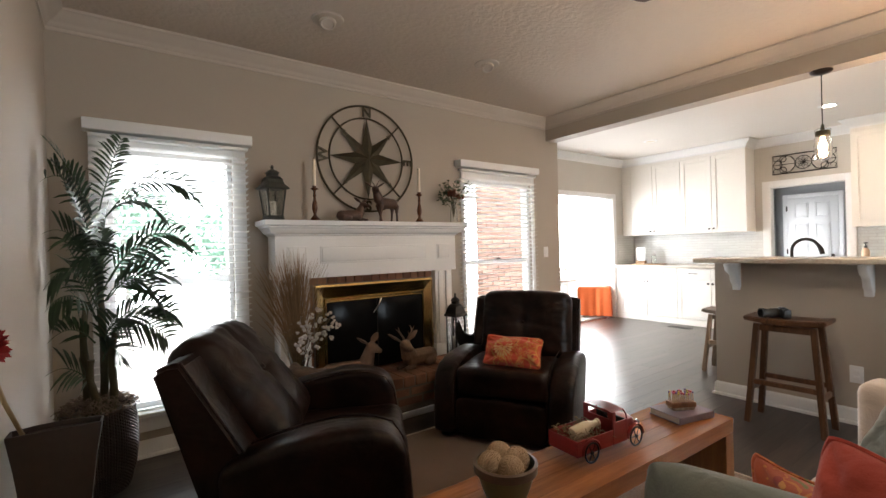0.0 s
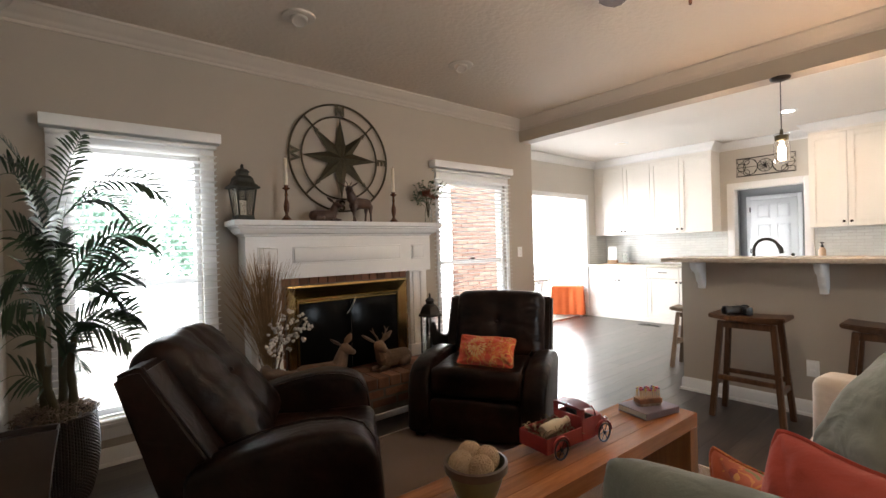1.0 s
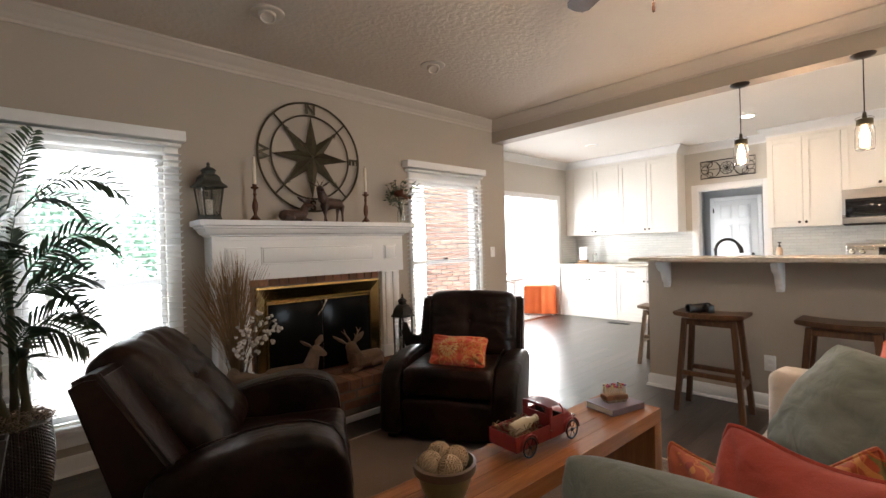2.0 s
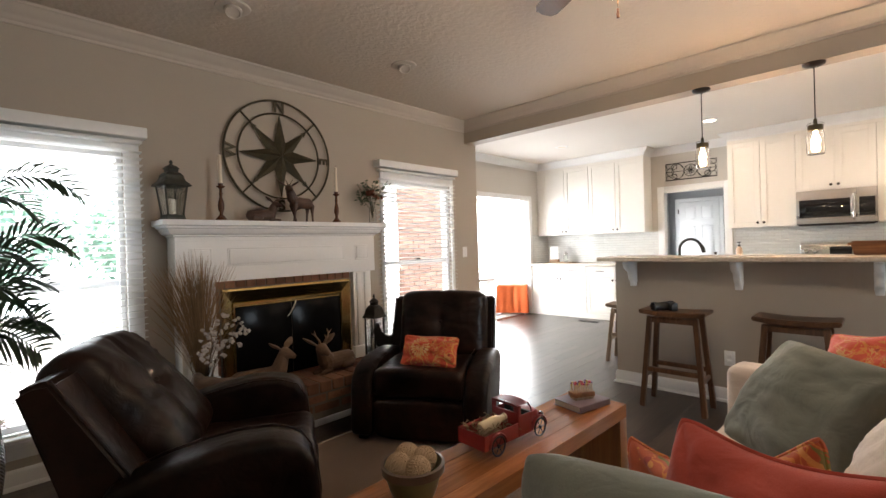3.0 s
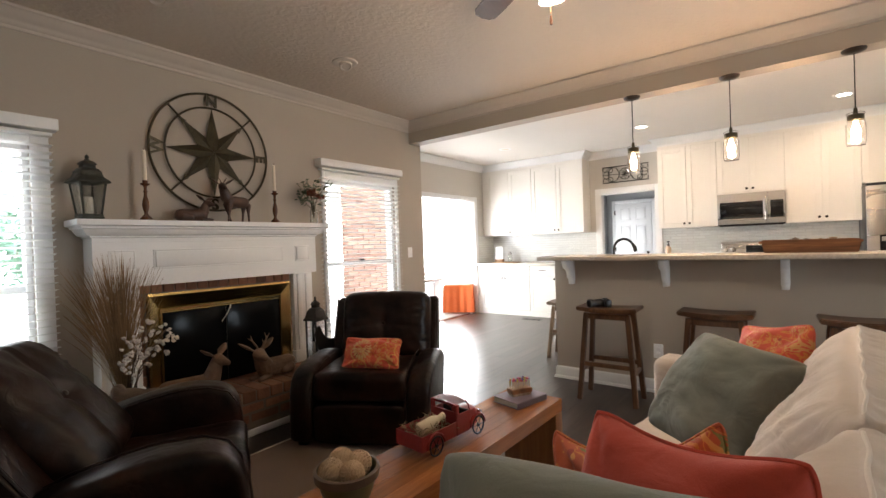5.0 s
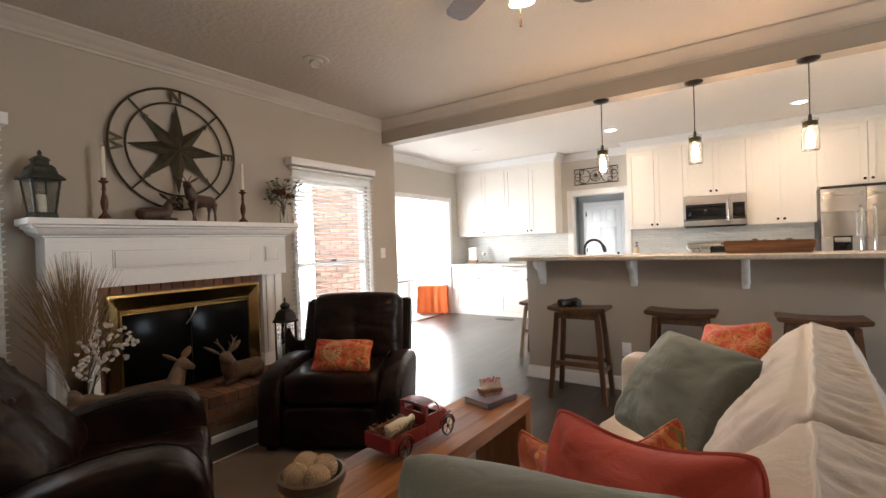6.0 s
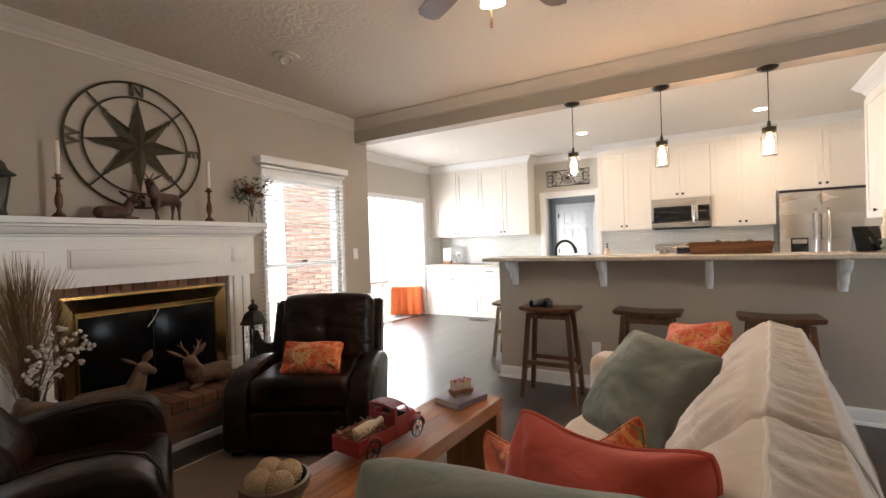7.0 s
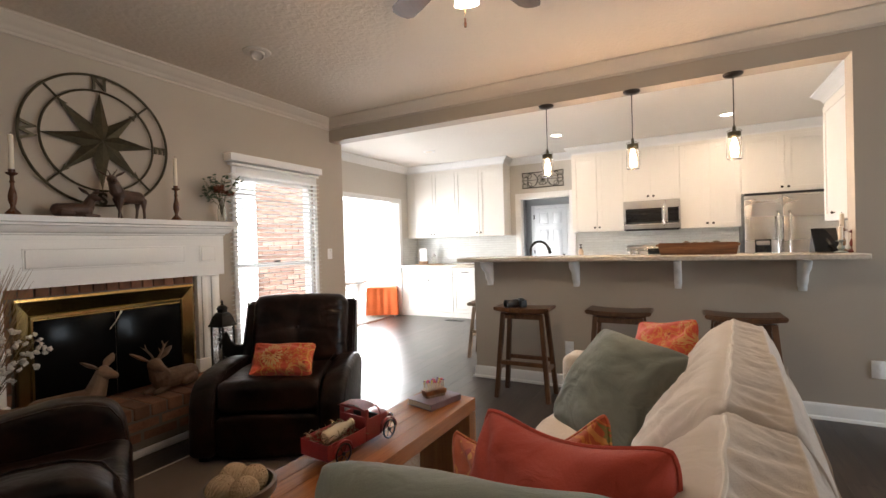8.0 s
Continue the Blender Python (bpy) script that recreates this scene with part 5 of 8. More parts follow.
def refrigerator():
    th = thing("refrigerator", pose(0, 0, 0), "stainless side-by-side refrigerator with a water dispenser", "refrigerator")
    f, y0, y1, z1 = 6.79, -1.69, -0.768, 1.735
    part("cabinet", boxes((f + 0.065, KW - 0.03, y0, y1, 0.02, z1 + 0.025), bevel=0.006), BLACK_PLASTIC, th, "dark refrigerator case")
    part("hinge_cover", boxes((f + 0.01, f + 0.1, y0, y1, z1 + 0.002, z1 + 0.032), bevel=0.006), BLACK_PLASTIC, th)
    split = -1.155
    for a, b, s in ((split + 0.003, y1, 1), (y0, split - 0.003, -1)):
        bm = bmesh.new()
        n = 10
        rows = []
        for z in (0.08, z1):
            rows.append([bm.verts.new((f + 0.020 * (2 * i / n - 1) ** 4 + 0.004 * (2 * i / n - 1) ** 2, a + (b - a) * i / n, z)) for i in range(n + 1)] + [bm.verts.new((f + 0.062, b, z)), bm.verts.new((f + 0.062, a, z))])
        k = len(rows[0])
        for i in range(k):
            bm.faces.new((rows[0][i], rows[0][(i + 1) % k], rows[1][(i + 1) % k], rows[1][i]))
        bm.faces.new(rows[1])
        bm.faces.new(list(reversed(rows[0])))
        bmesh.ops.recalc_face_normals(bm, faces=bm.faces)
        door = part("door", bm, STEEL, th)
        hy = split + s * 0.055
        part("handle", tube([(f + 0.005, hy, 0.55), (f - 0.045, hy, 0.58), (f - 0.055, hy, 1.0), (f - 0.045, hy, 1.50), (f + 0.005, hy, 1.53)], 0.016, 10), CHROME, door)
        if s > 0:
            part("water_dispenser", boxes((f - 0.004, f + 0.02, split + 0.125, split + 0.29, 0.86, 1.20), bevel=0.006), BLACK_GLASS, door, "black water dispenser")
            part("dispenser_panel", boxes((f - 0.008, f, split + 0.14, split + 0.275, 1.13, 1.18), bevel=0.002), STEEL, door)
    part("kick_grille", boxes((f + 0.05, f + 0.08, y0 + 0.01, y1 - 0.01, 0.0, 0.075), bevel=0.003), BLACK_PLASTIC, th)


refrigerator()


def kitchen_range():
    th = thing("range", pose(0, 0, 0), "stainless electric range with a knobbed back panel", "range")
    y0, y1 = -0.095, 0.665
    part("body", boxes((KW - 0.62, KW - 0.03, y0, y1, 0.02, 0.885), bevel=0.004), STEEL, th)
    part("cooktop", boxes((KW - 0.64, KW - 0.10, y0, y1, 0.886, 0.902), bevel=0.004), BLACK_GLASS, th)
    bg = part("back_panel", boxes((KW - 0.11, KW - 0.03, y0, y1, 0.903, 1.155), bevel=0.012, seg=3), STEEL, th)
    part("clock_display", boxes((KW - 0.114, KW - 0.10, y0 + 0.26, y0 + 0.47, 0.99, 1.10), bevel=0.003), BLACK_GLASS, bg)
    for y in (y1 - 0.06, y1 - 0.15, y0 + 0.06, y0 + 0.15):
        part("knob", lathe([(0.030, 0), (0.030, 0.006), (0.022, 0.010), (0.020, 0.030), (0, 0.032)], 18, Matrix.Translation((KW - 0.11, y, 1.05)) @ Matrix.Rotation(radians(-90), 4, "Y")), CHROME, bg)


kitchen_range()


def panel_door(name, m, label, w=0.76, h=2.02, kind="structure"):
    """White six-panel door, in the plane x = 0, hinge at y = 0, running to y = w."""
    th = thing(name, m, label, "door", kind=kind)
    part("leaf", boxes((0.0, 0.035, 0, w, 0.005, h), bevel=0.002), WHITE, th)
    st = 0.11
    cols = ((st, w / 2 - 0.05), (w / 2 + 0.05, w - st))
    rows = ((0.22, 0.82), (0.95, 1.52), (1.63, 1.90))
    for a, b in cols:
        for c, d in rows:
            part("panel", boxes((-0.012, 0.002, a + 0.022, b - 0.022, c + 0.022, d - 0.022), bevel=0.005), WHITE, th)
            part("panel_molding", boxes((-0.012, 0.001, a, b, c, c + 0.012), (-0.012, 0.001, a, b, d - 0.012, d), (-0.012, 0.001, a, a + 0.012, c + 0.012, d - 0.012), (-0.012, 0.001, b - 0.012, b, c + 0.012, d - 0.012), bevel=0.002, seg=1), WHITE, th)
    for z in (0.25, 1.02, 1.80):
        part("hinge", boxes((-0.008, 0.004, w - 0.004, w + 0.018, z - 0.045, z + 0.045), bevel=0.002, seg=1), DARK_BRONZE, th)
    part("door_knob", lathe([(0.012, 0), (0.012, 0.03), (0.026, 0.04), (0.028, 0.055), (0.018, 0.066), (0, 0.068)], 16, Matrix.Translation((0, 0.07, 0.95)) @ Matrix.Rotation(radians(-90), 4, "Y")), DARK_BRONZE, th)
    return th


panel_door("door_1", pose(10.005, 2.125, 0), "closed white six-panel hall door", w=0.72, h=1.98)
tagged(link("trim_hall_door", boxes((10.01, 10.05, 2.055, 2.125, 0, 2.055), (10.01, 10.05, 2.845, 2.915, 0, 2.055), (10.01, 10.05, 2.125, 2.845, 1.985, 2.055), bevel=0.004), WHITE), "white casing of the hall door", "trim", kind="structure")
tagged(link("trim_hall_window", boxes((9.09, 9.16, 3.02, 3.04, 0, 1.87), (9.62, 9.69, 3.02, 3.04, 0, 1.87), (9.16, 9.62, 3.02, 3.04, 1.80, 1.87), bevel=0.003), WHITE), "white casing of a bright hall opening", "trim", kind="structure")


# ---- living room decor ----
def wall_compass():
    c = Vector((1.737, W - 0.03, 2.008))
    R = 0.442
    th = thing("wall_compass", pose(*c), "round dark bronze metal compass rose wall art", "wall art")

    def circle(r, rad, n=72):
        return tube([(r * math.cos(2 * math.pi * i / n), 0, r * math.sin(2 * math.pi * i / n)) for i in range(n)], rad, 6, closed=True)
    part("outer_ring", circle(R - 0.008, 0.0085), BRONZE, th)
    part("inner_ring", circle(R * 0.755, 0.0075), BRONZE, th)
    for k in range(8):
        a = math.pi / 2 - k * math.pi / 4
        major = k % 2 == 0
        tip, w = (R * 0.755, 0.074) if major else (R * 0.72, 0.068)
        d, s = Vector((math.cos(a), 0, math.sin(a))), Vector((-math.sin(a), 0, math.cos(a)))
        bm = bmesh.new()
        yb, yf = 0.006 if major else 0.010, -0.020 if major else -0.012
        base = R * 0.17 if major else R * 0.2
        pts = [Vector((0, yb, 0)), d * base + s * w * 0.75 + Vector((0, yb, 0)), d * tip + Vector((0, 0, 0)), d * base - s * w * 0.75 + Vector((0, yb, 0))]
        vs = [bm.verts.new(p) for p in pts]
        ridge = bm.verts.new((0, yf - 0.006, 0))
        bm.faces.new((ridge, vs[1], vs[2]))
        bm.faces.new((ridge, vs[2], vs[3]))
        bm.faces.new((vs[0], vs[3], vs[2]))
        bm.faces.new((vs[0], vs[2], vs[1]))
        bm.faces.new((vs[0], vs[1], ridge))
        bm.faces.new((vs[0], ridge, vs[3]))
        bmesh.ops.recalc_face_normals(bm, faces=bm.faces)
        part("star_point", bm, BRONZE, th, smooth=0)
        if not major:
            bm = prism([(0.0, R * 0.735), (-0.019, R * 0.625), (0.0, R * 0.645), (0.019, R * 0.625)], 0.010, "y")
            bmesh.ops.rotate(bm, verts=bm.verts, matrix=Matrix.Rotation(math.pi / 2 - a, 3, "Y"))
            part("arrow_head", bm, BRONZE, th, smooth=0)
            part("spoke", tube([tuple(d * R * 0.66), tuple(d * (R - 0.012))], 0.0070, 6), BRONZE, th)
    part("hub", lathe([(0, -0.028), (0.012, -0.026), (0.018, -0.018), (0.018, 0.0), (0, 0.0)], 16, Matrix.Rotation(radians(-90), 4, "X") @ Matrix.Scale(-1, 4, Vector((0, 0, 1)))), BRONZE, th)
    for ch, k in (("N", 0), ("E", 2), ("S", 4), ("W", 6)):
        cu = bpy.data.curves.new("letter", "FONT")
        cu.body, cu.size, cu.extrude, cu.align_x, cu.align_y = ch, 0.115, 0.004, "CENTER", "CENTER"
        cu.offset = 0.003
        tmp = new("tmp", cu)
        me = bpy.data.meshes.new_from_object(tmp)
        bpy.data.objects.remove(tmp)
        bpy.data.curves.remove(cu)
        a = math.pi / 2 - k * math.pi / 4
        r = R * 0.865
        me.transform(Matrix.Translation((r * math.cos(a), 0, r * math.sin(a))) @ Matrix.Rotation(math.pi / 2 - a, 4, "Y") @ Matrix.Rotation(radians(90), 4, "X"))
        me.materials.append(BRONZE)
        o = new("letter_" + ch.lower(), me)
        o.parent = th


wall_compass()
MZ = 1.4785


def lantern(name, x, y, z, h, s, metal, label, panes=True, shoulder=0.55, dome=False):
    """A four-sided lantern: base, posts, glass, stepped roof, finial, candle."""
    th = thing(name, pose(x, y, z, 0, 0, 8), label, "lantern")
    post, foot = (0.95, 1.0) if dome else (0.64, 0.80)
    part("base", boxes((-s * foot, s * foot, -s * foot, s * foot, 0, h * 0.05), (-s * foot * 0.95, s * foot * 0.95, -s * foot * 0.95, s * foot * 0.95, h * 0.05, h * 0.09), bevel=0.004), metal, th)
    top = h * shoulder
    flare = 1.0 if dome else 1.42
    up = (h - top) / 0.45
    for sx in (-1, 1):
        for sy in (-1, 1):
            part("post", tube([(sx * s * post, sy * s * post, h * 0.09), (sx * s * post * flare, sy * s * post * flare, top)], 0.008 if dome else 0.006, 6), metal, th)
    if panes:
        for sx, sy in ((1, 0), (-1, 0), (0, 1), (0, -1)):
            bm = bmesh.new()
            a, b = s * post, s * post * flare
            q = [(-a, a, h * 0.09), (a, a, h * 0.09), (b, b, top), (-b, b, top)]
            bm.faces.new([bm.verts.new((u if sy else v * sx, v * sy if sy else u, w)) for u, v, w in q])
            bmesh.ops.solidify(bm, geom=list(bm.faces), thickness=0.002)
            o = part("pane", bm, CLEAR, th, "clear glass pane", smooth=0)
            o.visible_shadow = False

    def ring(profile):
        bm = bmesh.new()
        rows = [[bm.verts.new((sx * r, sy * r, zz)) for sx, sy in ((-1, -1), (1, -1), (1, 1), (-1, 1))] for r, zz in profile]
        for a, b in zip(rows, rows[1:]):
            for i in range(4):
                bm.faces.new((a[i], a[(i + 1) % 4], b[(i + 1) % 4], b[i]))
        bm.faces.new(list(reversed(rows[0])))
        bm.faces.new(rows[-1])
        bmesh.ops.recalc_face_normals(bm, faces=bm.faces)
        bmesh.ops.bevel(bm, geom=list(bm.edges), offset=0.003, segments=1, affect="EDGES", clamp_overlap=True)
        return bm
    if dome:
        roof = [(1.05, 0.0), (1.28, 0.005), (1.28, 0.03), (1.12, 0.06), (1.0, 0.12), (0.86, 0.18), (0.64, 0.225), (0.52, 0.235)]
    else:
        roof = [(0.92, 0.0), (1.22, 0.01), (1.20, 0.035), (0.86, 0.10), (0.74, 0.17), (0.78, 0.18), (0.62, 0.215), (0.55, 0.235)]
    part("roof", ring([(s * q, top + up * z) for q, z in roof]), metal, th)
    part("cupola", ring([(s * q, top + up * z) for q, z in ((0.44, 0.235), (0.44, 0.29), (0.56, 0.295), (0.34, 0.345), (0.15, 0.36))]), metal, th)
    part("finial", lathe([(s * q, top + up * z) for q, z in ((0.14, 0.355), (0.18, 0.37), (0.10, 0.385), (0.17, 0.405), (0.10, 0.43), (0, 0.45))], 12), metal, th)
    part("candle", lathe([(s * 0.34, h * 0.09), (s * 0.36, h * 0.34), (s * 0.30, h * 0.35), (0, h * 0.345)], 16), WAX, th, "ivory pillar candle")
    return th


CLEAR = glass("clear_glass", (0.95, 0.97, 0.95), 0.02, 1.2)
VERDIGRIS = surface("weathered_green_bronze", (0.075, 0.080, 0.069), (0.04, 0.04, 0.032), rough=0.55, metal=0.5, grain=60, broad=12, bump=0.2)
lantern("lantern", 0.935, 3.25, MZ, 0.395, 0.072, VERDIGRIS, "weathered green-bronze lantern with a candle on the mantel")


def candlestick(x, y, z, h, hc, label, wood=None, name="candlestick"):
    th = thing(name, pose(x, y, z), label, "candlestick", "turned candlesticks")
    k = h
    prof = [(0.036, 0), (0.036, 0.06 * k), (0.028, 0.10 * k), (0.013, 0.16 * k), (0.011, 0.22 * k), (0.016, 0.27 * k), (0.020, 0.34 * k), (0.021, 0.42 * k), (0.017, 0.52 * k), (0.010, 0.62 * k), (0.009, 0.70 * k),
            (0.014, 0.73 * k), (0.009, 0.77 * k), (0.010, 0.86 * k), (0.026, 0.90 * k), (0.029, 0.925 * k), (0.014, 0.93 * k), (0.016, 1.0 * k), (0.0, 1.0 * k)]
    part("stick", lathe(prof, 20), wood or DARK_WOOD, th)
    if hc:
        c = part("taper_candle", lathe([(0.013, h), (0.0125, h + hc * 0.97), (0.006, h + hc), (0, h + hc)], 14), WAX, th, "ivory taper candle")
        part("wick", tube([(0, 0, h + hc), (0.001, 0, h + hc + 0.012)], 0.001, 5), BLACK_METAL, c)


candlestick(1.238, 3.25, MZ, 0.265, 0.20, "turned dark wood candlestick with an ivory taper on the mantel")
candlestick(2.172, 3.25, MZ, 0.265, 0.21, "turned dark wood candlestick with an ivory taper by the vase")

DEER = surface("painted_deer_brown", (0.21, 0.125, 0.075), (0.095, 0.054, 0.034), rough=0.6, grain=60, broad=14, bump=0.2)
CARVED = surface("carved_dark_wood", (0.085, 0.042, 0.027), (0.045, 0.022, 0.015), rough=0.45, grain=50, broad=12, bump=0.2)


def blob(bm, a, b, ra, rb, seg=12):
    """A rounded limb from a to b."""
    a, b = Vector(a), Vector(b)
    n = 8
    pts, rad = [], []
    d = (b - a).normalized()
    for i in range(n + 1):
        t = i / n
        pts.append(a + (b - a) * t)
        rad.append(ra + (rb - ra) * t)
    pts = [a - d * ra * 0.75, a - d * ra * 0.45] + pts + [b + d * rb * 0.45, b + d * rb * 0.75]
    rad = [ra * 0.30, ra * 0.80] + rad + [rb * 0.80, rb * 0.30]
    return tube(pts, rad, seg, bm)


def statue(name, m, material, label, build, category="figurine"):
    bm = bmesh.new()
    build(bm)
    ob = link(name, bm, material, smooth=60)
    fuse = ob.modifiers.new("fuse", "REMESH")
    fuse.mode, fuse.voxel_size, fuse.use_smooth_shade = "VOXEL", 0.0035, True
    ob.matrix_basis = m
    return tagged(ob, label, category)


def ear(bm, at, d, ln, w):
    at, d = Vector(at), Vector(d).normalized()
    tube([at, at + d * ln * 0.4, at + d * ln * 0.8, at + d * ln], [w * 0.5, w, w * 0.6, w * 0.08], 8, bm, flat=0.35)


def antlers(bm, at, k):
    at = Vector(at)
    for s in (-1, 1):
        p = [at + Vector((0.1 * s, 0, 0)) * k, at + Vector((0.28 * s, 0.1, 0.30)) * k, at + Vector((0.52 * s, 0.05, 0.62)) * k, at + Vector((0.5 * s, -0.1, 0.95)) * k]
        tube(p, [0.07 * k, 0.06 * k, 0.05 * k, 0.02 * k], 7, bm)
        tube([p[1], p[1] + Vector((0.05 * s, -0.25, 0.3)) * k], [0.05 * k, 0.015 * k], 6, bm)
        tube([p[2], p[2] + Vector((0.3 * s, -0.05, 0.25)) * k], [0.045 * k, 0.015 * k], 6, bm)


def deer_head(bm, neck, head, nose, k, ears=True):
    blob(bm, neck, head, 0.42 * k, 0.26 * k)
    h, n = Vector(head), Vector(nose)
    blob(bm, h, h + (n - h) * 0.45, 0.30 * k, 0.24 * k)
    blob(bm, h + (n - h) * 0.4, n, 0.22 * k, 0.13 * k)
    if ears:
        f = Vector((n.x - h.x, n.y - h.y, 0)).normalized()
        out, up = Vector((-f.y, f.x, 0)), Vector((0, 0, 1))
        for s in (-1, 1):
            ear(bm, h + out * 0.22 * k * s + up * 0.20 * k - f * 0.06 * k, out * 0.80 * s + up * 0.55 - f * 0.2, 0.80 * k, 0.24 * k)


def lying_deer(k, antler=False, turn=(0.65, -0.05), tall=1.75, size=1.0):
    def build(bm):
        blob(bm, (-1.3 * k, 0, 0.55 * k), (0.5 * k, 0, 0.62 * k), 0.50 * k, 0.52 * k, 16)
        blob(bm, (-1.1 * k, 0.3 * k, 0.38 * k), (-0.5 * k, 0.45 * k, 0.3 * k), 0.36 * k, 0.22 * k)
        blob(bm, (-1.1 * k, -0.3 * k, 0.38 * k), (-0.5 * k, -0.45 * k, 0.3 * k), 0.36 * k, 0.22 * k)
        blob(bm, (0.4 * k, -0.25 * k, 0.2 * k), (1.2 * k, -0.3 * k, 0.14 * k), 0.17 * k, 0.12 * k)
        blob(bm, (0.4 * k, 0.25 * k, 0.2 * k), (1.1 * k, 0.3 * k, 0.14 * k), 0.17 * k, 0.12 * k)
        deer_head(bm, (0.55 * k, 0, 0.85 * k), (0.85 * k, 0, tall * k), ((0.85 + turn[0] * size) * k, turn[1] * size * k, (tall - 0.15) * k), k * size)
        if antler:
            antlers(bm, (0.8 * k, 0, (tall + 0.25) * k), 0.95 * k)
    return build


def standing_deer(k):
    def build(bm):
        blob(bm, (-0.55 * k, 0, 1.25 * k), (0.55 * k, 0, 1.28 * k), 0.36 * k, 0.38 * k, 14)
        for x, y, b in ((-0.7, 0.16, -0.75), (-0.6, -0.16, -0.5), (0.6, 0.15, 0.75), (0.65, -0.15, 0.35)):
            blob(bm, (x * k, y * k, 1.1 * k), ((x * 0.6 + b * 0.4) * k, y * k, 0.6 * k), 0.19 * k, 0.085 * k, 8)
            blob(bm, ((x * 0.6 + b * 0.4) * k, y * k, 0.6 * k), (b * k, y * k, 0.05 * k), 0.08 * k, 0.065 * k, 8)
        deer_head(bm, (0.7 * k, 0, 1.5 * k), (1.0 * k, 0.05 * k, 2.15 * k), (1.18 * k, 0.55 * k, 2.02 * k), 0.85 * k)
        antlers(bm, (0.98 * k, 0, 2.36 * k), 0.52 * k)
    return build


statue("deer_figurine", pose(1.54, 3.22, MZ, 0, 0, -8), CARVED, "carved dark wood lying deer on the mantel", lying_deer(0.082, False, (0.34, -0.52), 1.6, 1.1))
statue("deer_figurine", pose(1.838, 3.225, MZ, 0, 0, 190), CARVED, "carved dark wood standing deer on the mantel", standing_deer(0.120))
HZ = 0.301
statue("deer_statue", pose(1.42, 3.02, HZ, 0, 0, -22), DEER, "painted brown lying doe on the brick hearth", lying_deer(0.138, False, (0.44, -0.42)), "statue")
statue("deer_statue", pose(1.97, 3.06, HZ, 0, 0, -170), DEER, "painted brown lying buck with antlers on the hearth", lying_deer(0.130, True, (0.12, 0.60), 1.50, 1.22), "statue")


def vase_of_flowers():
    th = thing("flower_vase", pose(2.55, 3.25, MZ), "clear glass bottle vase of green and rust flowers", "vase")
    o = part("bottle", lathe([(0.0, 0.0), (0.030, 0.0), (0.033, 0.01), (0.033, 0.10), (0.024, 0.14), (0.018, 0.17), (0.020, 0.20), (0.017, 0.20), (0.014, 0.17), (0.028, 0.10), (0.028, 0.012), (0, 0.010)], 20), CLEAR, th, "clear glass bottle")
    rng = random.Random(3)
    for i in range(14):
        a, r, h = rng.uniform(0, 6.28), rng.uniform(0.06, 0.24), rng.uniform(0.22, 0.42)
        e = Vector((r * math.cos(a), 0.5 * r * math.sin(a), h))
        part("stem", tube([(0, 0, 0.05), (e.x * 0.2, e.y * 0.2, h * 0.6), tuple(e)], 0.0018, 5), STEM, th)
        bm = bmesh.new()
        for j in range(9):
            q = e * rng.uniform(0.72, 1.0) + Vector((rng.uniform(-0.035, 0.035), rng.uniform(-0.03, 0.03), rng.uniform(-0.03, 0.03)))
            d = Vector((rng.uniform(-1, 1), rng.uniform(-1, 1), rng.uniform(-0.3, 1))).normalized()
            s = d.orthogonal().normalized()
            l, w = rng.uniform(0.03, 0.055), rng.uniform(0.010, 0.017)
            bm.faces.new([bm.verts.new(q), bm.verts.new(q + d * l * 0.5 + s * w), bm.verts.new(q + d * l), bm.verts.new(q + d * l * 0.5 - s * w)])
        tagged(part("leaf_spray", bm, SPRAY, th, smooth=0), kind="stuff")
    for i in range(6):
        bm = bmesh.new()
        c = Vector((rng.uniform(-0.08, 0.08), rng.uniform(-0.04, 0.0), rng.uniform(0.24, 0.31)))
        for j in range(26):
            d = Vector((rng.uniform(-1, 1), rng.uniform(-1, 1), rng.uniform(-0.6, 1))).normalized()
            s = d.orthogonal().normalized()
            bm.faces.new([bm.verts.new(c), bm.verts.new(c + d * 0.02 + s * 0.009), bm.verts.new(c + d * 0.034), bm.verts.new(c + d * 0.02 - s * 0.009)])
        tagged(part("bloom", bm, RUST, th, "rust orange bloom", smooth=0), kind="stuff")


STEM = surface("dry_stem", (0.12, 0.10, 0.05), rough=0.8, bump=0.1)
SPRAY = surface("grey_green_leaf", (0.085, 0.115, 0.060), (0.045, 0.070, 0.034), rough=0.6, grain=30, broad=6, bump=0.1, per_island=0.3)
RUST = surface("rust_petal", (0.24, 0.075, 0.035), (0.14, 0.04, 0.02), rough=0.8, grain=40, bump=0.1, per_island=0.3)
vase_of_flowers()
lantern("lantern", 2.345, 3.0, HZ, 0.575, 0.056, BLACK_METAL, "black iron lantern with a candle on the hearth", shoulder=0.65, dome=True)


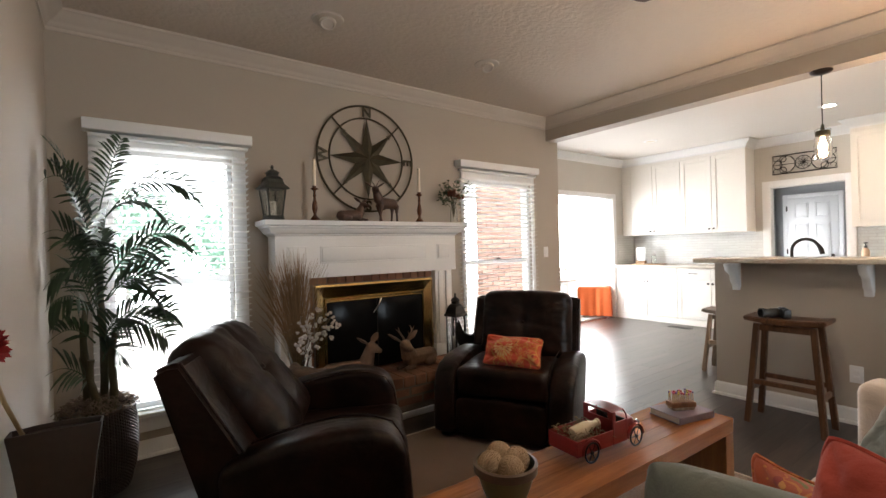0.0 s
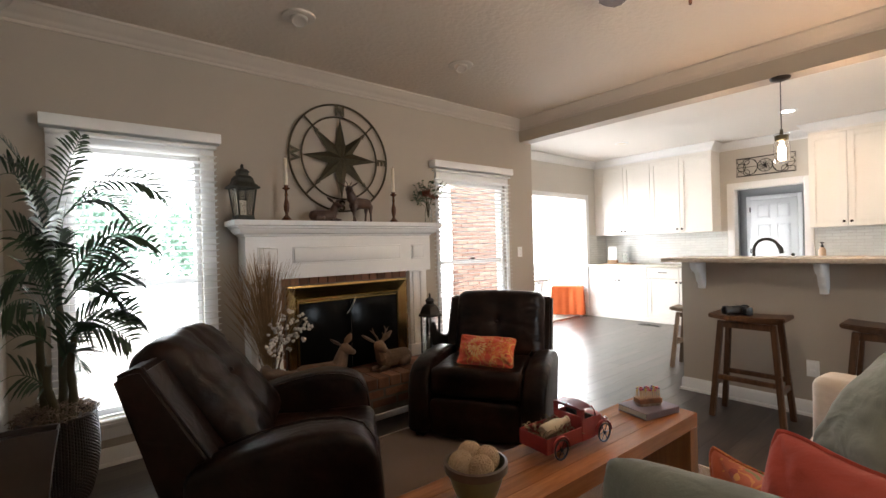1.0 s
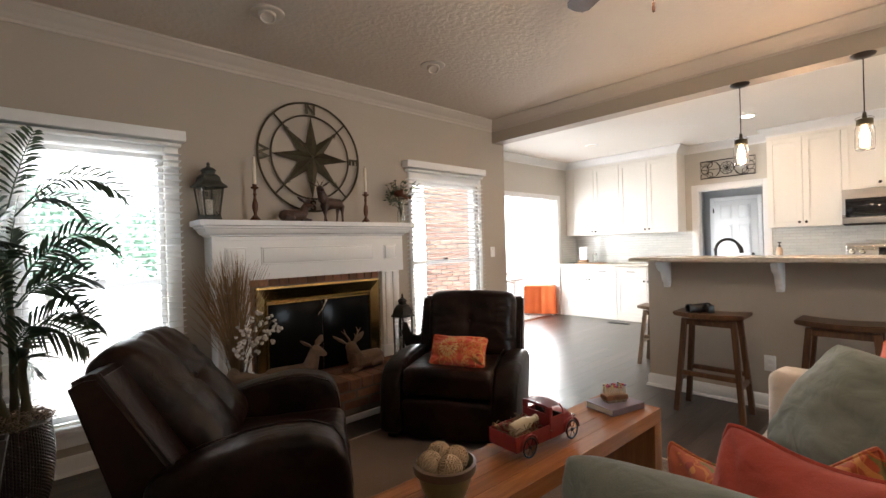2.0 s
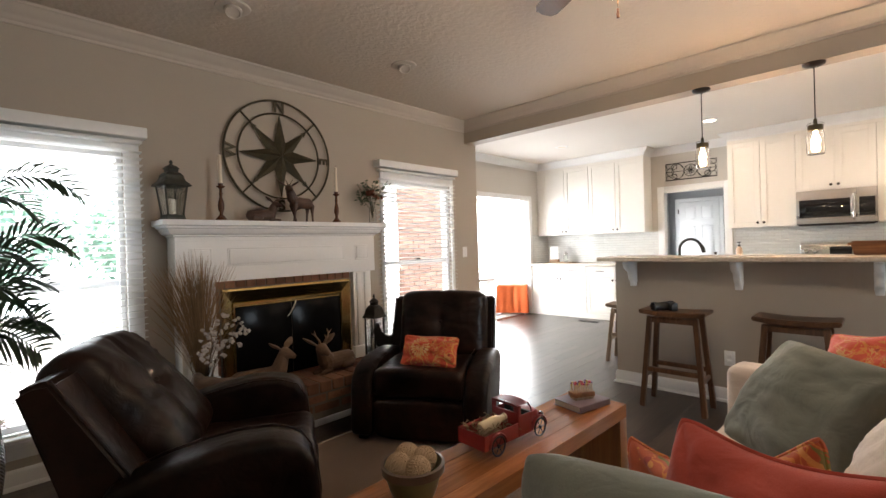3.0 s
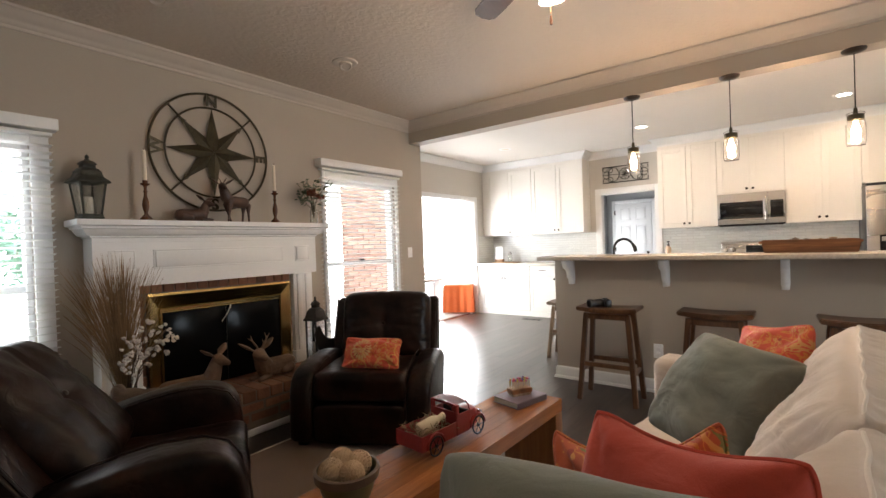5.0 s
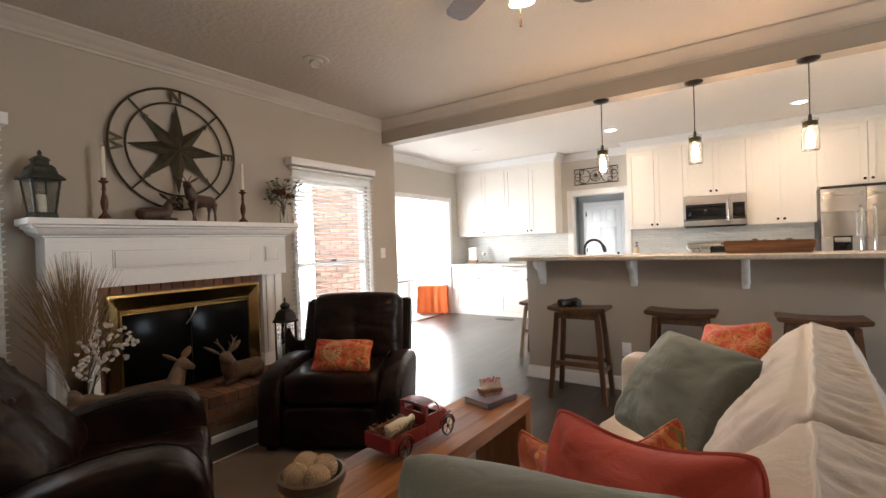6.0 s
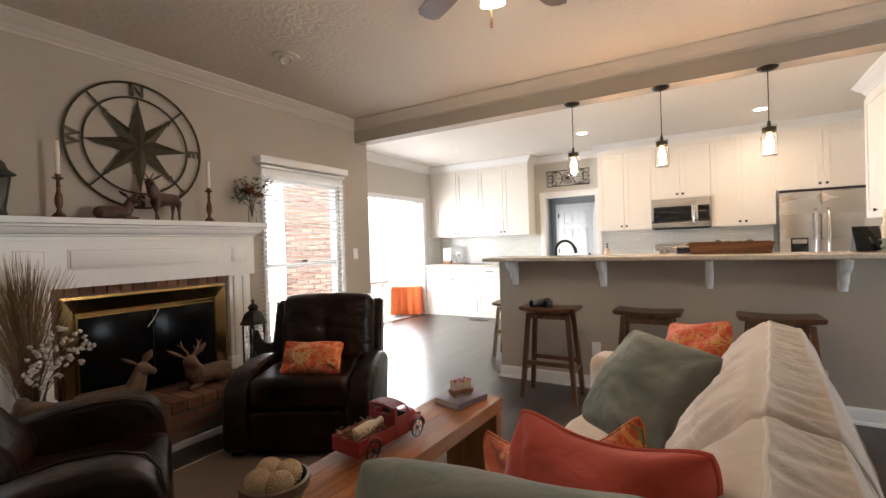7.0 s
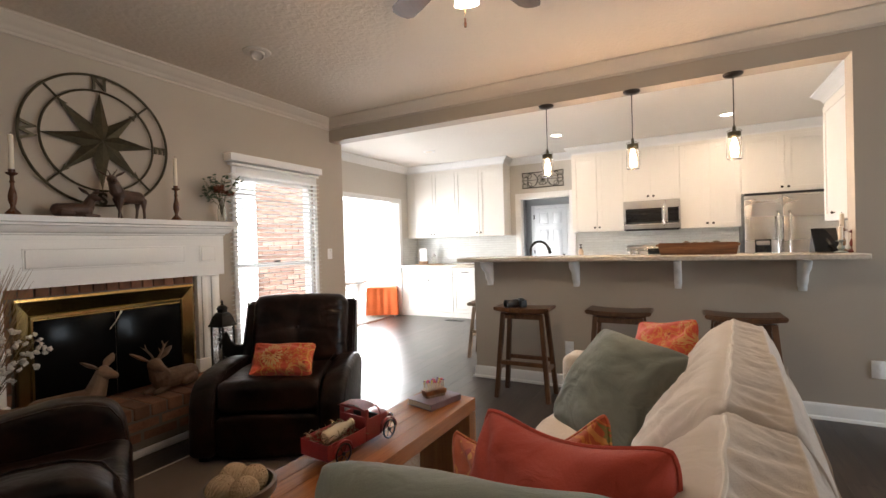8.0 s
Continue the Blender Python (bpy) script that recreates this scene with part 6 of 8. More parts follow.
def rooster():
    pts = [(-0.105, 0.27), (-0.088, 0.30), (-0.075, 0.335), (-0.055, 0.345), (-0.045, 0.315), (-0.030, 0.27), (0.0, 0.235), (0.045, 0.225), (0.075, 0.255), (0.085, 0.315), (0.115, 0.345), (0.150, 0.325), (0.158, 0.285),
           (0.135, 0.305), (0.120, 0.285), (0.125, 0.23), (0.105, 0.165), (0.055, 0.115), (0.02, 0.09), (0.016, 0.03), (0.035, 0.02), (0.035, 0.0), (-0.035, 0.0), (-0.035, 0.02), (-0.012, 0.03), (-0.018, 0.09),
           (-0.055, 0.13), (-0.085, 0.18), (-0.09, 0.235)]
    bm = prism(pts, 0.035, "y")
    bmesh.ops.bevel(bm, geom=list(bm.edges), offset=0.009, segments=2, affect="EDGES", clamp_overlap=True)
    o = link("rooster_statue", bm, BLACK_METAL, smooth=50)
    o.matrix_basis = pose(2.375, 2.900, HZ, 0, 0, -35)
    tagged(o, "black iron rooster beside the hearth lantern", "statue")


rooster()

STRAW = surface("dried_grass", (0.33, 0.215, 0.115), (0.19, 0.12, 0.062), rough=0.9, grain=20, bump=0.1, per_island=0.3)
COTTON = surface("cotton_tuft", (0.64, 0.59, 0.55), (0.50, 0.45, 0.40), rough=0.95, grain=60, bump=0.5, per_island=0.1)
DRIFT = surface("grey_driftwood", (0.17, 0.12, 0.085), (0.085, 0.06, 0.045), rough=0.85, grain=30, broad=8, bump=0.5, stretch=(1, 3, 3))


def dried_arrangement():
    th = thing("dried_arrangement", pose(1.0, 2.98, HZ), "tall dried grasses and white cotton stems in a glass vase", "dried flowers")
    part("vase", lathe([(0.0, 0.0), (0.060, 0.0), (0.066, 0.02), (0.056, 0.20), (0.074, 0.292), (0.070, 0.292), (0.052, 0.20), (0.06, 0.02), (0, 0.012)], 24), CLEAR, th, "clear glass vase")
    rng = random.Random(11)
    bm = bmesh.new()
    for i in range(460):
        a = rng.uniform(0, 6.28)
        r = rng.uniform(0.03, 0.26)
        h = rng.uniform(0.58, 0.98) - r * 0.35
        ex, ey = r * math.cos(a), 0.45 * r * math.sin(a)
        jx, jy = rng.uniform(-0.018, 0.018), rng.uniform(-0.018, 0.018)
        pts = [(ex * t ** 1.9 + jx * math.sin(t * 3.1) - 0.03 * t, ey * t ** 1.9 + jy * math.sin(t * 3.1), 0.03 + h * t - 0.10 * r * t ** 4) for t in (0, 0.3, 0.6, 0.85, 1.0)]
        tube(pts, [0.0010, 0.0009, 0.0008, 0.0016, 0.0004], 4, bm)
    tagged(part("grass_stalk", bm, STRAW, th, "tan dried grass stalks", smooth=0), kind="stuff")
    for i in range(9):
        a, r, h = rng.uniform(-1.0, 0.9), rng.uniform(0.10, 0.32), rng.uniform(0.40, 0.60)
        e = Vector((r * math.cos(a) - 0.09, -0.10 - 0.25 * abs(r * math.sin(a)), h))
        part("cotton_stem", tube([(0, 0, 0.05), (e.x * 0.35, e.y * 0.5, h * 0.6), tuple(e)], 0.0022, 5), DRIFT, th)
        for j in range(9):
            c = e * rng.uniform(0.80, 1.04) + Vector((rng.uniform(-0.06, 0.06), rng.uniform(-0.04, 0.04), rng.uniform(-0.06, 0.06)))
            bm = bmesh.new()
            for lobe in range(4):
                off = Vector((rng.uniform(-1, 1), rng.uniform(-1, 1), rng.uniform(-0.7, 1))) * 0.0065
                bmesh.ops.create_icosphere(bm, subdivisions=2, radius=rng.uniform(0.0055, 0.009), matrix=Matrix.Translation(c + off))
            lump(bm, 0.007, 90, i + j)
            part("cotton_boll", bm, COTTON, th, "white cotton boll", smooth=80)


dried_arrangement()
bm = bmesh.new()
blob(bm, (-0.14, 0, 0.05), (0.14, -0.02, 0.05), 0.055, 0.05)
blob(bm, (-0.13, 0.0, 0.07), (-0.06, 0.0, 0.21), 0.055, 0.042)
blob(bm, (-0.09, -0.01, 0.20), (0.12, -0.03, 0.13), 0.038, 0.045)
blob(bm, (0.02, 0.0, 0.14), (0.15, -0.02, 0.07), 0.05, 0.035)
lump(bm, 0.018, 14)
drift = link("driftwood", bm, DRIFT, smooth=60)
drift.matrix_basis = pose(1.00, 2.875, HZ + 0.004, 0, 0, 5)
tagged(drift, "gnarled grey-brown driftwood on the hearth", "driftwood")


# ---- palm ----
def palm():
    th = thing("palm_tree", pose(-0.062, 3.045, 0), "tall artificial areca palm in a woven pot by the window", "potted plant")
    rng = random.Random(21)
    outline = [(0.118, 0.0), (0.135, 0.04), (0.156, 0.12), (0.168, 0.22), (0.170, 0.30), (0.165, 0.38), (0.158, 0.425), (0.160, 0.445)]
    pot = part("pot", lathe([(0.0, 0.0)] + [(q - 0.005, z) for q, z in outline] + [(0.150, 0.447), (0.146, 0.42), (0.0, 0.41)], 40), WICKER, th, "dark brown woven wicker pot")
    bm = bmesh.new()
    # upright strands that pass in front of and behind the hoops
    n = 84
    for k in range(n):
        a = 2 * math.pi * k / n
        pts, rad = [], []
        for i in range(53):
            z = 0.008 + i * 0.0084
            q = next(r0 + (r1 - r0) * (z - z0) / (z1 - z0) for (r0, z0), (r1, z1) in zip(outline, outline[1:]) if z <= z1)
            w = math.cos(math.pi * (i + k))
            pts.append((q + 0.0022 * w) * Vector((math.cos(a), math.sin(a), 0)) + Vector((0, 0, z)))
            rad.append(0.0048 + 0.0012 * w)
        tube(pts, rad, 5, bm)
    tagged(part("weave_strand", bm, WICKER, pot), kind="stuff")
    part("rim", tube([(0.158 * math.cos(2 * math.pi * k / 40), 0.158 * math.sin(2 * math.pi * k / 40), 0.447 + 0.002 * (k % 2)) for k in range(40)], 0.008, 6, closed=True), WICKER, pot)
    bm = bmesh.new()
    for i in range(900):
        a, r = rng.uniform(0, 6.28), 0.178 * math.sqrt(rng.random())
        c = Vector((r * math.cos(a), r * math.sin(a), 0.440 + rng.uniform(-0.005, 0.02) + 0.062 * (1 - (r / 0.178) ** 2)))
        d = Vector((rng.uniform(-1, 1), rng.uniform(-1, 1), rng.uniform(-0.4, 0.5))) * 0.030
        tube([c, c + d * 0.5 + Vector((0, 0, 0.006)), c + d], [0.0018, 0.0024, 0.0008], 4, bm)
    tagged(part("moss", bm, MOSS, th, "dried brown moss"), kind="stuff")
    trunks = [((-0.055, 0.0), (-0.045, -0.01), 1.02), ((0.02, 0.02), (0.03, 0.02), 1.46), ((0.055, -0.03), (0.075, -0.04), 0.85), ((-0.01, -0.05), (-0.03, -0.06), 0.72)]
    for (bx, by), (tx, ty), h in trunks:
        pts, rad = [], []
        for i in range(13):
            t = i / 12
            pts.append((bx + (tx - bx) * t + 0.008 * math.sin(t * 7), by + (ty - by) * t, 0.42 + (h - 0.42) * t))
            rad.append(0.021 - 0.007 * t + (0.003 if i % 3 == 0 else 0))
        part("trunk", tube(pts, rad, 10), PALM_TRUNK, th)

    def frond(base, tip, arch, n=16, leaf=0.19):
        """A feather leaf: arched midrib from base to tip, narrow leaflets down both sides."""
        b, e = Vector(base), Vector(tip)
        mid = (b + e) / 2 + Vector((0, 0, arch))

        def at(t):
            return b * (1 - t) ** 2 + mid * 2 * t * (1 - t) + e * t * t
        rib = part("frond", tube([at(i / 10) for i in range(11)], [0.0045 * (1 - 0.8 * i / 10) for i in range(11)], 5), LEAF, th)
        bm = bmesh.new()
        side = (e - b).cross(Vector((0, 0, 1)))
        side.normalize()
        roll = rng.choice((-1, 1)) * rng.uniform(0.5, 1.15)
        side = side * math.cos(roll) + (e - b).cross(side).normalized() * math.sin(roll)
        for i in range(n):
            t = 0.16 + 0.84 * i / (n - 1)
            p, d = at(t), (at(min(t + 0.02, 1)) - at(t - 0.02)).normalized()
            up = side.cross(d).normalized()
            ln = leaf * (math.sin(math.pi * (0.22 + 0.70 * (i / (n - 1)))) ** 0.7) * rng.uniform(0.85, 1.12)
            for s in (-1, 1):
                out = (side * s * 0.9 + up * 0.25).normalized()
                q = (out * 0.85 + d * rng.uniform(0.55, 0.85)).normalized()
                w = 0.0072
                wd = q.cross(up).normalized() * w
                drop = Vector((0, 0, -1))
                a0, a1, a2, a3 = p, p + q * ln * 0.4 + drop * ln * 0.04, p + q * ln * 0.75 + drop * ln * 0.16, p + q * ln + drop * ln * 0.32
                # leaflets that would meet the wall or the blind are short or missing
                if min(p.x, a3.x) < LEFT + 0.085 or max(p.y, a3.y) > 0.20:
                    continue
                v = [bm.verts.new(a0 - wd * 0.3), bm.verts.new(a0 + wd * 0.3), bm.verts.new(a1 + wd), bm.verts.new(a1 - wd), bm.verts.new(a2 + wd * 0.8), bm.verts.new(a2 - wd * 0.8), bm.verts.new(a3)]
                bm.faces.new((v[0], v[1], v[2], v[3]))
                bm.faces.new((v[3], v[2], v[4], v[5]))
                bm.faces.new((v[5], v[4], v[6]))
        tagged(part("leaflet", bm, LEAF, rib, smooth=60), kind="stuff")
    # each frond: height of its base, tip out and up, arch
    spec = [(1.50, 0.13, 1.89, 0.06), (1.50, -0.19, 1.86, 0.08), (1.48, -0.20, 1.63, 0.20), (1.48, 0.47, 1.58, 0.28), (1.46, 0.32, 1.47, 0.20), (1.12, 0.45, 1.30, 0.32), (1.10, 0.32, 1.20, 0.28),
            (1.02, 0.29, 0.97, 0.28), (1.02, 0.35, 1.13, 0.18), (0.85, 0.33, 0.94, 0.16), (0.82, 0.30, 0.81, 0.18), (1.25, -0.20, 1.38, 0.14), (1.10, -0.20, 1.10, 0.20), (0.95, -0.19, 1.00, 0.18),
            (0.80, -0.19, 0.84, 0.14), (0.55, -0.20, 0.68, 0.14), (0.70, 0.10, 0.70, 0.14), (1.25, -0.08, 1.66, 0.04), (1.20, 0.06, 1.50, 0.05), (1.30, -0.14, 1.72, 0.05), (1.00, -0.12, 1.35, 0.05), (0.95, -0.02, 1.25, 0.03)]
    for i in range(4):
        bz = 0.75 + 0.16 * i
        spec.append((bz, rng.uniform(-0.16, 0.16), bz + rng.uniform(0.12, 0.30), rng.uniform(0.05, 0.14)))
    for bz, x, z, arch in spec:
        frond((0.012 + 0.1 * x, rng.uniform(-0.02, 0.0), bz), (x, rng.uniform(-0.20, -0.02), z), arch, n=16, leaf=rng.uniform(0.15, 0.21))


palm()


def square_planter():
    th = thing("planter", pose(-0.146, 1.900, 0, 0, 0, -4), "dark brown flared slender planter with red flowers and tan stems", "planter")
    bm = bmesh.new()
    rows = []
    for r, d, z in ((0.064, 0.026, 0.0), (0.070, 0.028, 0.30), (0.084, 0.031, 0.46), (0.101, 0.033, 0.61), (0.117, 0.034, 0.711), (0.117, 0.034, 0.718), (0.112, 0.029, 0.718), (0.111, 0.028, 0.702)):
        # the broad faces swell a little outwards
        rows.append([bm.verts.new((r * u, q * (d + 0.012 * (1 - u * u)), z + 0.004 * (1 - u * u) * (z > 0.5))) for q, us in ((-1, (-1, -0.5, 0, 0.5, 1)), (1, (1, 0.5, 0, -0.5, -1))) for u in us])
    for a, b in zip(rows, rows[1:]):
        for i in range(10):
            bm.faces.new((a[i], a[(i + 1) % 10], b[(i + 1) % 10], b[i]))
    bm.faces.new(list(reversed(rows[0])))
    bm.faces.new(rows[-1])
    bmesh.ops.recalc_face_normals(bm, faces=bm.faces)
    part("pot", bm, surface("dark_brown_glaze", (0.056, 0.041, 0.033), (0.038, 0.028, 0.023), rough=0.42, grain=30, broad=5, bump=0.06), th, smooth=35)
    rng = random.Random(8)
    tan = surface("tan_reed", (0.46, 0.33, 0.17), (0.36, 0.25, 0.12), rough=0.7, grain=30, bump=0.2)
    for pts in (((-0.078, -0.02, 0.715), (-0.086, -0.17, 0.86), (-0.088, -0.31, 1.02)),):
        part("reed", tube(pts, 0.006, 8), tan, th, "tan reed stem")
    bm = bmesh.new()
    c = Vector((-0.090, -0.33, 1.045))
    for i in range(420):
        d = Vector((rng.gauss(0, 1), rng.gauss(0, 1), rng.gauss(0, 1))).normalized()
        s = d.orthogonal().normalized()
        p = c + d * rng.uniform(0.004, 0.026)
        l = rng.uniform(0.026, 0.042)
        bm.faces.new([bm.verts.new(p), bm.verts.new(p + d * l * 0.6 + s * 0.009), bm.verts.new(p + d * l), bm.verts.new(p + d * l * 0.6 - s * 0.009)])
    part("red_bloom", bm, surface("crimson_petal", (0.36, 0.022, 0.02), (0.24, 0.012, 0.012), rough=0.7, grain=40, bump=0.1, per_island=0.25), th, "crimson pompom bloom", smooth=0)


square_planter()


# ---- on the coffee table ----
TZ = 0.4835


def yarn_bowl():
    th = thing("bowl", pose(0.945, 0.985, TZ), "olive stoneware bowl with a brown rim on the coffee table", "bowl")
    part("body", lathe([(0.0, 0.0), (0.050, 0.0), (0.054, 0.008), (0.072, 0.05), (0.087, 0.10), (0.093, 0.102), (0.094, 0.122), (0.088, 0.124), (0.080, 0.10), (0.062, 0.04), (0.0, 0.018)], 40),
         surface("olive_stoneware", (0.17, 0.16, 0.075), (0.12, 0.11, 0.05), rough=0.4, grain=25, broad=8, bump=0.08), th)
    part("rim", lathe([(0.0855, 0.100), (0.0955, 0.101), (0.0965, 0.124), (0.0875, 0.1265), (0.0855, 0.100)], 40), surface("brown_glaze", (0.13, 0.085, 0.055), (0.08, 0.05, 0.035), rough=0.4, bump=0.08), th, "brown glazed rim")
    rng = random.Random(2)
    yarn = surface("natural_twine", (0.60, 0.45, 0.30), (0.40, 0.28, 0.17), rough=0.9, grain=200, broad=20, bump=0.4)
    for i, (x, y, z, r) in enumerate(((-0.040, 0.022, 0.120, 0.037), (0.018, 0.046, 0.124, 0.037), (0.040, -0.010, 0.122, 0.036), (-0.012, -0.036, 0.118, 0.036), (0.006, 0.004, 0.086, 0.035))):
        ball = thing("twine_ball", pose(0.945 + x, 0.985 + y, TZ + z, rng.uniform(0, 90), rng.uniform(0, 90), 0), "ball of natural tan twine in the bowl", "twine ball", "twine balls in the bowl")
        bm = bmesh.new()
        bmesh.ops.create_icosphere(bm, subdivisions=3, radius=r * 0.95)
        part("core", bm, yarn, ball)
        bm = bmesh.new()
        for k in range(10):
            ax = Vector((rng.gauss(0, 1), rng.gauss(0, 1), rng.gauss(0, 1))).normalized()
            u = ax.orthogonal().normalized()
            v = ax.cross(u)
            for off in (-0.25, 0.0, 0.25):
                rr = r * math.sqrt(1 - off * off)
                tube([ax * off * r + (u * math.cos(2 * math.pi * q / 20) + v * math.sin(2 * math.pi * q / 20)) * rr for q in range(20)], 0.0027, 4, bm, closed=True)
        tagged(part("strand", bm, yarn, ball), kind="stuff")


yarn_bowl()


def toy_truck():
    base = pose(1.468, 1.032, TZ, 0, 0, -5) @ Matrix.Scale(0.9, 4)
    th = thing("toy_truck", base, "red metal vintage toy pickup truck holding a milk bottle", "toy truck")
    red = surface("worn_red_enamel", (0.27, 0.022, 0.02), (0.20, 0.016, 0.015), rough=0.38, grain=40, broad=12, bump=0.06)
    hw = 0.078
    z0, z1 = 0.036, 0.098
    part("bed", boxes((-0.20, 0.01, -hw, -hw + 0.004, z0, z1), (-0.20, 0.01, hw - 0.004, hw, z0, z1), (-0.20, -0.196, -hw + 0.004, hw - 0.004, z0, z1), (-0.196, 0.01, -hw + 0.004, hw - 0.004, z0, z0 + 0.004), bevel=0.0015, seg=1), red, th)
    # cab: side walls with window gaps, roof arched, rear wall with a window
    for s in (-1, 1):
        y = s * (hw - 0.002)
        part("cab_side", boxes((0.012, 0.10, y - 0.002, y + 0.002, z0, 0.125), (0.012, 0.028, y - 0.002, y + 0.002, 0.125, 0.167), bevel=0.001, seg=1), red, th)
        part("windshield_post", tube([(0.10, y, 0.125), (0.094, y, 0.148), (0.075, y, 0.170)], 0.003, 6), red, th)
    part("cab_rear", boxes((0.011, 0.015, -hw + 0.004, hw - 0.004, z0, 0.135), (0.011, 0.015, -hw + 0.004, -0.050, 0.135, 0.160), (0.011, 0.015, 0.050, hw - 0.004, 0.135, 0.160), (0.011, 0.015, -hw + 0.004, hw - 0.004, 0.160, 0.171), bevel=0.001, seg=1), red, th)
    bm = bmesh.new()
    rows = []
    for x in (0.004, 0.078):
        rows.append([bm.verts.new((x, -hw + 2 * hw * i / 10, 0.168 + 0.012 * math.sin(math.pi * i / 10))) for i in range(11)])
    for i in range(10):
        bm.faces.new((rows[0][i], rows[0][i + 1], rows[1][i + 1], rows[1][i]))
    bmesh.ops.solidify(bm, geom=list(bm.faces), thickness=0.004)
    part("roof", bm, red, th, smooth=50)
    bm = bmesh.new()
    rows = []
    for x, w, zt in ((0.100, 0.072, 0.122), (0.13, 0.066, 0.121), (0.165, 0.056, 0.116), (0.19, 0.048, 0.106), (0.20, 0.04, 0.09)):
        rows.append([bm.verts.new((x, w * a, z0 + (zt - z0) * b)) for a, b in ((-1, 0), (-1, 0.55), (-0.85, 0.86), (-0.4, 1), (0.4, 1), (0.85, 0.86), (1, 0.55), (1, 0))])
    for a, b in zip(rows, rows[1:]):
        for i in range(8):
            bm.faces.new((a[i], a[(i + 1) % 8], b[(i + 1) % 8], b[i]))
    bm.faces.new(rows[0])
    bm.faces.new(list(reversed(rows[-1])))
    bmesh.ops.recalc_face_normals(bm, faces=bm.faces)
    part("hood", bm, red, th, smooth=40)
    part("grille", boxes((0.199, 0.204, -0.03, 0.03, 0.045, 0.085), bevel=0.002), BLACK_METAL, th)
    for s in (-1, 1):
        part("headlight", lathe([(0.0, 0.0), (0.012, 0.0), (0.013, 0.008), (0.0, 0.011)], 14, Matrix.Translation((0.188, s * 0.058, 0.082)) @ Matrix.Rotation(radians(90), 4, "Y")), CHROME, th)
        for x in (-0.125, 0.15):
            cy = s * (hw + 0.006)
            arch = [(x + 0.05 * math.cos(q), cy - s * 0.006, 0.042 + 0.05 * math.sin(q)) for q in [math.pi * i / 10 for i in range(11)]]
            part("fender", tube(arch, 0.0085, 6, flat=0.5), red, th)
            wheel = part("wheel", tube([(x + 0.038 * math.cos(2 * math.pi * i / 28), cy, 0.042 + 0.038 * math.sin(2 * math.pi * i / 28)) for i in range(28)], 0.0036, 6, closed=True), BLACK_METAL, th, "black spoked wheel")
            for k in range(6):
                q = math.pi * k / 3
                part("spoke", tube([(x, cy, 0.042), (x + 0.037 * math.cos(q), cy, 0.042 + 0.037 * math.sin(q))], 0.0016, 5), BLACK_METAL, wheel)
            part("hub", lathe([(0.007, -0.004), (0.007, 0.004), (0, 0.005)], 10, Matrix.Translation((x, cy, 0.042)) @ Matrix.Rotation(radians(90), 4, "X")), BLACK_METAL, wheel)
    part("steering_wheel", tube([(0.075, 0.02 * math.cos(2 * math.pi * i / 16), 0.135 + 0.02 * math.sin(2 * math.pi * i / 16)) for i in range(16)], 0.002, 5, closed=True), BLACK_METAL, th)
    part("dashboard", boxes((0.088, 0.10, -hw + 0.006, hw - 0.006, 0.10, 0.125), bevel=0.002), BLACK_METAL, th)
    rng = random.Random(4)
    st = thing("straw_bedding", base, "tangled dry straw in the truck bed", "straw")
    bm = bmesh.new()
    for i in range(170):
        c = Vector((rng.uniform(-0.185, -0.005), rng.uniform(-0.062, 0.062), 0.062 + rng.uniform(0, 0.050)))
        d = Vector((rng.uniform(-1, 1), rng.uniform(-1, 1), rng.uniform(-0.15, 0.6))) * 0.028
        tube([c, c + d * 0.6 + Vector((0, 0, 0.006)), c + d + Vector((0.005, 0, -0.003))], [0.0016, 0.0022, 0.0008], 4, bm)
    tagged(part("straw", bm, surface("grey_straw", (0.30, 0.24, 0.15), (0.17, 0.13, 0.08), rough=0.9, per_island=0.3, bump=0.1), st, smooth=0), kind="stuff")
    mb = base @ Matrix.Translation((-0.155, -0.012, 0.098)) @ Matrix.Rotation(radians(82), 4, "Y") @ Matrix.Rotation(radians(3), 4, "X")
    bo = thing("milk_bottle", mb, "cream white milk bottle lying in the truck bed", "bottle")
    part("bottle", lathe([(0.0, 0.0), (0.022, 0.0), (0.026, 0.005), (0.026, 0.075), (0.022, 0.095), (0.013, 0.118), (0.012, 0.135), (0.015, 0.138), (0.015, 0.146), (0, 0.147)], 24), surface("cream_glass", (0.70, 0.60, 0.44), (0.64, 0.53, 0.37), rough=0.2, bump=0.02), bo)


toy_truck()


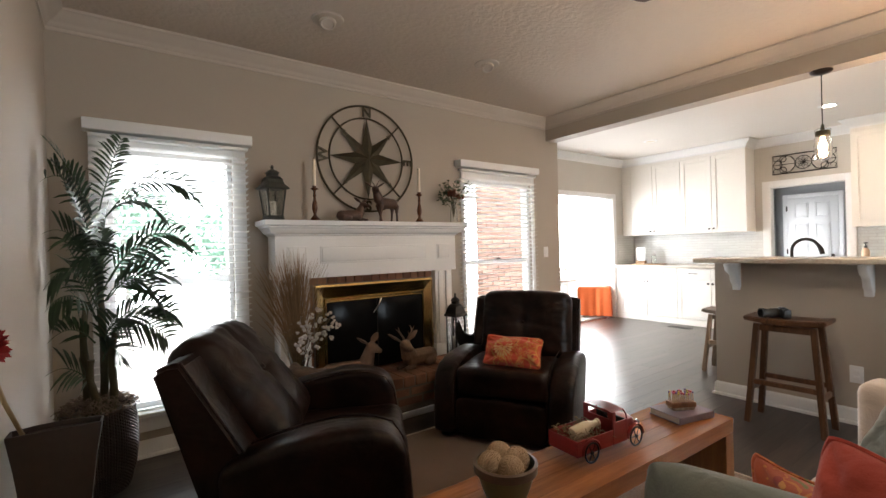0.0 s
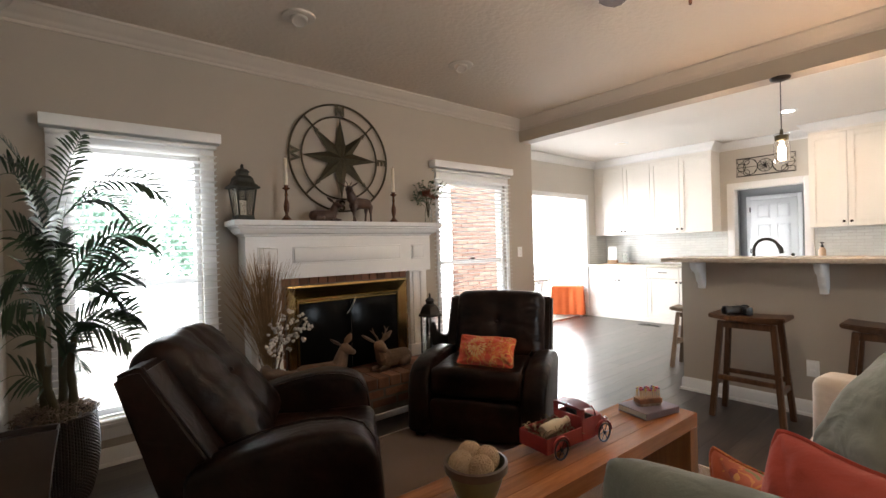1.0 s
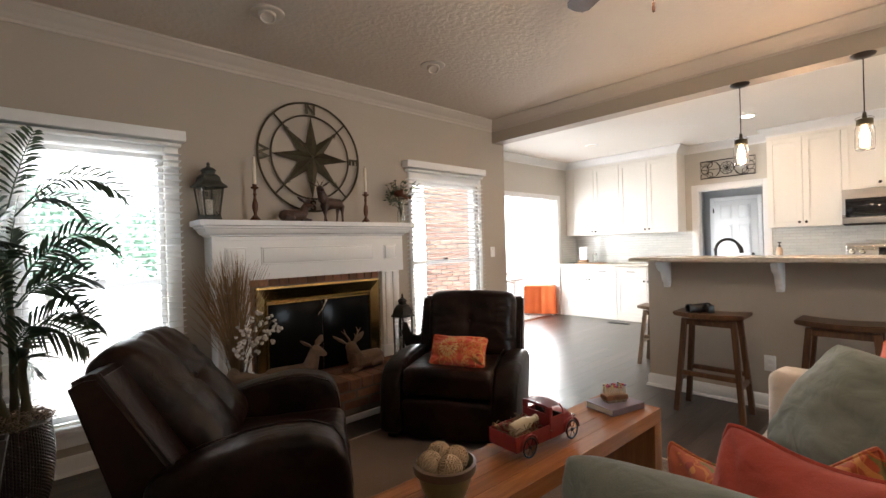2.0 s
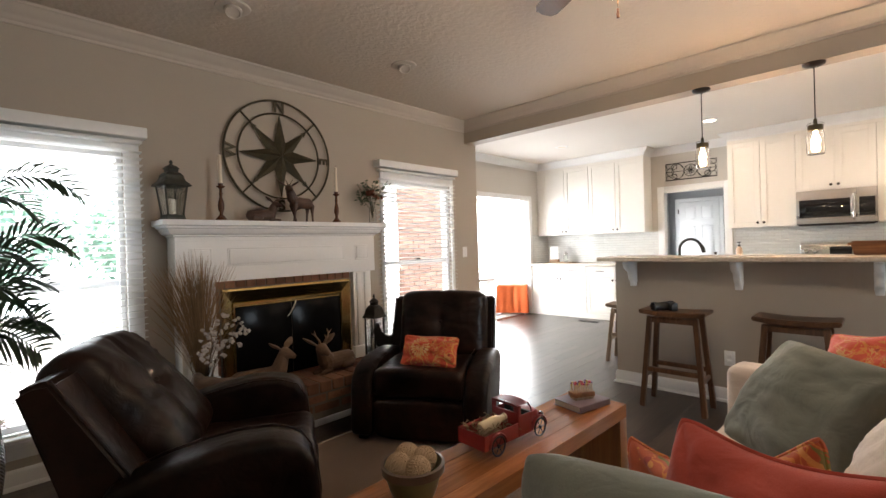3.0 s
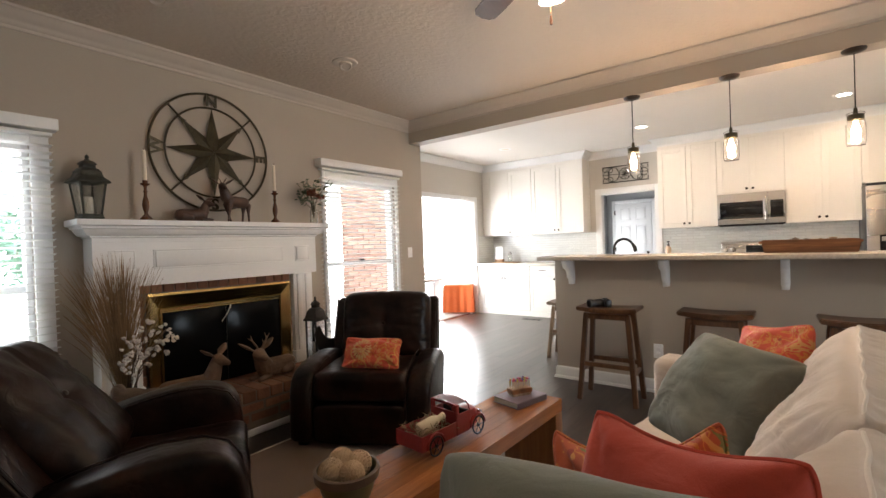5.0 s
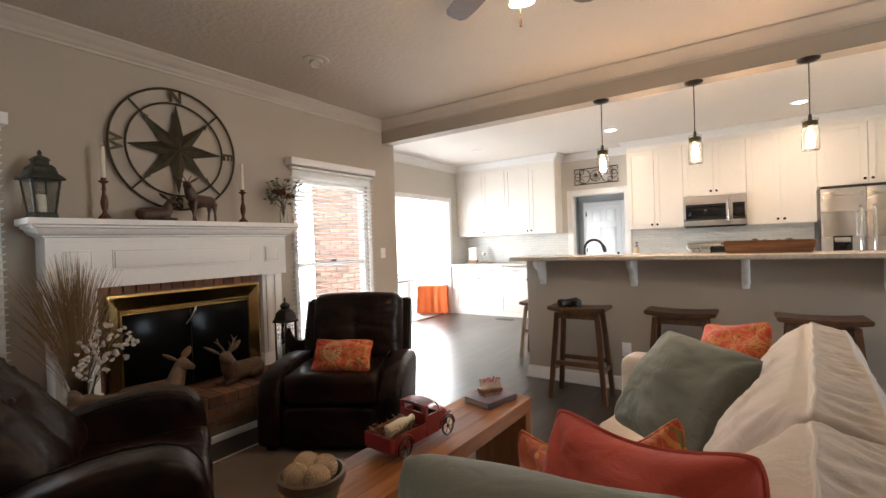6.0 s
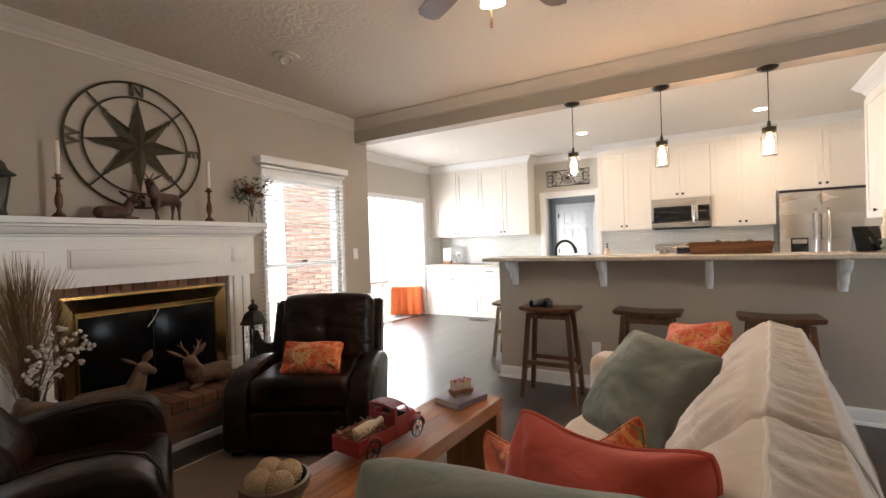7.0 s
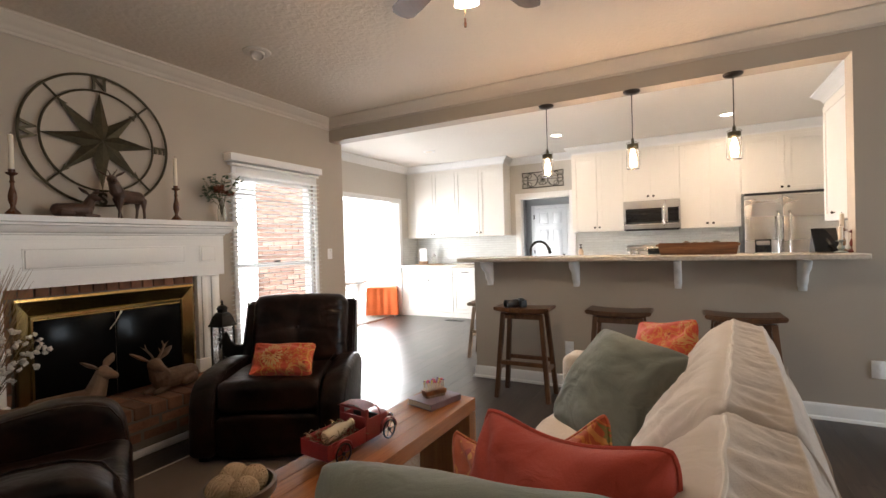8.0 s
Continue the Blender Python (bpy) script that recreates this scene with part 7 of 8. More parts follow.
def book_and_matches():
    bk = thing("book", pose(2.03, 0.985, TZ, 0, 0, -14), "grey-violet hardcover book lying on the coffee table", "book")
    part("cover", boxes((-0.105, 0.105, -0.080, -0.077, 0, 0.026), (-0.105, 0.105, -0.080, 0.080, 0.0, 0.0025), (-0.105, 0.105, -0.080, 0.080, 0.0265, 0.029), bevel=0.001, seg=1),
         surface("violet_grey_cover", (0.20, 0.17, 0.22), (0.15, 0.12, 0.17), rough=0.5, grain=30, broad=12, bump=0.08), bk)
    part("pages", boxes((-0.100, 0.100, -0.0765, 0.076, 0.0028, 0.0262)), surface("page_edge", (0.66, 0.60, 0.52), (0.58, 0.52, 0.44), rough=0.9, grain=200, bump=0.2, stretch=(1, 1, 12)), bk, smooth=0)
    z = TZ + 0.0295
    hd = thing("match_holder", pose(2.03, 0.985, z, 0, 0, -30), "small wooden block holding rows of coloured matches", "match holder")
    part("foot", boxes((-0.05, 0.05, -0.024, 0.024, 0.0, 0.012), bevel=0.002), surface("pale_patterned_wood", (0.52, 0.46, 0.36), (0.16, 0.10, 0.06), rough=0.6, grain=90, broad=40, bump=0.1), hd)
    part("block", boxes((-0.056, 0.056, -0.026, 0.026, 0.012, 0.034), bevel=0.002), TRAY_WOOD, hd)
    rng = random.Random(6)
    tips = [surface("tip_" + n, c, rough=0.7, bump=0.0) for n, c in (("pink", (0.55, 0.08, 0.16)), ("yellow", (0.62, 0.44, 0.06)), ("violet", (0.16, 0.06, 0.22)), ("red", (0.5, 0.04, 0.03)))]
    shaft = surface("pale_match_wood", (0.66, 0.48, 0.28), rough=0.8, bump=0.1)
    for i in range(11):
        for j in range(3):
            x, y = -0.048 + i * 0.0096, -0.016 + j * 0.016
            h = rng.uniform(0.028, 0.040)
            a, b = rng.uniform(-0.004, 0.004), rng.uniform(-0.004, 0.004)
            s = part("match", tube([(x, y, 0.03), (x + a, y + b, 0.034 + h)], 0.0017, 5), shaft, hd)
            part("match_head", lathe([(0.0, 0.0), (0.0038, 0.002), (0.0038, 0.008), (0, 0.010)], 6, Matrix.Translation((x + a, y + b, 0.033 + h))), tips[(i * 3 + j * 5) % 4], s)


book_and_matches()


def camera_prop():
    th = thing("photo_camera", pose(3.665, 1.085, 0.7225, 0, 0, -128), "black photo camera lying on a stool", "camera")
    part("body", boxes((-0.062, 0.062, -0.02, 0.02, 0.0, 0.058), (-0.018, 0.022, -0.015, 0.018, 0.058, 0.070), bevel=0.006, seg=2), BLACK_PLASTIC, th)
    part("grip", boxes((0.040, 0.066, -0.034, -0.018, 0.002, 0.054), bevel=0.007, seg=2), BLACK_PLASTIC, th)
    ln = part("lens", lathe([(0.0, 0.0), (0.027, 0.0), (0.031, 0.004), (0.031, 0.05), (0.029, 0.053), (0.029, 0.085), (0.034, 0.088), (0.034, 0.115), (0.030, 0.115), (0.028, 0.09), (0, 0.088)], 24, Matrix.Translation((-0.012, -0.02, 0.031)) @ Matrix.Rotation(radians(90), 4, "X")), BLACK_PLASTIC, th)
    part("focus_ring", lathe([(0.0308, 0.010), (0.0312, 0.012), (0.0312, 0.024), (0.0308, 0.026)], 24, Matrix.Translation((-0.012, -0.02, 0.031)) @ Matrix.Rotation(radians(90), 4, "X")), BLACK_METAL, ln)
    part("dial", lathe([(0.009, 0.0), (0.009, 0.006), (0, 0.007)], 14, Matrix.Translation((0.042, 0.002, 0.058))), BLACK_METAL, th)


camera_prop()

# ---- lights and fittings ----
GLOW_BULB = glowing("lit_bulb", (1.0, 0.80, 0.56), 14)
GLOW_SHADE = glowing("lit_frosted_shade", (1.0, 0.86, 0.66), 7)
GLOW_DISC = glowing("lit_recessed_lens", (1.0, 0.88, 0.72), 14)
JAR = glass("jar_glass", (1.0, 0.98, 0.95), 0.03, 1.3)
for y in PENDANT_Y:
    th = thing("pendant_lamp", pose(4.05, y, ZBEAM), "bronze pendant with a lit bulb in a glass jar", "pendant lamp", "pendants over the bar")
    part("canopy", lathe([(0.0, -0.026), (0.030, -0.025), (0.060, -0.014), (0.066, -0.004), (0.066, 0.0)], 28), DARK_BRONZE, th)
    part("cord", tube([(0, 0, -0.02), (0, 0, -0.40)], 0.0035, 6), DARK_BRONZE, th)
    part("socket", lathe([(0.004, -0.375), (0.010, -0.38), (0.012, -0.415), (0.040, -0.422), (0.043, -0.427), (0.043, -0.456), (0.040, -0.459), (0.020, -0.463), (0.0, -0.47)][::-1], 24), BRONZE, th)
    o = part("jar", lathe([(0.0, -0.624), (0.046, -0.622), (0.051, -0.60), (0.050, -0.485), (0.044, -0.47), (0.042, -0.455), (0.040, -0.455), (0.0415, -0.47), (0.0475, -0.486), (0.0485, -0.60), (0.044, -0.619), (0.0, -0.621)], 28), JAR, th, "clear mason jar glass")
    o.visible_shadow = False
    b = part("bulb", lathe([(0.012, -0.466), (0.013, -0.485), (0.021, -0.508), (0.027, -0.535), (0.022, -0.562), (0.0, -0.575)][::-1], 18), GLOW_BULB, th, "glowing warm bulb")
    b.visible_shadow = False
    part("bail_wire", tube([(0.046 * math.cos(q), 0.046 * math.sin(q), -0.432 + 0.020 * math.sin(q * 0.5)) for q in [math.pi * 2 * k / 20 for k in range(20)]], 0.0016, 5, closed=True), DARK_BRONZE, th)


def recessed(x, y, lit):
    th = thing("recessed_light", pose(x, y, ZC), "round white recessed ceiling light" + (", lit" if lit else ", unlit"), "recessed light")
    part("trim_ring", lathe([(0.060, -0.006), (0.085, -0.005), (0.092, -0.001), (0.092, 0.0), (0.060, 0.0), (0.060, -0.006)], 32), WHITE, th)
    part("lens", lathe([(0.0, -0.0045), (0.060, -0.0045), (0.060, -0.001)], 28), GLOW_DISC if lit else WAX, th)


for x, y in RECESSED:
    recessed(x, y, True)
recessed(6.12, 3.30, False)


def eyeball(x, y, rz):
    th = thing("ceiling_spot", pose(x, y, ZC, 0, 0, rz), "white eyeball ceiling spot, unlit", "ceiling light", "eyeball ceiling spots")
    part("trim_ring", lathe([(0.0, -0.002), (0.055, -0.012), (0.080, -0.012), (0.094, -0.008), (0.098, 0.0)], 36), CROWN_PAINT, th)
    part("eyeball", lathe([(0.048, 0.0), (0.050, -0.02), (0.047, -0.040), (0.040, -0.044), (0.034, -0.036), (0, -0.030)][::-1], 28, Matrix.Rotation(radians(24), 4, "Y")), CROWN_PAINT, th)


eyeball(1.105, 2.605, 70)
eyeball(2.383, 2.575, 70)


def ceiling_fan():
    th = thing("ceiling_fan", pose(1.99, 0.745, ZC), "ceiling fan with brown blades and lit glass shades", "ceiling fan")
    part("canopy", lathe([(0.0, -0.030), (0.05, -0.028), (0.085, -0.015), (0.09, 0.0)], 28), DARK_BRONZE, th)
    part("motor", lathe([(0.0, -0.195), (0.07, -0.195), (0.105, -0.17), (0.115, -0.12), (0.105, -0.06), (0.06, -0.03), (0.02, -0.02), (0.0, -0.02)], 32), DARK_BRONZE, th)
    part("switch_housing", lathe([(0.0, -0.26), (0.035, -0.255), (0.05, -0.23), (0.052, -0.195), (0.0, -0.195)], 24), DARK_BRONZE, th)
    wood = surface("walnut_blade", (0.085, 0.042, 0.024), (0.05, 0.026, 0.016), rough=0.4, grain=20, broad=5, bump=0.08, stretch=(0.4, 4, 4))
    for k in range(5):
        a = radians(FAN_TURN + 72 * k)
        m = Matrix.Rotation(a, 4, "Z") @ Matrix.Translation((0, 0, -0.11)) @ Matrix.Rotation(radians(11), 4, "X")
        bm = prism([(0.18, -0.045), (0.24, -0.058), (0.50, -0.068), (0.60, -0.066), (0.635, -0.045), (0.645, 0.0), (0.635, 0.045), (0.60, 0.066), (0.50, 0.068), (0.24, 0.058), (0.18, 0.045)], 0.008, "z")
        bmesh.ops.transform(bm, matrix=m, verts=bm.verts)
        bl = part("blade", bm, wood, th, "dark walnut fan blade")
        bm = prism([(0.09, -0.014), (0.17, -0.012), (0.22, -0.036), (0.26, -0.030), (0.26, 0.030), (0.22, 0.036), (0.17, 0.012), (0.09, 0.014)], 0.006, "z", at=-0.008)
        bmesh.ops.transform(bm, matrix=m, verts=bm.verts)
        part("blade_iron", bm, DARK_BRONZE, bl)
    for k in range(3):
        a = radians(20 + 120 * k)
        d = Vector((math.cos(a), math.sin(a), 0))
        part("lamp_arm", tube([tuple(d * 0.03 + Vector((0, 0, -0.23))), tuple(d * 0.075 + Vector((0, 0, -0.23)))], 0.009, 8), DARK_BRONZE, th)
        m = Matrix.Translation(d * 0.075 + Vector((0, 0, -0.22))) @ Matrix.Rotation(a, 4, "Z") @ Matrix.Rotation(radians(-38), 4, "Y")
        o = part("shade", lathe([(0.056, -0.085), (0.060, -0.080), (0.052, -0.05), (0.036, -0.02), (0.022, 0.0), (0.019, 0.0), (0.033, -0.022), (0.049, -0.052), (0.056, -0.085)], 24, m), GLOW_SHADE, th, "lit frosted glass shade")
        o.visible_shadow = False
    part("pull_chain", tube([(0.0, 0.0, -0.25), (0.0, 0.0, -0.41)], 0.0012, 5), BRASS, th)
    part("chain_fob", lathe([(0.0, -0.452), (0.006, -0.448), (0.007, -0.432), (0.004, -0.418), (0.005, -0.41), (0, -0.406)], 12), DARK_WOOD, th)


FAN_TURN = 60
ceiling_fan()


def wall_plate(m, label, kind_of):
    th = thing(kind_of, m, label, "wall plate")
    part("plate", boxes((-0.036, 0.036, -0.006, 0.0, -0.058, 0.058), bevel=0.003), WHITE, th)
    if kind_of == "light_switch":
        part("rocker", boxes((-0.006, 0.006, -0.014, -0.004, -0.012, 0.014), bevel=0.002), WHITE, th)
        for z in (-0.03, 0.03):
            part("screw", lathe([(0.003, 0), (0.003, 0.001), (0, 0.0015)], 8, Matrix.Translation((0, -0.006, z)) @ Matrix.Rotation(radians(90), 4, "X")), STEEL, th)
    else:
        for z in (-0.022, 0.022):
            part("socket", boxes((-0.016, 0.016, -0.008, -0.004, z - 0.014, z + 0.014), bevel=0.004), WHITE, th)


wall_plate(pose(3.955, W, 1.18), "white double light switch plate", "light_switch")
wall_plate(pose(B, 0.775, 0.335, 0, 0, -90), "white outlet plate on the half wall", "outlet")
wall_plate(pose(B, -1.19, 0.36, 0, 0, -90), "white outlet plate on the wall", "outlet")

# ---- on the bar and in the kitchen ----
BT = ZBAR + 0.0005


def dough_tray():
    th = thing("wooden_tray", pose(4.10, -0.185, BT, 0, 0, 1), "rustic red-brown wooden dough tray on the bar", "tray")
    bm = bmesh.new()
    rows = []
    for zx, zy, z in ((0.096, 0.250, 0.0), (0.108, 0.265, 0.088), (0.098, 0.255, 0.088), (0.086, 0.240, 0.014)):
        rows.append([bm.verts.new((sx * zx, sy * zy, z)) for sx, sy in ((-1, -1), (1, -1), (1, 1), (-1, 1))])
    for a, b in zip(rows, rows[1:]):
        for i in range(4):
            bm.faces.new((a[i], a[(i + 1) % 4], b[(i + 1) % 4], b[i]))
    bm.faces.new(list(reversed(rows[0])))
    bm.faces.new(rows[-1])
    bmesh.ops.recalc_face_normals(bm, faces=bm.faces)
    bmesh.ops.bevel(bm, geom=list(bm.edges), offset=0.005, segments=2, affect="EDGES", clamp_overlap=True)
    part("trough", lump(bm, 0.003, 9), TRAY_WOOD, th)
    for s in (-1, 1):
        part("grip", boxes((-0.03, 0.03, s * 0.262 - 0.02, s * 0.262 + 0.02, 0.062, 0.080), bevel=0.006), TRAY_WOOD, th)
    for i, (x, y, z, r) in enumerate(((0.0, 0.07, 0.068, 0.035), (0.02, 0.01, 0.062, 0.034), (-0.01, -0.13, 0.070, 0.034), (0.01, -0.07, 0.064, 0.03))):
        o = link("decor_ball", lump(lathe([(0.0, -r), (r * 0.6, -r * 0.8), (r, 0), (r * 0.6, r * 0.8), (0, r)], 14), 0.004, 40, i), DRIFT, smooth=70)
        o.matrix_basis = pose(4.10 + x, -0.185 + y, BT + z)
        tagged(o, "dark woven decorative ball in the tray", "decor ball", "balls in the tray")


dough_tray()
tb = thing("tablet_stand", pose(4.11, -0.945, BT, 0, 0, 8), "black tablet leaning in a triangular stand on the bar", "tablet")
bm = prism([(-0.07, 0.0), (0.055, 0.0), (0.0, 0.165)], 0.125, "y")
bmesh.ops.bevel(bm, geom=list(bm.edges), offset=0.004, segments=2, affect="EDGES", clamp_overlap=True)
part("stand", bm, BLACK_PLASTIC, tb)
bm = boxes((-0.004, 0.004, -0.072, 0.072, 0.0, 0.175), bevel=0.003)
bmesh.ops.transform(bm, matrix=Matrix.Translation((-0.078, 0, 0.006)) @ Matrix.Rotation(radians(24), 4, "Y"), verts=bm.verts)
part("screen", bm, BLACK_GLASS, tb, "dark glass screen")
RED_WOOD = surface("red_painted_wood", (0.20, 0.03, 0.022), (0.13, 0.02, 0.016), rough=0.4, bump=0.05)
GREY_GREEN = surface("grey_green_paint", (0.26, 0.29, 0.25), (0.18, 0.20, 0.17), rough=0.5, bump=0.08)
TAN_WOOD = surface("tan_turned_wood", (0.36, 0.22, 0.11), (0.25, 0.14, 0.07), rough=0.45, bump=0.08)
candlestick(4.08, -1.098, BT, 0.15, 0.0, "short red turned wood candlestick on the bar", RED_WOOD)
candlestick(4.17, -1.062, BT, 0.165, 0.10, "tan turned wood candlestick with a taper on the bar", TAN_WOOD)
candlestick(4.00, -1.015, BT, 0.085, 0.09, "small grey-green candlestick on the bar", GREY_GREEN)


def faucet():
    th = thing("faucet", pose(4.66, 1.300, 0.8895), "black gooseneck kitchen faucet behind the bar", "faucet")
    part("base", lathe([(0.028, 0.0), (0.028, 0.01), (0.018, 0.03), (0.015, 0.06), (0.0, 0.06)], 20), BLACK_METAL, th)
    pts = [(0, 0.09, 0.05), (0, 0.09, 0.26)] + [(0, 0.09 - 0.095 + 0.095 * math.cos(q), 0.26 + 0.10 * math.sin(q)) for q in [math.pi * i / 12 for i in range(1, 11)]]
    pts = [(0, p[1] - 0.09, p[2]) for p in pts]
    part("spout", tube(pts, 0.0125, 10), BLACK_METAL, th)
    e = Vector(pts[-1])
    part("spray_head", tube([tuple(e), tuple(e + Vector((0, -0.018, -0.03))), tuple(e + Vector((0, -0.028, -0.075)))], [0.014, 0.018, 0.017], 12), BLACK_METAL, th)
    part("lever", tube([(0.02, 0, 0.05), (0.07, 0, 0.085)], 0.006, 8), BLACK_METAL, th)


faucet()
sp = thing("soap_bottle", pose(6.98, 1.25, 0.8895), "peach glass bottle with a black pump on the counter", "bottle")
part("bottle", lathe([(0.0, 0.0), (0.034, 0.0), (0.036, 0.01), (0.036, 0.20), (0.028, 0.225), (0.014, 0.24), (0.0, 0.24)], 20), surface("peach_glaze", (0.66, 0.48, 0.34), (0.60, 0.42, 0.29), rough=0.25, bump=0.02), sp)
part("pump", lathe([(0.016, 0.24), (0.016, 0.262), (0.006, 0.265), (0.006, 0.285), (0.020, 0.288), (0.020, 0.302), (0.0, 0.304)], 14), BLACK_PLASTIC, sp)

cb = thing("cutting_board", pose(7.15, 3.93, 0.8895, 0, 0, 3), "round-edged tan wooden board on the counter", "cutting board")
part("board", boxes((-0.11, 0.11, -0.24, 0.24, 0.0, 0.018), bevel=0.007, seg=3), TAN_WOOD, cb)
sg = thing("counter_sign", pose(7.17, 4.08, 0.908), "small white framed sign on a wooden block", "sign")
part("block", boxes((-0.03, 0.03, -0.085, 0.085, 0.0, 0.045), bevel=0.004), TAN_WOOD, sg)
board = part("board", boxes((-0.006, 0.006, -0.075, 0.075, 0.046, 0.27), bevel=0.003), WHITE, sg)
for i, (w, z) in enumerate(((0.045, 0.225), (0.055, 0.195), (0.035, 0.165), (0.05, 0.13))):
    part("text_bar", boxes((-0.0085, -0.0065, -w, w, z - 0.006, z + 0.006)), surface("grey_ink", (0.35, 0.35, 0.35), rough=0.8, bump=0.0), board, smooth=0)
jr = thing("glass_jar", pose(7.17, 3.86, 0.908), "small clear glass jar with a metal lid", "jar")
o = part("jar", lathe([(0.0, 0.0), (0.036, 0.0), (0.038, 0.008), (0.038, 0.12), (0.030, 0.135), (0.028, 0.135), (0.034, 0.12), (0.034, 0.01), (0, 0.006)], 22), CLEAR, jr)
part("lid", lathe([(0.033, 0.135), (0.033, 0.16), (0.012, 0.165), (0.012, 0.178), (0, 0.18)], 20), STEEL, jr)


def scroll_panel():
    y0, y1, z0, z1 = 1.595, 2.29, 2.155, 2.405
    th = thing("scroll_panel", pose(KW - 0.02, (y0 + y1) / 2, (z0 + z1) / 2), "black wrought iron scroll panel over the doorway", "wall art")
    a, b = (y1 - y0) / 2, (z1 - z0) / 2
    part("frame", tube([(0, -a, -b), (0, a, -b), (0, a, b), (0, -a, b)], 0.008, 6, closed=True), BLACK_METAL, th)
    def ring(cy, cz, r, r2=None, n=22):
        return tube([(0, cy + r * math.cos(2 * math.pi * i / n), cz + (r2 or r) * math.sin(2 * math.pi * i / n)) for i in range(n)], 0.005, 5, closed=True)
    part("medallion", ring(0, 0, 0.088), BLACK_METAL, th)
    for k in range(8):
        q = math.pi * k / 4
        part("petal", tube([(0, 0, 0), (0, 0.05 * math.cos(q - 0.25), 0.05 * math.sin(q - 0.25)), (0, 0.086 * math.cos(q), 0.086 * math.sin(q)), (0, 0.05 * math.cos(q + 0.25), 0.05 * math.sin(q + 0.25)), (0, 0.0, 0.001)], 0.0038, 5), BLACK_METAL, th)
    for s in (-1, 1):
        part("scroll", ring(s * 0.175, 0.0, 0.085, 0.11), BLACK_METAL, th)
        part("scroll", ring(s * 0.285, 0.0, 0.05, 0.055), BLACK_METAL, th)
        for u in (-1, 1):
            part("scroll", ring(s * 0.225, u * 0.075, 0.038), BLACK_METAL, th)
            pts = [(0, s * (0.31 - 0.03 * math.cos(q)), u * (0.085 - 0.03 * math.sin(q))) for q in [i * 0.5 for i in range(9)]]
            part("scroll", tube(pts, 0.0042, 5), BLACK_METAL, th)
            part("scroll", tube([(0, s * 0.09, u * 0.03), (0, s * 0.14, u * 0.10), (0, s * 0.20, u * 0.118)], 0.0042, 5), BLACK_METAL, th)
        part("crossbar", tube([(0, s * 0.09, 0), (0, s * a, 0)], 0.0045, 5), BLACK_METAL, th)


scroll_panel()
vent = thing("floor_vent", pose(6.66, 3.22, 0.0005), "dark metal floor register by the cabinets", "floor vent")
part("frame", boxes((-0.055, 0.055, -0.155, -0.145, 0, 0.004), (-0.055, 0.055, 0.145, 0.155, 0, 0.004), (-0.055, -0.045, -0.145, 0.145, 0, 0.004), (0.045, 0.055, -0.145, 0.145, 0, 0.004)), BLACK_METAL, vent, smooth=0)
for i in range(12):
    part("slat", boxes((-0.045, 0.045, -0.138 + i * 0.024, -0.128 + i * 0.024, 0.0, 0.0035)), BLACK_METAL, vent, smooth=0)

# ---- sunroom ----
SUNZ = 2.6
wall("wall_sunroom_north", "x", 3.6, 10.2, 8.6, 8.72, 0, SUNZ, [(3.9, 5.8, 0.35, 2.4), (6.0, 7.9, 0.35, 2.4), (8.1, 9.9, 0.35, 2.4)], WHITE, "white sunroom wall of wide windows")
wall("wall_sunroom_east", "y", WK + 0.15, 8.6, 10.2, 10.32, 0, SUNZ, [(4.9, 6.5, 0.35, 2.4), (6.7, 8.3, 0.35, 2.4)], WHITE, "white sunroom side wall with windows")
wall("wall_sunroom_west", "y", WK + 0.15, 8.6, 3.48, 3.6, 0, SUNZ, [(6.0, 8.3, 0.35, 2.4)], WHITE, "white sunroom side wall")
tagged(link("ceiling_sunroom", boxes((3.48, 10.32, WK + 0.15, 8.72, SUNZ, SUNZ + 0.1)), WHITE, smooth=0), "white sunroom ceiling", "ceiling", kind="structure")
tagged(link("backdrop", boxes((3.0, 14.0, 10.4, 10.45, -0.34, 5.0), (11.6, 11.65, 3.0, 10.4, -0.34, 5.0)), glowing("hazy_bright_sky", (0.96, 0.98, 1.0), 6.0), smooth=0), "white hazy sky beyond the sunroom windows", "backdrop", kind="structure")


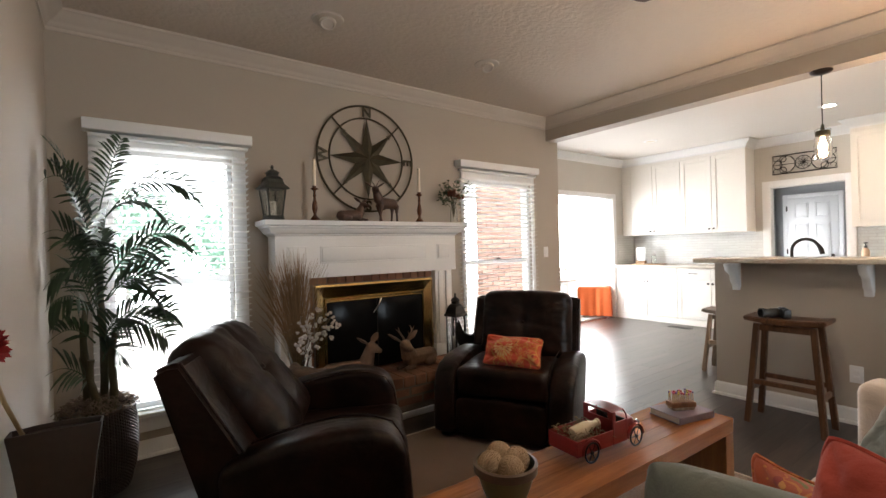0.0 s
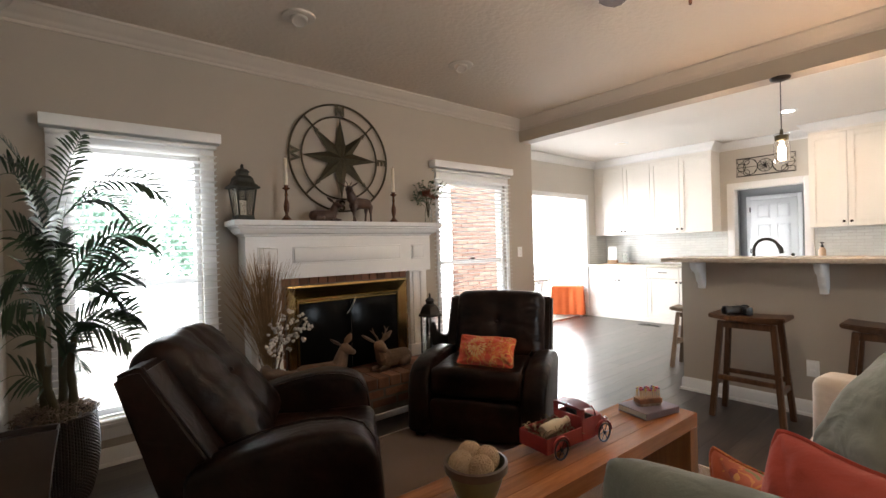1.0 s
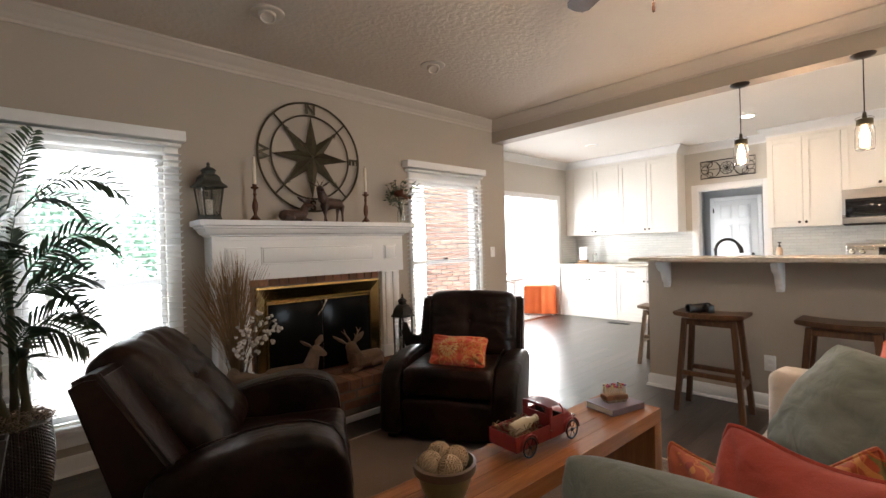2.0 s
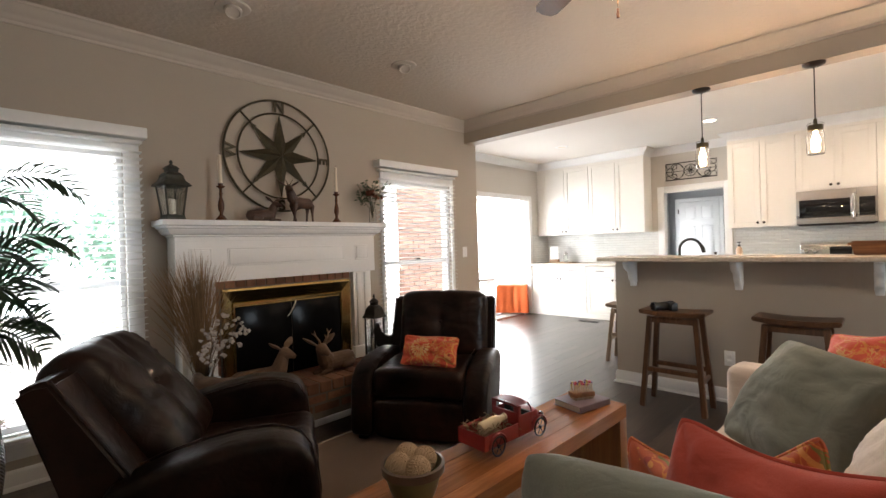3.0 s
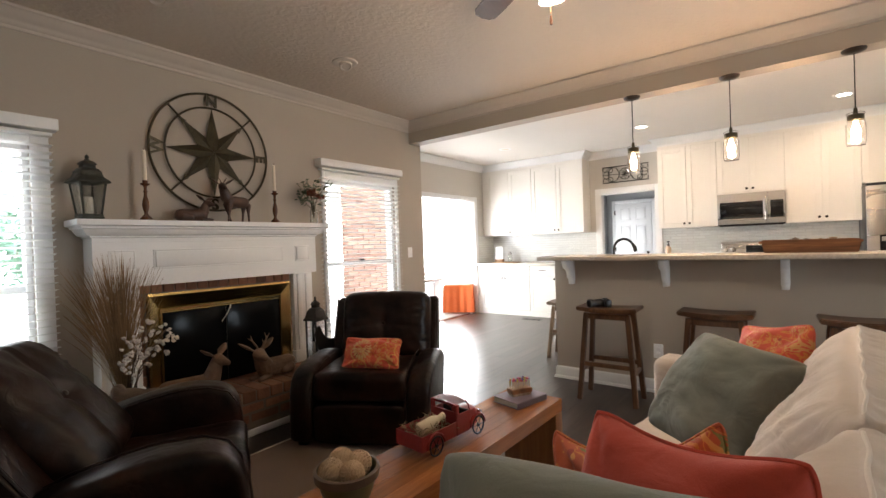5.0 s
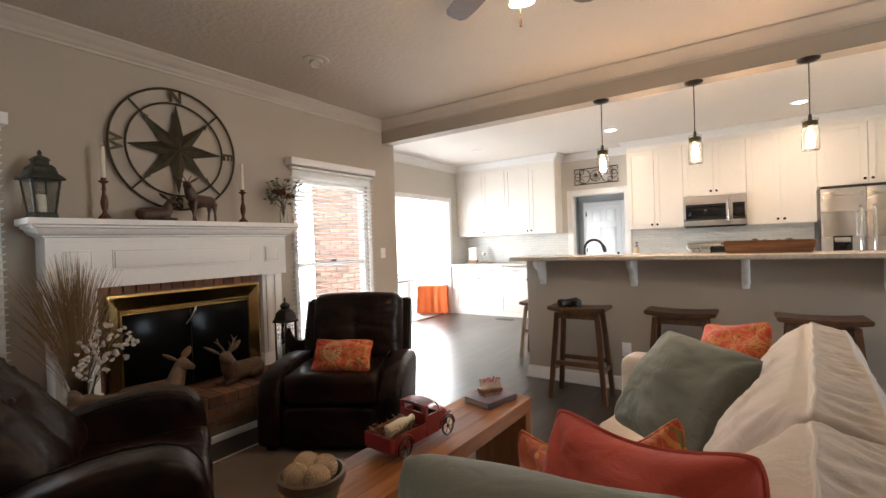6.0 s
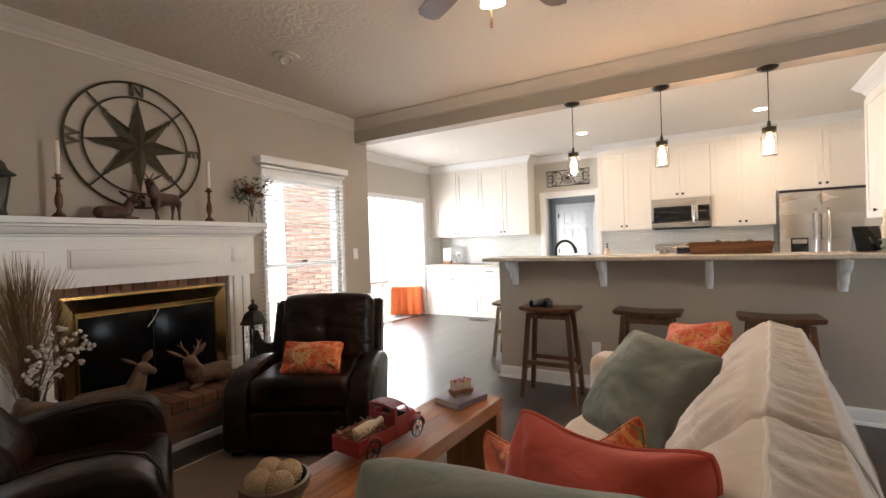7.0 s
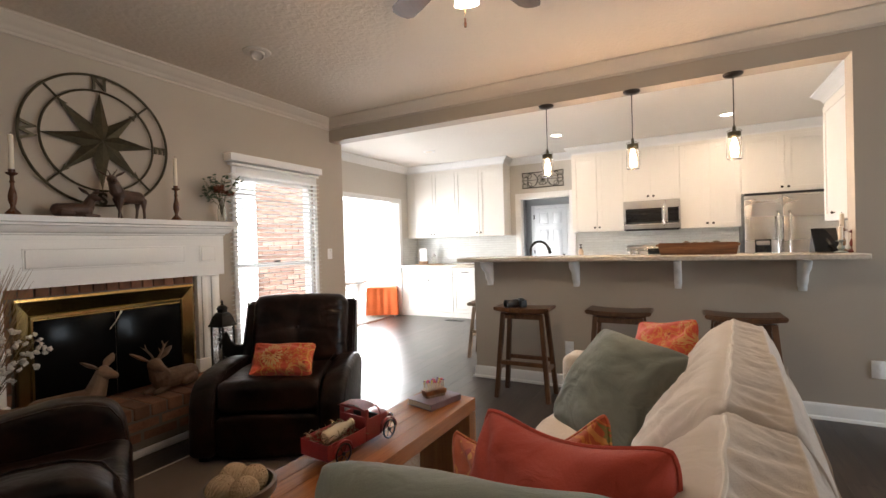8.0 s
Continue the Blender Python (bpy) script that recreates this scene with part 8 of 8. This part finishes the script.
def orange_table():
    th = thing("side_table", pose(6.86, 4.76, 0.0, 0, 0, 28), "low table under an orange cloth in the sunroom", "table")
    for sx in (-1, 1):
        for sy in (-1, 1):
            part("leg", boxes((sx * 0.23 - 0.02, sx * 0.23 + 0.02, sy * 0.22 - 0.02, sy * 0.22 + 0.02, 0, 0.49), bevel=0.003), WHITE, th)
    part("tabletop", boxes((-0.27, 0.27, -0.26, 0.26, 0.491, 0.515), bevel=0.004), WHITE, th)
    cl = thing("tablecloth", pose(6.86, 4.76, 0.0, 0, 0, 28), "orange cotton tablecloth hanging in soft folds", "tablecloth")
    bm = bmesh.new()
    n = 120
    rows = []
    for z, k, f in ((0.520, 0.0, 0), (0.520, 0.97, 0), (0.517, 1.0, 0.1), (0.49, 1.03, 0.4), (0.30, 1.06, 1.0), (0.03, 1.09, 1.5)):
        if k == 0:
            continue
        r = []
        for i in range(n):
            q = 2 * math.pi * i / n
            c, s = math.cos(q), math.sin(q)
            e = 1 / max(abs(c), abs(s)) * 0.985
            fold = 1 + f * 0.022 * math.sin(q * 17 + math.sin(q * 3))
            r.append(bm.verts.new((c * e * 0.275 * k * fold, s * e * 0.265 * k * fold, z)))
        rows.append(r)
    for a, b in zip(rows, rows[1:]):
        for i in range(n):
            bm.faces.new((a[i], b[i], b[(i + 1) % n], a[(i + 1) % n]))
    bm.faces.new(rows[0])
    bmesh.ops.recalc_face_normals(bm, faces=bm.faces)
    part("cloth", bm, surface("orange_cotton", (0.60, 0.115, 0.022), (0.52, 0.095, 0.018), rough=0.85, grain=200, broad=6, bump=0.2, sheen=0.2), cl, smooth=60)


orange_table()


def slat_chair(m, label):
    th = thing("chair", m, label, "chair", "white sunroom chairs")
    for x in (-0.19, 0.19):
        part("leg", tube([(x, -0.18, 0), (x, -0.18, 0.44)], 0.018, 8), WHITE, th)
        part("back_post", tube([(x, 0.18, 0), (x, 0.19, 0.44), (x, 0.25, 0.82)], 0.018, 8), WHITE, th)
    part("seat", boxes((-0.22, 0.22, -0.21, 0.21, 0.44, 0.47), bevel=0.01), WHITE, th)
    for z in (0.56, 0.66, 0.76):
        part("back_slat", boxes((-0.19, 0.19, 0.20 + (z - 0.5) * 0.12, 0.222 + (z - 0.5) * 0.12, z - 0.025, z + 0.025), bevel=0.005), WHITE, th)


slat_chair(pose(6.10, 5.75, 0, 0, 0, 200), "white slat-back chair in the bright sunroom")
slat_chair(pose(7.30, 6.05, 0, 0, 0, 150), "white slat-back chair beyond the orange table")
bn = thing("bench", pose(7.0, 5.75, 0, 0, 0, 4), "low brown wooden bench in the sunroom", "bench")
part("seat", boxes((-0.5, 0.5, -0.16, 0.16, 0.52, 0.565), bevel=0.006), STOOL_WOOD, bn)
for x in (-0.42, 0.42):
    part("leg", boxes((x - 0.03, x + 0.03, -0.13, 0.13, 0, 0.519), bevel=0.004), WHITE, bn)

# ---- outside ----
yard = tagged(link("pavement", boxes((-20, 3.47, 3.53, 16.4, -0.349, -0.30)), PATIO, smooth=0), "pale concrete patio behind the house", "pavement", kind="structure")

tagged(link("backdrop", boxes((-20, 9.0, 16.4, 16.45, -0.34, 9.0)), glowing("hazy_garden_sky", (0.93, 0.97, 1.0), 2.6), smooth=0), "white hazy sky beyond the garden", "backdrop", kind="structure")


def tree(x, y, h, r, seed, label):
    th = thing("tree", pose(x, y, -0.35), label, "tree", "trees behind the house")
    rng = random.Random(seed)
    part("trunk", tube([(0, 0, 0), (0.05, 0, h * 0.3), (0.0, 0.05, h * 0.62)], [0.07, 0.06, 0.05], 10), BARK, th)
    for k in range(5):
        a = k * 1.3 + seed
        part("limb", tube([(0, 0, h * (0.28 + 0.06 * k)), (0.5 * r * math.cos(a), 0.5 * r * math.sin(a), h * (0.45 + 0.07 * k))], [0.06, 0.02], 7), BARK, th)
    verts, faces = [], []
    for i in range(1500):
        d = Vector((rng.gauss(0, 1), rng.gauss(0, 1), rng.gauss(0, 0.8))).normalized()
        k = 0.75 + 0.35 * noise.noise(d * 2.2 + Vector((seed, 0, 0)))
        p = d * r * k * rng.uniform(0.55, 1.0) + Vector((0, 0, h * 0.62))
        u = Vector((rng.gauss(0, 1), rng.gauss(0, 1), rng.gauss(0, 1))).normalized()
        v = u.orthogonal().normalized()
        s = rng.uniform(0.06, 0.12)
        q = len(verts)
        verts += [p - u * s, p + v * s * 0.5, p + u * s, p - v * s * 0.5]
        faces.append((q, q + 1, q + 2, q + 3))
    me = bpy.data.meshes.new("crown")
    me.from_pydata(verts, [], faces)
    me.materials.append(OUTDOOR_LEAF)
    o = new("crown", me)
    o.parent = th


for i, (x, y, h, r) in enumerate(((2.5, 12, 3.2, 1.5), (0.3, 12.6, 3.4, 1.6), (3.9, 14, 3.6, 1.4))):
    tree(x, y, h, r, i + 1, "leafy green garden tree")


def brick_wall_outside():
    th = thing("brick_wall", pose(0, 0, 0), "red brick outside wall seen by the window", "wall", kind="structure")
    x, y0, y1 = 3.955, 3.535, 4.56
    part("mortar", boxes((x, WALL_END - 0.161, y0, y1, -0.35, 2.9)), PALE_MORTAR, th, smooth=0)
    L, Hh = 0.203, 0.067
    meshes = {}
    for r in range(30):
        z = 0.05 + r * Hh
        a = y0 - (L / 2 if r % 2 else 0)
        while a < y1:
            l, q = max(a, y0), min(a + L, y1)
            w = round(q - l, 3)
            if w > 0.03:
                if w not in meshes:
                    o = part("brick", boxes((-0.012, 0.01, -w / 2 + 0.005, w / 2 - 0.005, -Hh / 2 + 0.005, Hh / 2 - 0.005), bevel=0.003, seg=1), BRICK_OUT, th)
                    meshes[w] = o.data
                else:
                    o = new("brick", meshes[w])
                    o.parent = th
                o.location = (x, (l + q) / 2, z)
            a += L


PALE_MORTAR = surface("pale_house_mortar", (0.42, 0.32, 0.27), (0.36, 0.27, 0.225), rough=0.95, grain=120, broad=6, bump=0.4)
BRICK_OUT = surface("red_house_brick_single", (0.45, 0.29, 0.235), (0.37, 0.235, 0.19), rough=0.9, grain=50, broad=6, bump=0.4, per_object=0.25, dist=0.004)
brick_wall_outside()


# ---- floor planks ----
def planks():
    pw, g = 0.127, 0.0006
    lengths = (0.95, 1.22, 1.5)
    meshes = {}
    near, rest = [], []
    rng = random.Random(5)
    y = SOUTH
    while y < WK:
        x = LEFT - rng.uniform(0.0, 1.0)
        while x < KW:
            L = rng.choice(lengths)
            cx, cy = x + L / 2, y + pw / 2
            inside = x > LEFT and x + L < KW + 0.1
            open_floor = (cx > 2.2 and cy > -0.6) or (cy > 2.5 and cx < 1.2)
            (near if inside and open_floor and len(near) < 300 else rest).append((max(x, LEFT - 0.1), min(x + L, 8.9), y, L))
            x += L
        y += pw
    for x0, x1, y0, L in near:
        if L not in meshes:
            bm = boxes((-L / 2 + g / 2, L / 2 - g / 2, -pw / 2 + g / 2, pw / 2 - g / 2, -0.0095, 0.0))
            bmesh.ops.bevel(bm, geom=[e for e in bm.edges if all(v.co.z > -0.001 for v in e.verts)], offset=0.0003, segments=1, affect="EDGES")
            o = link("plank", bm, FLOOR_PLANK, floor, smooth=0)
            meshes[L] = o.data
        else:
            o = new("plank", meshes[L])
            o.parent = floor
        o.location = (x0 + L / 2, y0 + pw / 2, 0)
    verts, faces = [], []
    for i in range(17):
        rest.append((KW + 0.02, 10.05, 0.9 + i * pw, 1))
    for x0, x1, y0, L in rest:
        k = len(verts)
        for z, s in ((-0.0095, 0), (-0.0003, 0), (0.0, 0.0003)):
            verts += [(x0 + g / 2 + s, y0 + g / 2 + s, z), (x1 - g / 2 - s, y0 + g / 2 + s, z), (x1 - g / 2 - s, y0 + pw - g / 2 - s, z), (x0 + g / 2 + s, y0 + pw - g / 2 - s, z)]
        faces.append((k + 8, k + 9, k + 10, k + 11))
        for r in (0, 4):
            for q in range(4):
                faces.append((k + r + q, k + r + (q + 1) % 4, k + r + 4 + (q + 1) % 4, k + r + 4 + q))
    me = bpy.data.meshes.new("planks")
    me.from_pydata(verts, [], faces)
    me.materials.append(FLOOR_REST)
    o = new("plank_rest", me)
    o.parent = floor
    tagged(o, kind="stuff")


planks()
